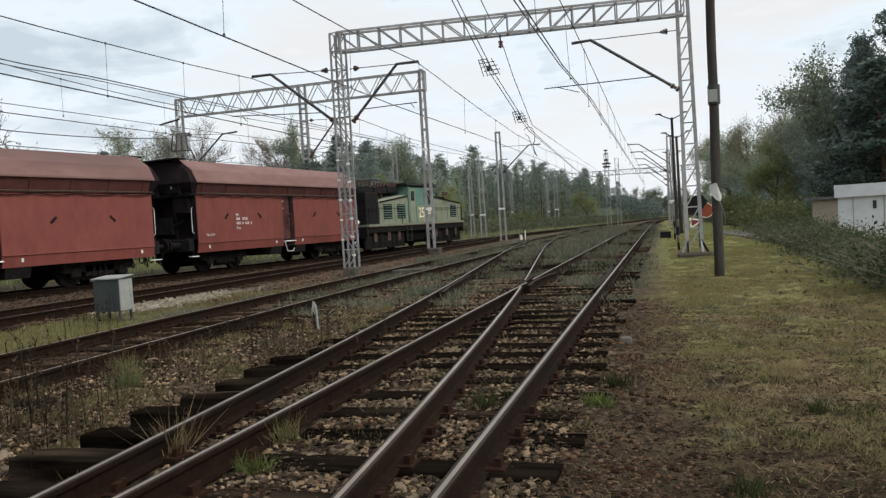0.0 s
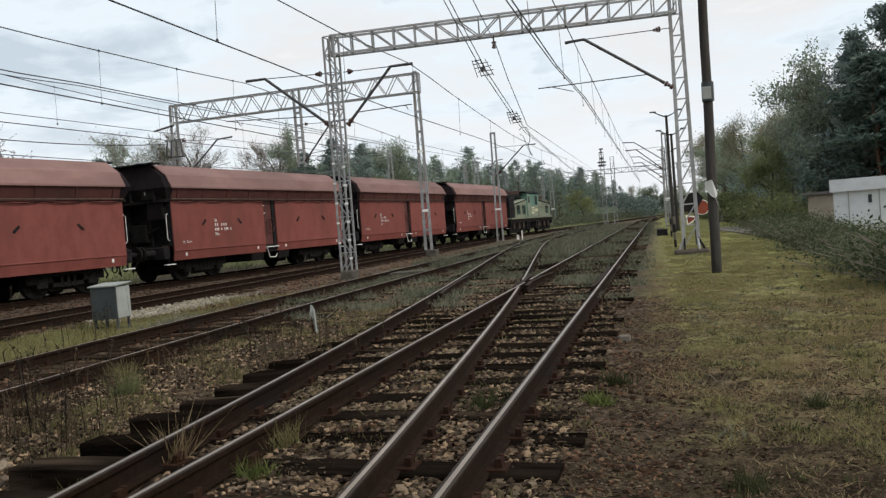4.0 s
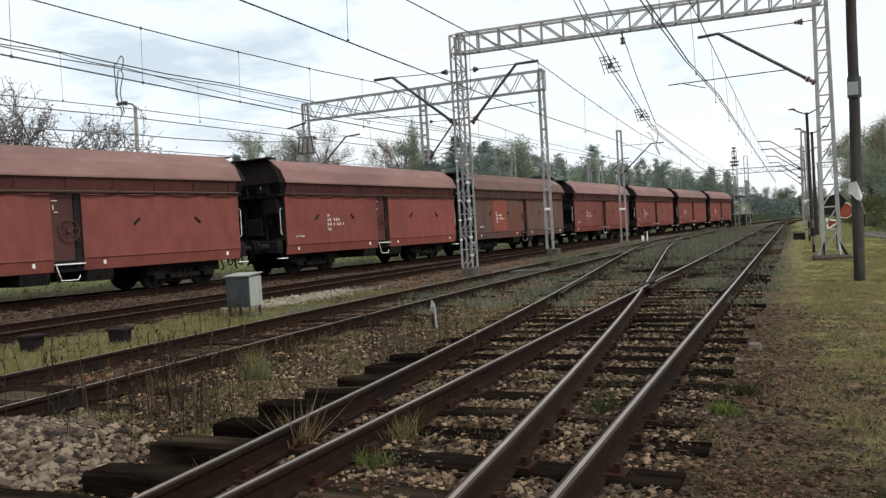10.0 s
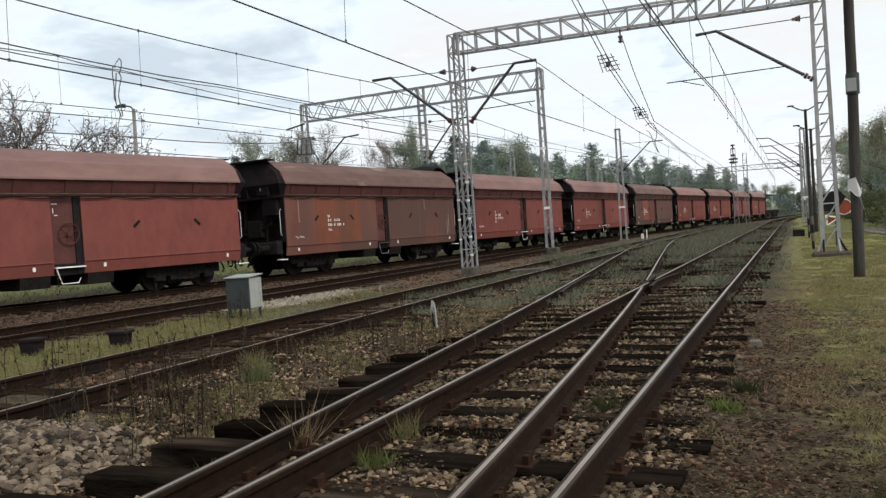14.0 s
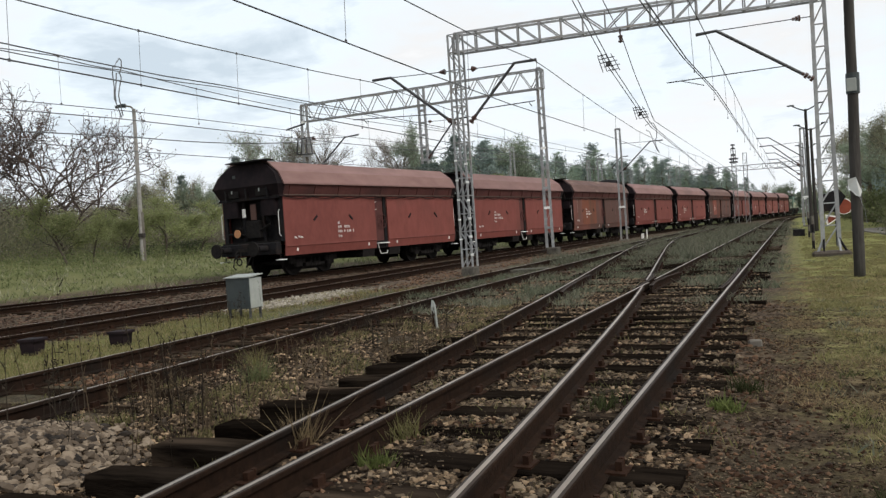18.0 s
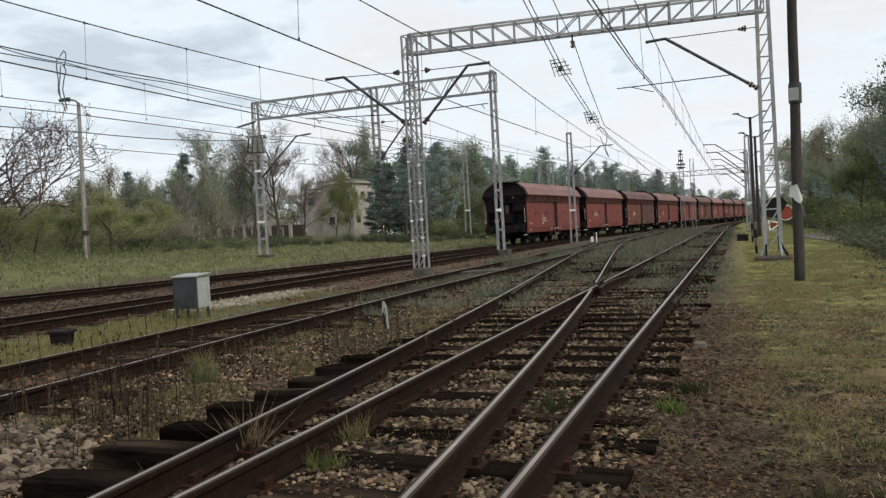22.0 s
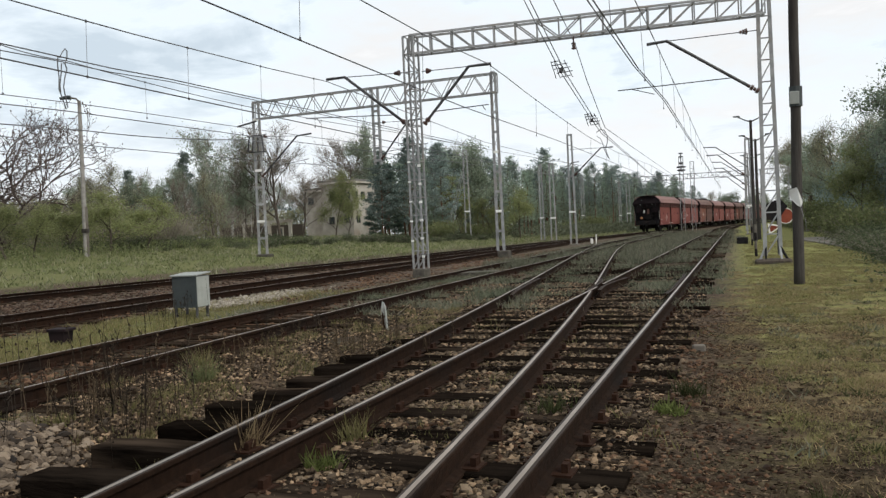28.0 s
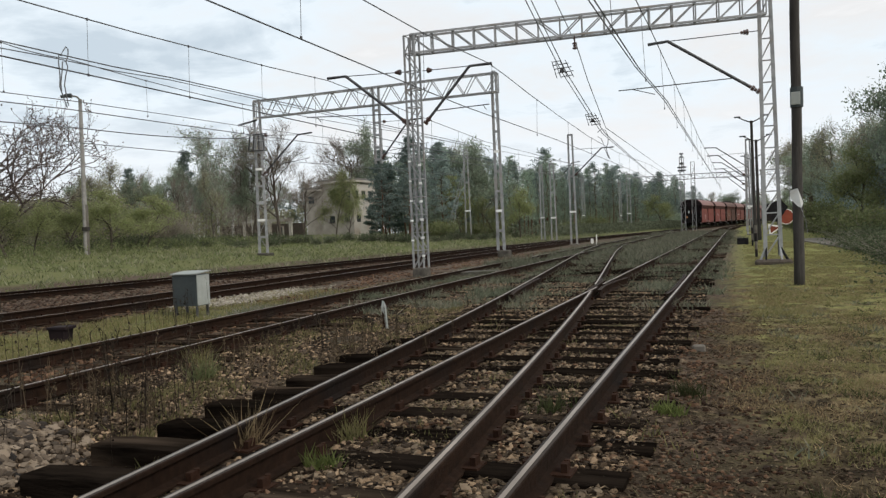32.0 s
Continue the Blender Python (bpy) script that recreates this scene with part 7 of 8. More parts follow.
for kind, x, y, top, wide in (("leafy_a", -49.5, 106.0, 13.8, 0.6), ("pine_b", -39.9, 88.2, 9.2, 1.1), ("broad", -36.4, 79.8, 10.6, 0.8), ("broad", -33.8, 81.4, 12.0, 0.85), ("broad", -31.0, 84.2, 11.4, 0.85),
                              ("leafy_b", -30.3, 88.6, 7.0, 0.9), ("leafy_a", -28.8, 93.4, 9.6, 1.1), ("leafy_b", -37.3, 70.4, 7.0, 0.8), ("leafy_b", -36.2, 70.9, 5.6, 0.7), ("leafy_b", -20.3, 77.3, 4.6, 1.1),
                              ("leafy_b", -24.5, 82.5, 4.2, 1.4), ("stand_c", -26.8, 117.0, 13.0, 1.1), ("leafy_b", -11.8, 142.0, 5.2, 1.3)):
    plant(kind, x, y, top, wide, LEFT)
# the pine stand that closes the view, three ranks deep along its edge
EDGE_Y, EDGE_X, EDGE_TOP = (80, 88, 96, 106, 128, 158, 190), (-40.5, -36.5, -32.5, -28.5, -22.0, -14.0, -8.5), (11.4, 12.4, 12.6, 12.0, 11.8, 11.2, 9.6)
for rank, (back, gap) in enumerate(((0.0, 1.9), (4.0, 1.8), (8.5, 2.1))):
    y = (84.5, 90.0, 97.0)[rank]
    while y < 190:
        x = float(np.interp(y, EDGE_Y, EDGE_X)) - back + rng.normal(0, 0.7)
        kind = ("stand_b", "stand_b", "stand_c", "stand_b", "stand_a", "pine_b", "broad")[int(rng.integers(0, 7 if rank == 0 and y < 105 else 5))]
        plant(kind, x, y + rng.normal(0, 0.6) + back * 0.6, float(np.interp(y, EDGE_Y, EDGE_TOP)) * rng.uniform(0.70, 1.0 if rank < 2 else 1.06), rng.uniform(0.85, 1.3), FAR)
        y += gap * rng.uniform(0.7, 1.3)
# behind the derelict signal box and further out
for i in range(22):
    x = -84 + 40 * i / 21 + rng.normal(0, 1.0)
    y = 112 + rng.uniform(0, 14) + (x + 84) * 0.2
    plant(("stand_a", "birch", "stand_c", "leafy_a", "bare_b")[i % 5], x, y, float(np.interp(x, (-84, -65, -55, -45), (10.0, 10.5, 12.6, 14.2))) * rng.uniform(0.85, 1.05), rng.uniform(0.9, 1.25), FAR)
# grey-green young wood between the lamp and the portal
for i in range(20):
    az, d = radians(45.5 - 12.0 * (i + rng.uniform(0, 1)) / 20), rng.uniform(66, 84)
    x, y = -d * math.sin(az), d * math.cos(az)
    plant(("leafy_a", "birch", "leafy_a", "olive", "birch", "bare_b")[i % 6], x, y, 1.34 + d * float(np.interp(i, (0, 6, 12, 17, 20), (0.058, 0.064, 0.070, 0.076, 0.070))) * rng.uniform(0.85, 1.08), rng.uniform(0.6, 0.9), LEFT)
for i in range(16):
    x, y = -62 + rng.uniform(-14, 10), 46 + i * 2.6 + rng.normal(0, 2)
    plant(("birch", "olive", "bare_b", "pine_b", "leafy_a")[i % 5], x, y, on_ground(x, y) + rng.uniform(4.5, 6.8), 1.2, LEFT)


def wood_band(label, path, n, depth, top, size, leaf, seed, low=0.0, end=1.0):
    """A far belt of wood: leaf clumps over a line on the ground, with an uneven top and gaps."""
    q = np.random.default_rng(seed)
    ys = np.array([p[1] for p in path])
    u = q.uniform(ys[0], ys[-1], n)
    x = np.interp(u, ys, [p[0] for p in path]) - q.uniform(0, depth, n)
    fall = np.interp((u - ys[0]) / (ys[-1] - ys[0]), (0.35, 1.0), (1.0, end))
    crest = np.array([1 + 0.28 * noise.noise(Vector((a * 0.33, b * 0.33, 7))) + 0.16 * noise.noise(Vector((a * 1.1, b * 1.1, 2))) for a, b in zip(x, u)])
    g = np.array([on_ground(a, b) for a, b in zip(x, u)])
    z = g + low + (top * crest * fall - low) * q.uniform(0, 1, n) ** 0.85
    return stuff("far_wood", label, "wood", *leaf_quads(np.stack([x, u, z], 1), size, q, 0.5), leaf)


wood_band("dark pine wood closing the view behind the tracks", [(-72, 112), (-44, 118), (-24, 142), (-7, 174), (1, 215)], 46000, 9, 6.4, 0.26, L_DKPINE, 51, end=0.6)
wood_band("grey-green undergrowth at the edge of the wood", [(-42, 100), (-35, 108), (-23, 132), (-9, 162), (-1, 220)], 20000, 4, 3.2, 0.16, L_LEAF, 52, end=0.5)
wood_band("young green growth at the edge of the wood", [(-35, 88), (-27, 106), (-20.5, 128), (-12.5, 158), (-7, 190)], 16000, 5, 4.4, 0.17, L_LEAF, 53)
wood_band("budding brown thicket beyond the bank", [(-54, 34), (-55, 50), (-56, 62), (-58, 78), (-62, 104)], 70000, 7, 4.6, 0.09, L_OLIVE, 54)
wood_band("grey leafless thicket beyond the bank", [(-50, 34), (-51, 50), (-52, 60), (-56, 74), (-60, 100)], 20000, 6, 4.0, 0.12, L_TWIG, 55)
wood_band("dense olive wood behind the thicket", [(-72, 26), (-74, 60), (-76, 100)], 22000, 8, 5.2, 0.26, L_OLIVE, 61)
wood_band("olive wood behind the derelict signal box", [(-84, 106), (-66, 112), (-42, 120)], 14000, 4, 5.6, 0.24, L_OLIVE, 68)
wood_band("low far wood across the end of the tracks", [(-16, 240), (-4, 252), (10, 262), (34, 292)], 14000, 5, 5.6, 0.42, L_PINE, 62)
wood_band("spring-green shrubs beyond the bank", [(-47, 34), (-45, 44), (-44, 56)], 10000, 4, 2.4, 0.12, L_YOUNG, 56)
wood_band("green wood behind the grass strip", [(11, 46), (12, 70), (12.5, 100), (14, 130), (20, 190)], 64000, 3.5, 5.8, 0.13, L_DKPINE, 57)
wood_band("dark firs behind the shed", [(16, 40), (17, 52), (15, 64)], 22000, 5, 7.4, 0.16, L_SPRUCE, 58)
wood_band("spring-green scrub at the foot of the bare trees", [(-35.0, 25), (-36.0, 30), (-37.6, 35.2)], 14000, 3, 2.6, 0.055, L_OLIVE, 63)
wood_band("brown twiggy scrub at the foot of the bare trees", [(-35.5, 25), (-36.5, 30), (-38.0, 35.4)], 14000, 3, 4.0, 0.05, L_TWIG, 64)
wood_band("yellow-green scrub on the far bank", [(-41, 40), (-40, 47), (-39.5, 56)], 6000, 3.5, 2.6, 0.08, L_YOUNG, 65)
wood_band("grey-brown leafless scrub on the far bank", [(-41, 38), (-40, 47), (-38.5, 60)], 9000, 3.5, 3.4, 0.08, L_TWIG, 67)
wood_band("rough grey-green growth low on the bank", [(-26, 20), (-29, 32), (-30, 46), (-30, 66)], 15000, 9, 0.55, 0.055, L_MID, 66)
wood_band("low dark scrub along the far running line", [(-17.5, 78), (-12.6, 105), (-8.6, 140), (-3.0, 190)], 15000, 5, 1.3, 0.12, L_TRACK, 69)
# right hand wood
for kind, x, y, top, wide in (("birch", 8.8, 56.0, 7.2, 0.9), ("broad", 10.4, 55.0, 9.2, 0.8), ("olive", 9.0, 62.0, 6.4, 0.8), ("broad", 11.6, 52.0, 11.0, 0.8), ("spruce", 12.9, 47.0, 10.8, 1.2), ("pine_b", 11.0, 45.0, 9.0, 1.2), ("spruce", 14.6, 45.0, 12.0, 1.2), ("broad", 15.0, 49.0, 13.6, 1.25), ("broad", 13.4, 50.5, 12.0, 1.0), ("broad", 12.4, 53.5, 10.6, 1.0), ("leafy_a", 10.2, 51.0, 7.6, 0.9),
                              ("bare_b", 11.8, 56.0, 7.8, 1.0), ("leafy_a", 10.0, 58.0, 5.4, 0.9), ("olive", 10.8, 64.0, 6.4, 0.9), ("leafy_a", 10.4, 68.0, 6.2, 0.8), ("leafy_a", 10.6, 78.0, 7.4, 0.8),
                              ("olive", 10.4, 86.0, 8.2, 0.8), ("leafy_a", 10.6, 96.0, 8.4, 0.8), ("leafy_a", 10.8, 106.0, 9.2, 0.7), ("leafy_b", 6.6, 52.0, 4.6, 1.1), ("spruce", 11.4, 49.5, 9.6, 1.3)):
    plant(kind, x, y, top, wide, RIGHT)
for i in range(26):
    y = 46 + i * 4.6
    x = 12.0 + max(0, (y - 105) * 0.13) + rng.uniform(0, 7)
    plant(("leafy_a", "broad", "stand_c", "bare_b", "broad")[int(rng.integers(0, 5))], x, y, on_ground(x, y) + rng.uniform(8.2, 10.6), rng.uniform(0.9, 1.15), RIGHT)
for i in range(10):
    y = 150 + i * 9
    x = 9.5 + (y - 150) * 0.10 + rng.uniform(0, 5)
    plant(("leafy_a", "olive", "stand_a")[i % 3], x, y, rng.uniform(10, 13), 1.2, FAR)
for i in range(12):
    x = -9 + i * 1.9
    y = 262 + rng.uniform(-8, 8)
    plant(("stand_a", "olive", "leafy_a")[i % 3], x, y, rng.uniform(6.0, 8.0), 1.2, FAR)

# bushes
BUSHES = {
    "bramble": make_bush("bramble_bush", "tangled bramble bush with dull small leaves", 2.6, 1.25, 21, L_BUSH, 5200, 0.05, 220),
    "green": make_bush("green_bush", "rounded bush in fresh green leaf", 2.6, 1.8, 22, L_MID, 3600, 0.07, 100),
    "brown": make_bush("twiggy_bush", "leafless brown twiggy bush", 2.6, 2.2, 23, L_OLIVE, 2600, 0.05, 700),
    "low": make_bush("low_shrub", "low dark green shrub on the bank", 1.6, 0.8, 24, L_BUSH, 1400, 0.055, 60),
}
BUSED = set()


def bush(kind, x, y, s, group):
    src = BUSHES[kind]
    m = Matrix.LocRotScale((x, y, on_ground(x, y) - 0.03), Euler((0, 0, rng.uniform(0, 6.28))), None)
    t = src if kind not in BUSED else copy_thing(src, m)
    BUSED.add(kind)
    flat = 0.85 if kind == "bramble" else 1.0
    t.matrix_basis = m @ Matrix.Diagonal((s, s, s * flat * rng.uniform(0.85, 1.15), 1))
    t["group"] = group


for i in range(24):
    y = 12.5 + i * 1.15
    bush("bramble", 4.35 + (y - 12) * 0.03 + rng.normal(0, 0.25), y, rng.uniform(0.55, 0.85), "bramble hedge")
for i in range(22):
    y = 17 + i * 2.6
    bush(("bramble", "green", "bramble")[int(rng.integers(0, 3))], 5.6 + (y - 17) * 0.03 + rng.uniform(-0.4, 0.8), y, rng.uniform(0.38, 0.55) if y < 42 else rng.uniform(0.6, 0.95), "bramble hedge")
for i in range(12):
    bush("green", 5.4 + rng.uniform(0, 1.6), 44 + i * 5.0, rng.uniform(0.9, 1.5), "bramble hedge")
for i in range(46):
    u = rng.uniform(0, 1)
    x, y = -46 + 34 * u + rng.normal(0, 3), 42 + 78 * u + rng.normal(0, 4)
    if 0.40 < (-x + 3) / y < 0.80:
        continue
    bush(("brown", "green", "green", "low")[int(rng.integers(0 if u < 0.45 else 1, 4))], x - 3, y, rng.uniform(0.8, 1.3), "thicket beyond the running line")
for i in range(64):
    u = rng.uniform(0, 1)
    x, y = -33 + 14 * u, 36 + 38 * u
    bush("low", x - rng.uniform(0, 5), y + rng.normal(0, 3), rng.uniform(0.4, 0.95), "low shrubs on the bank")


def scatter(n, x0, x1, y0, y1, r, keep=None):
    P = np.stack([r.uniform(x0, x1, n), y0 + (y1 - y0) * r.uniform(0, 1, n) ** 1.5], 1)
    if keep is not None:
        P = P[[bool(keep(x, y)) for x, y in P]]
    return P


def off_rails(x, y):
    """True where no rail or sleeper top is in the way."""
    for line in (T1, T2, T3, T4, T5):
        d = abs(x - track_x(line, y))
        if 0.66 < d < 0.85:
            return False
    return True


def blade_mesh(name, P, h, w, r, per=5, spread=0.03, lean=0.45):
    """Grass blades in tufts."""
    n = len(P) * per
    base = np.repeat(np.array([(x, y, on_ground(x, y) - 0.01) for x, y in P]), per, 0)
    base[:, :2] += r.normal(0, spread, (n, 2))
    hh = np.repeat(h * r.uniform(0.5, 1.3, len(P)), per) * r.uniform(0.6, 1.2, n)
    an = r.uniform(0, 2 * np.pi, n)
    side = np.stack([np.cos(an), np.sin(an), 0 * an], 1) * (w * r.uniform(0.6, 1.3, n))[:, None]
    tip = base + np.stack([r.normal(0, lean, n) * hh, r.normal(0, lean, n) * hh, hh], 1)
    V = np.stack([base - side, base + side, tip], 1).reshape(-1, 3)
    return V, np.arange(3 * n).reshape(n, 3)


r = np.random.default_rng(31)
clump = lambda x, y, s, lim: noise.noise(Vector((x * s, y * s, 3.0))) > lim
stuff("grass", "short patchy spring grass of the strip beside the track", "grass",
      *blade_mesh("grass", scatter(82000, 0.1, 6.4, 2.6, 30, r, lambda x, y: clump(x, y, 0.9, 0.05 - 0.025 * y) and clump(x + 9, y, 2.4, -0.06) and x > 0.2 + 0.5 * noise.noise(Vector((x, y, 9))) and y > 4.6 + 2.2 * noise.noise(Vector((x * 1.3, y * 1.3, 5)))), 0.045, 0.0045, r, 6, 0.035, 0.7), L_GRASS)
stuff("dry_grass", "dry straw-coloured grass among the living blades", "grass",
      *blade_mesh("dry_grass", scatter(52000, -0.2, 6.4, 2.4, 22, r, lambda x, y: clump(x + 30, y, 0.8, -0.12 if y > 6.0 else 0.26) and clump(x + 2, y, 2.2, -0.08)), 0.042, 0.0036, r, 6, 0.05, 1.1), L_DRY)
stuff("grass", "yellow-green grass and weeds between the sidings", "grass",
      *blade_mesh("grass", scatter(5200, -11.0, -7.9, 5.0, 18, r, lambda x, y: clump(x, y, 1.1, -0.2)), 0.09, 0.008, r, 5), L_GRASS)
stuff("meadow_grass", "tall meadow grass on the far bank", "grass",
      *blade_mesh("meadow_grass", np.array([p for p in np.stack([r.uniform(-52, -13, 16000), r.uniform(14, 92, 16000)], 1) if p[0] < track_x(T5, p[1]) - 2.6]), 0.17, 0.022, r, 5, 0.14, 0.7), L_MID)
stuff("meadow_grass", "dry grass among the meadow on the far bank", "grass",
      *blade_mesh("meadow_grass", np.array([p for p in np.stack([r.uniform(-52, -13, 4500), r.uniform(14, 92, 4500)], 1) if p[0] < track_x(T5, p[1]) - 2.4]), 0.22, 0.03, r, 4, 0.12, 0.6), L_OLIVE)
P = scatter(11000, -9.0, -0.4, 12.0, 80, r, lambda x, y: clump(x, y, 0.9, 0.16 if y < 24 else (0.04 if x < -3.2 else 0.22)) and off_rails(x, y))
stuff("track_weeds", "dull green weeds growing between the rails", "weeds", *blade_mesh("track_weeds", P, 0.15, 0.010, r, 8, 0.12, 0.8), L_WEED)
P = np.concatenate([scatter(1500, -7.0, -0.3, 3.4, 12.0, r, lambda x, y: clump(x + 7, y, 1.3, 0.12) and off_rails(x, y)),
                    scatter(5200, -6.0, -3.6, 4.6, 14.0, r, lambda x, y: clump(x + 3, y, 1.4, 0.06) and off_rails(x, y))])
stuff("track_weeds", "thin grass sprouting through the ballast", "weeds", *blade_mesh("track_weeds", P, 0.07, 0.006, r, 5, 0.04, 0.5), L_GRASS)

P = scatter(15000, 0.2, 5.4, 12.0, 46, r, lambda x, y: clump(x + 3, y, 0.5, 0.25 - 0.012 * y))
stuff("grass", "fresh yellow-green grass further along the strip", "grass", *blade_mesh("grass", P, 0.055, 0.008, r, 6, 0.06, 0.6), L_GRASS)
P = scatter(2400, 0.1, 4.6, 2.6, 7.0, r, lambda x, y: clump(x + 17, y, 3.0, 0.02))
stuff("dry_grass", "sparse dead tufts on the bare edge of the strip", "grass", *blade_mesh("dry_grass", P, 0.045, 0.005, r, 5, 0.05, 0.9), L_OLD)
P = scatter(420, 0.1, 4.6, 2.8, 7.0, r, lambda x, y: clump(x + 21, y, 2.2, 0.10))
stuff("grass", "scattered low green tufts on the bare edge", "grass", *blade_mesh("grass", P, 0.05, 0.006, r, 8, 0.035, 0.7), L_TUFT)
P = scatter(2200, 0.2, 5.5, 4.5, 26, r, lambda x, y: clump(x + 4, y, 1.9, 0.22))
stuff("dark_grass", "darker matted grass in the strip", "grass", *blade_mesh("dark_grass", P, 0.07, 0.008, r, 9, 0.06, 0.6), L_WEED)
P = scatter(5200, -8.6, 0.3, 26.0, 95, r, lambda x, y: clump(x, y, 0.45, 0.06 if x < -2.6 else 0.24) and off_rails(x, y))
stuff("track_weeds", "lush dark weeds over the far tracks", "weeds", *blade_mesh("track_weeds", P, 0.30, 0.02, r, 8, 0.16, 0.6), L_WEED)

P = scatter(5200, -8.6, -0.2, 15.0, 52, r, lambda x, y: clump(x + 11, y, 0.7, 0.12) and off_rails(x, y))
stuff("track_weeds", "dark green weeds along the trackbed", "weeds", *blade_mesh("track_weeds", P, 0.14, 0.012, r, 8, 0.11, 0.7), L_TRACK)

P = scatter(5200, -3.4, -1.05, 2.8, 15.0, r, lambda x, y: clump(x + 13, y, 1.5, 0.20) and off_rails(x, y))
stuff("moss", "yellow-green moss and short grass in the sleeper bays", "moss", *blade_mesh("moss", P, 0.03, 0.005, r, 8, 0.035, 0.9), L_GRASS)
# single tufts that stand out
for x, y, h, label, leaf in ((-2.3, 4.05, 0.11, "bright green broad-leaved tuft in the ballast", L_FRESH), (-1.28, 5.6, 0.17, "dark green tuft between the rails", L_TUFT), (-0.4, 6.5, 0.17, "dark green tuft beside the sleepers", L_TUFT),
                             (-0.48, 5.75, 0.10, "small fresh green tuft beside the sleepers", L_FRESH), (-5.0, 6.5, 0.26, "tall green grass tuft beside the siding", L_MID), (-2.42, 4.65, 0.2, "thin grass tuft beside the rail", L_GRASS),
                             (-3.0, 4.35, 0.26, "pale dry grass tuft at the rail foot", L_DRY), (0.35, 4.0, 0.10, "low green tuft on bare ground", L_TUFT), (0.9, 5.6, 0.10, "low green tuft on bare ground", L_TUFT), (-5.6, 7.3, 0.2, "green grass tuft beside the siding", L_GRASS)):
    Pt = np.stack([r.normal(0, 0.055, 26), r.normal(0, 0.05, 26)], 1)
    V, F = blade_mesh("tuft", Pt + (x, y), h, 0.005 if leaf is not L_FRESH else 0.009, r, 5, 0.02, 0.5)
    t = tagged(new("grass_tuft", np_mesh("grass_tuft", V, F, leaf)), label, "grass tuft", "grass tufts")


# litter of dead blades and bark on the bare strip
Q = np.concatenate([scatter(52000, -0.7, 4.6, 2.3, 12, r, lambda x, y: clump(x, y, 1.7, -0.3)),
                    scatter(26000, -6.2, -0.5, 2.6, 14, r, lambda x, y: clump(x, y, 1.3, -0.2) and off_rails(x, y))])
A = np.array([(x, y, on_ground(x, y) + (0.008 if x > -0.6 else 0.022)) for x, y in Q])
D = unit(len(A), r) * (1, 1, 0.25) * r.uniform(0.012, 0.05, (len(A), 1))
stuff("dry_litter", "brown litter of dead grass and bark on bare earth", "litter", *sticks(A, A + D, 0.004, r), L_LITTER)


# withered stalks of last year
def stalks(name, label, cx, cy, n, spread, h, leaf):
    xs, ys = cx + r.normal(0, spread, n), cy + r.normal(0, spread * 0.8, n)
    A = np.array([(x, y, on_ground(x, y) - 0.02) for x, y in zip(xs, ys)])
    hh = h * r.uniform(0.4, 1.15, n)
    T = A + np.stack([r.normal(0, 0.09, n) * hh, r.normal(0, 0.09, n) * hh, hh], 1)
    V1, F1 = sticks(A, T, 0.0048, r)
    m = n * 7
    i = r.integers(0, n, m)
    P0 = A[i] + (T[i] - A[i]) * r.uniform(0.3, 1.0, (m, 1))
    P1 = P0 + unit(m, r) * 0.07 * r.uniform(0.4, 1.3, (m, 1)) + (0, 0, 0.04)
    V2, F2 = sticks(P0, P1, 0.0036, r)
    P2 = A[i] + (T[i] - A[i]) * r.uniform(0.55, 1.0, (m, 1)) + r.normal(0, 0.012, (m, 3))
    V3, F3 = leaf_quads(P2, 0.014, r)
    V, F = np.concatenate([V1, V2, V3]), np.concatenate([F1, F2 + len(V1), F3 + len(V1) + len(V2)])
    return tagged(new(name, np_mesh(name, V, F, leaf)), label, "dry weeds", "withered weeds", "stuff")


stalks("withered_weeds", "tall dark withered weed stalks beside the sleepers", -4.55, 5.05, 20, 0.30, 0.85, L_DKWEED)
stalks("withered_weeds", "tall dark withered weed stalks beside the siding", -5.1, 5.6, 18, 0.42, 0.75, L_DKWEED)
stalks("withered_weeds", "straw-brown withered stalks in the ballast", -4.7, 5.0, 50, 0.35, 0.4, L_OLD)
stalks("withered_weeds", "dark withered stalks over the stone heap", -4.75, 4.0, 9, 0.3, 0.5, L_DKWEED)
stalks("withered_weeds", "brown withered stalks along the siding rail", -5.0, 7.2, 50, 0.7, 0.35, L_OLD)
stalks("withered_weeds", "brown withered stalks along the siding rail", -5.1, 10.0, 60, 1.0, 0.35, L_DKWEED)
stalks("withered_weeds", "thin dark seed stalks over the siding rail", -5.3, 4.9, 12, 0.45, 1.15, L_DKWEED)
stalks("withered_weeds", "brown withered stalks in the wide gap", -4.3, 8.6, 70, 0.6, 0.3, L_OLD)
stalks("withered_weeds", "dark withered stalks beside the cabinet", -9.2, 11.3, 26, 0.5, 0.7, L_DKWEED)

# ballast stones
PHI = (1 + 5 ** 0.5) / 2
LUMP = np.array([(a, b * PHI, 0) for a in (-1, 1) for b in (-1, 1)] + [(0, a, b * PHI) for a in (-1, 1) for b in (-1, 1)] + [(b * PHI, 0, a) for a in (-1, 1) for b in (-1, 1)]) / 1.9
_d = np.linalg.norm(LUMP[:, None] - LUMP[None], axis=2) < 2.05 / 1.9
LUMP_F = np.array([(a, b, c) if np.dot(np.cross(LUMP[b] - LUMP[a], LUMP[c] - LUMP[a]), LUMP[a]) > 0 else (a, c, b)
                   for a, b, c in itertools.combinations(range(12), 3) if _d[a, b] and _d[b, c] and _d[a, c]])


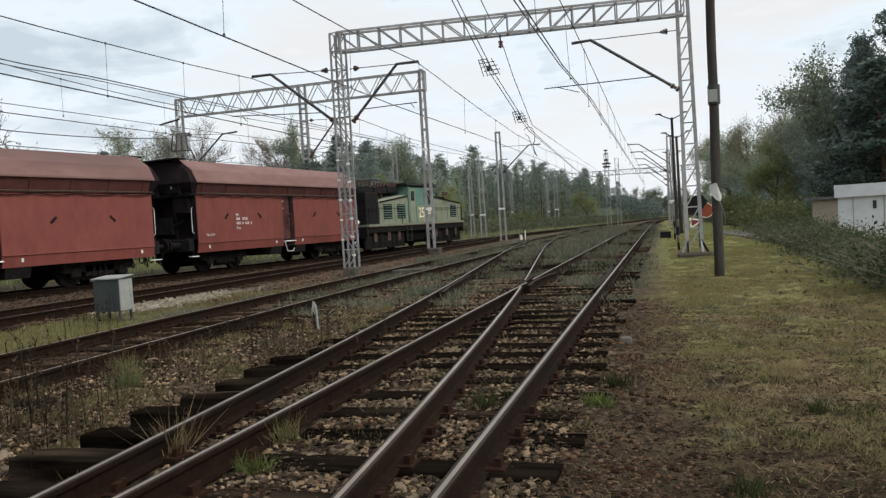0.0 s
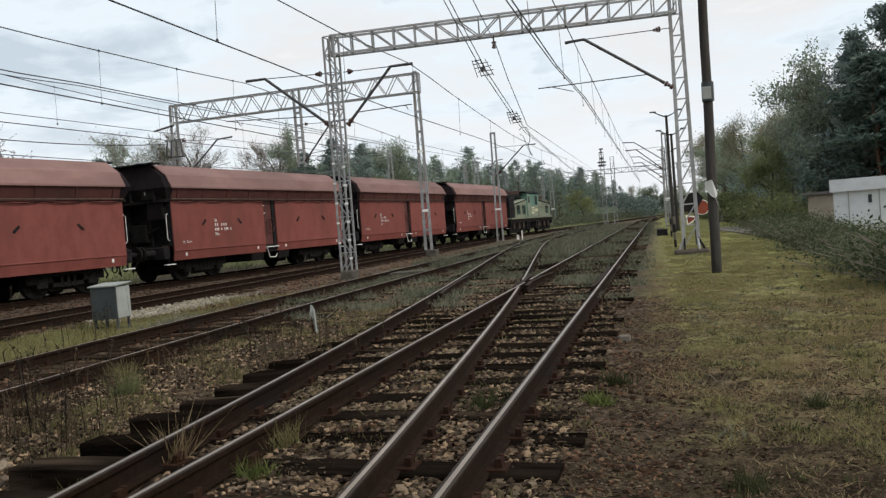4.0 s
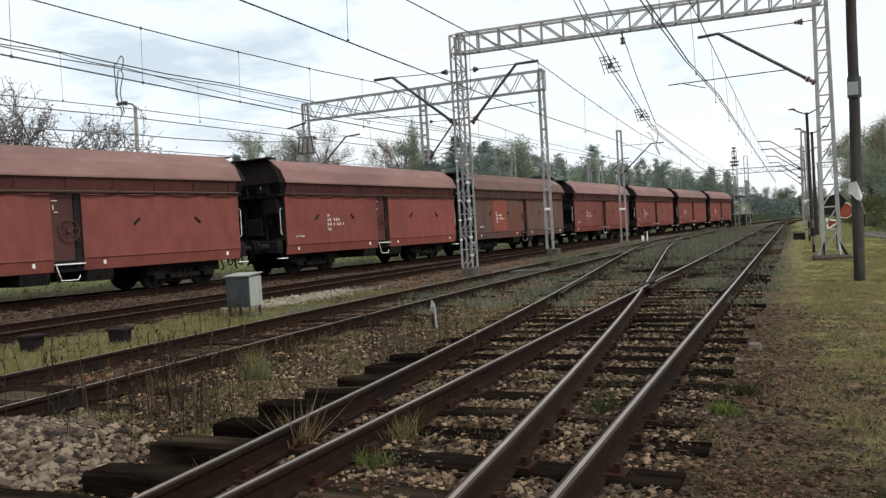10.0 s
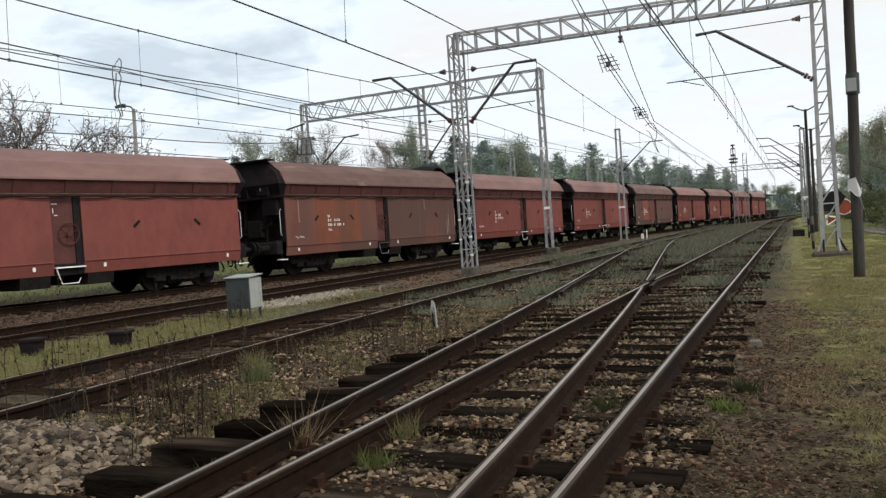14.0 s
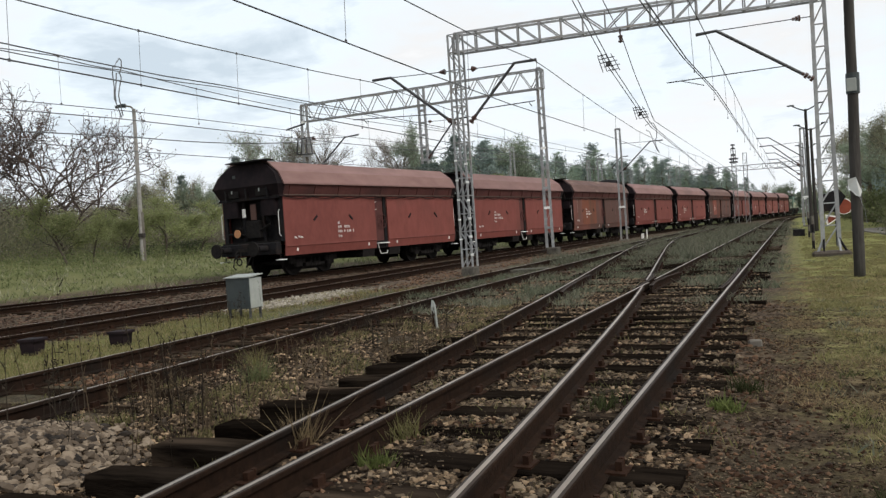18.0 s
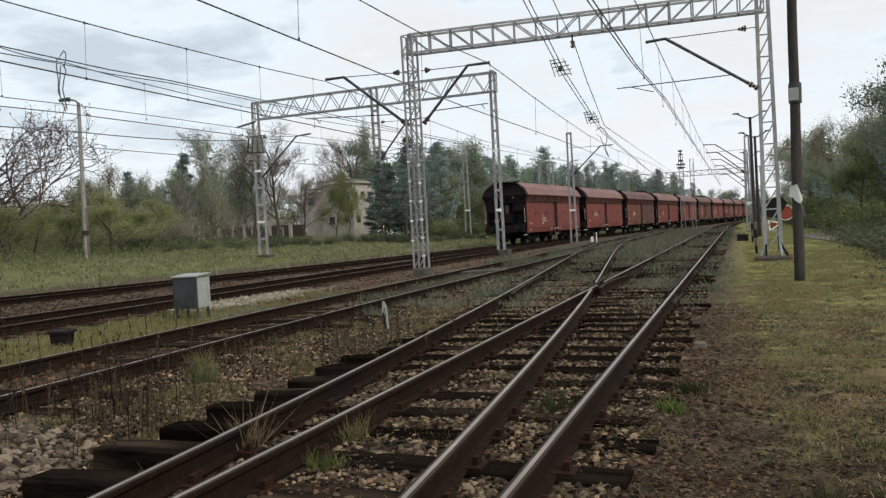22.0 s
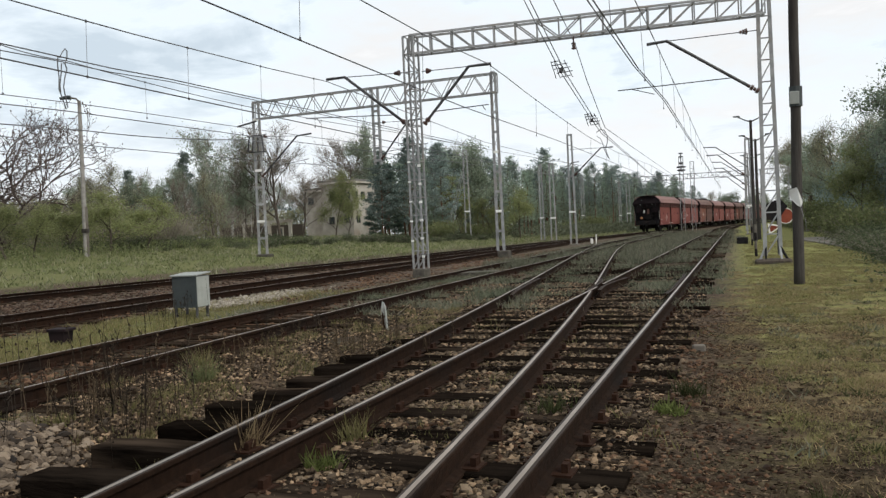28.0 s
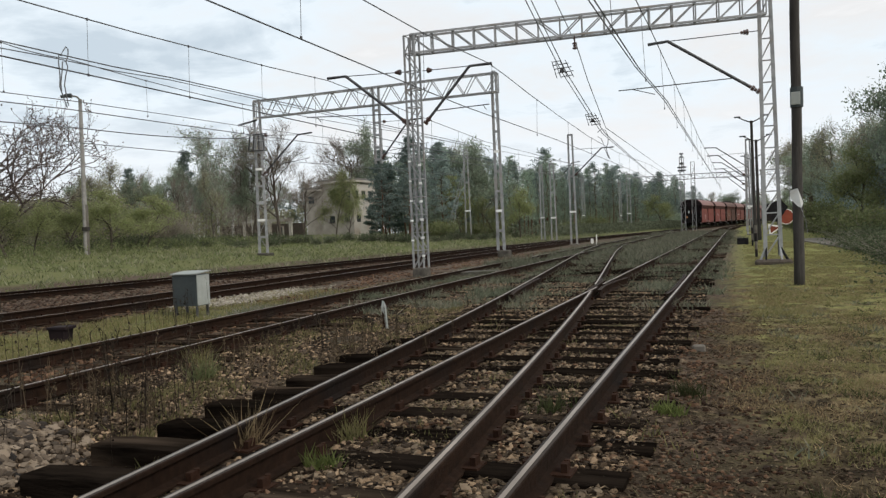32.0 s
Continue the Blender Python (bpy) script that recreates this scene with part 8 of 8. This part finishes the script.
def stones(name, label, P, size, leaf, lift=0.35):
    n = len(P)
    sc = size * r.uniform(0.5, 1.5, (n, 1, 1)) * r.uniform(0.6, 1.25, (n, 1, 3)) * (1, 1, 0.72)
    V = (LUMP[None] + r.uniform(-0.25, 0.25, (n, 12, 3))) * sc
    an, tl = r.uniform(0, 6.28, n), r.normal(0, 0.4, n)
    c, s = np.cos(an)[:, None], np.sin(an)[:, None]
    x, y, z = V[..., 0], V[..., 1], V[..., 2]
    z2 = z + x * tl[:, None] * 0.6
    V = np.stack([x * c - y * s, x * s + y * c, z2], -1)
    base = np.array([(px, py, on_ground(px, py)) for px, py in P])
    base[:, 2] += size * lift * r.uniform(0.2, 1.2, n)
    V = V + base[:, None]
    F = (LUMP_F[None] + 12 * np.arange(n)[:, None, None]).reshape(-1, 3)
    ob = stuff(name, label, "stones", V.reshape(-1, 3), F, leaf)
    return ob


S_BROWN = leafmat("brown_ballast_stones", (0.005, 0.0034, 0.0023), (0.028, 0.019, 0.012), (0.29, 0.205, 0.13), 0.0)
S_PALE = leafmat("fresh_pale_ballast_stones", (0.035, 0.025, 0.017), (0.09, 0.067, 0.045), (0.205, 0.156, 0.106), 0.0)
S_LIME = leafmat("pale_limestone_chips", (0.16, 0.14, 0.11), (0.27, 0.24, 0.19), (0.40, 0.36, 0.29), 0.0)
S_HEAP = leafmat("dusty_heap_stones", (0.0176, 0.0152, 0.0136), (0.0920, 0.0704, 0.0512), (0.2080, 0.1640, 0.1200), 0.0)
S_DARK = leafmat("sooty_brown_ballast", (0.0156, 0.0102, 0.0075), (0.0432, 0.0276, 0.0194), (0.1020, 0.0672, 0.0475), 0.0)
S_RUST = leafmat("rusty_red_ballast_stones", (0.017, 0.0093, 0.0055), (0.058, 0.032, 0.0190), (0.165, 0.098, 0.060), 0.0)
stones("ballast_stones", "brown ballast stones between the turnout rails", scatter(22000, -3.6, -0.6, 2.4, 19, r, off_rails), 0.021, S_BROWN, 0.15)
stones("ballast_stones", "pale ballast stones in the sleeper bays", scatter(5200, -3.2, -0.5, 2.6, 9.5, r, lambda x, y: off_rails(x, y) and clump(x, y, 1.5, 0.05)), 0.025, S_PALE, 0.25)
stones("ballast_stones", "pale grey-brown stones along the turnout bays", scatter(8000, -4.6, -1.1, 5.5, 21, r, lambda x, y: off_rails(x, y) and clump(x + 2, y, 0.9, -0.1)), 0.020, S_PALE, 0.3)
stones("ballast_stones", "rust-red ballast stones beside the rails", scatter(4200, -3.4, 0.1, 2.6, 10, r, lambda x, y: off_rails(x, y) and clump(x + 5, y, 1.2, 0.08)), 0.022, S_RUST, 0.2)
stones("ballast_stones", "ballast stones between the siding and the turnout", scatter(24000, -6.0, -3.2, 2.8, 19, r, lambda x, y: off_rails(x, y) and clump(x + 3, y, 1.4, -0.30)), 0.017, S_BROWN, 0.25)
stones("ballast_stones", "small stones on the bare ground beside the track", scatter(6500, -0.75, 0.9, 2.4, 13, r, lambda x, y: clump(x, y, 1.0, -0.15) and r.uniform() > (x + 0.5) * 1.1), 0.013, S_RUST, 0.25)
stones("ballast_stones", "dark crumbs of earth and stone on the bare strip", scatter(12000, -0.4, 4.8, 2.3, 7.5, r, lambda x, y: clump(x, y, 1.6, -0.2)), 0.008, S_DARK, 0.3)
heap = np.stack([-5.0 + r.normal(0, 0.5, 3300), 3.6 + r.normal(0, 0.42, 3300)], 1)
heap = heap[(heap[:, 0] > -5.56) & (heap[:, 0] < -4.2)]
stones("stone_heap", "heap of fresh pale ballast stones", heap, 0.031, S_HEAP, 0.5)
stones("stone_heap", "spread of pale limestone beside the cabinet", np.stack([-10.6 + r.normal(0, 0.28, 2600), 15.9 + r.normal(0, 1.0, 2600)], 1), 0.032, S_LIME, 0.9)
stones("ballast_stones", "coarse brown ballast of the far tracks", scatter(9000, -13.6, -5.6, 6, 30, r, lambda x, y: off_rails(x, y) and (x < -10.9 or x > -8.0)), 0.026, S_RUST, 0.2)

stones("ballast_stones", "coarse rust-brown ballast of the running line", scatter(9000, -21.0, -13.2, 8, 34, r, lambda x, y: off_rails(x, y) and x > track_x(T5, y) - 2.2), 0.036, S_DARK, 0.15)
stones("ballast_stones", "trodden brown stones between the siding and the running line", scatter(5200, -11.3, -7.6, 15, 46, r, lambda x, y: off_rails(x, y) and clump(x, y, 0.6, -0.2)), 0.030, S_RUST, 0.15)

# clumps that break up the strip
g = np.random.default_rng(77)
P = scatter(3600, 0.4, 5.2, 3.2, 17, g, lambda x, y: clump(x + 40, y, 2.6, 0.16))
stuff("dry_grass", "matted straw clumps in the grass strip", "grass", *blade_mesh("dry_grass", P, 0.040, 0.007, g, 9, 0.055, 1.2), L_DRY)
P = scatter(2600, 0.3, 5.2, 3.4, 17, g, lambda x, y: clump(x + 55, y, 2.2, 0.20))
stuff("dark_grass", "dark green clumps in the grass strip", "grass", *blade_mesh("dark_grass", P, 0.055, 0.008, g, 9, 0.05, 0.7), L_TUFT)

motions()
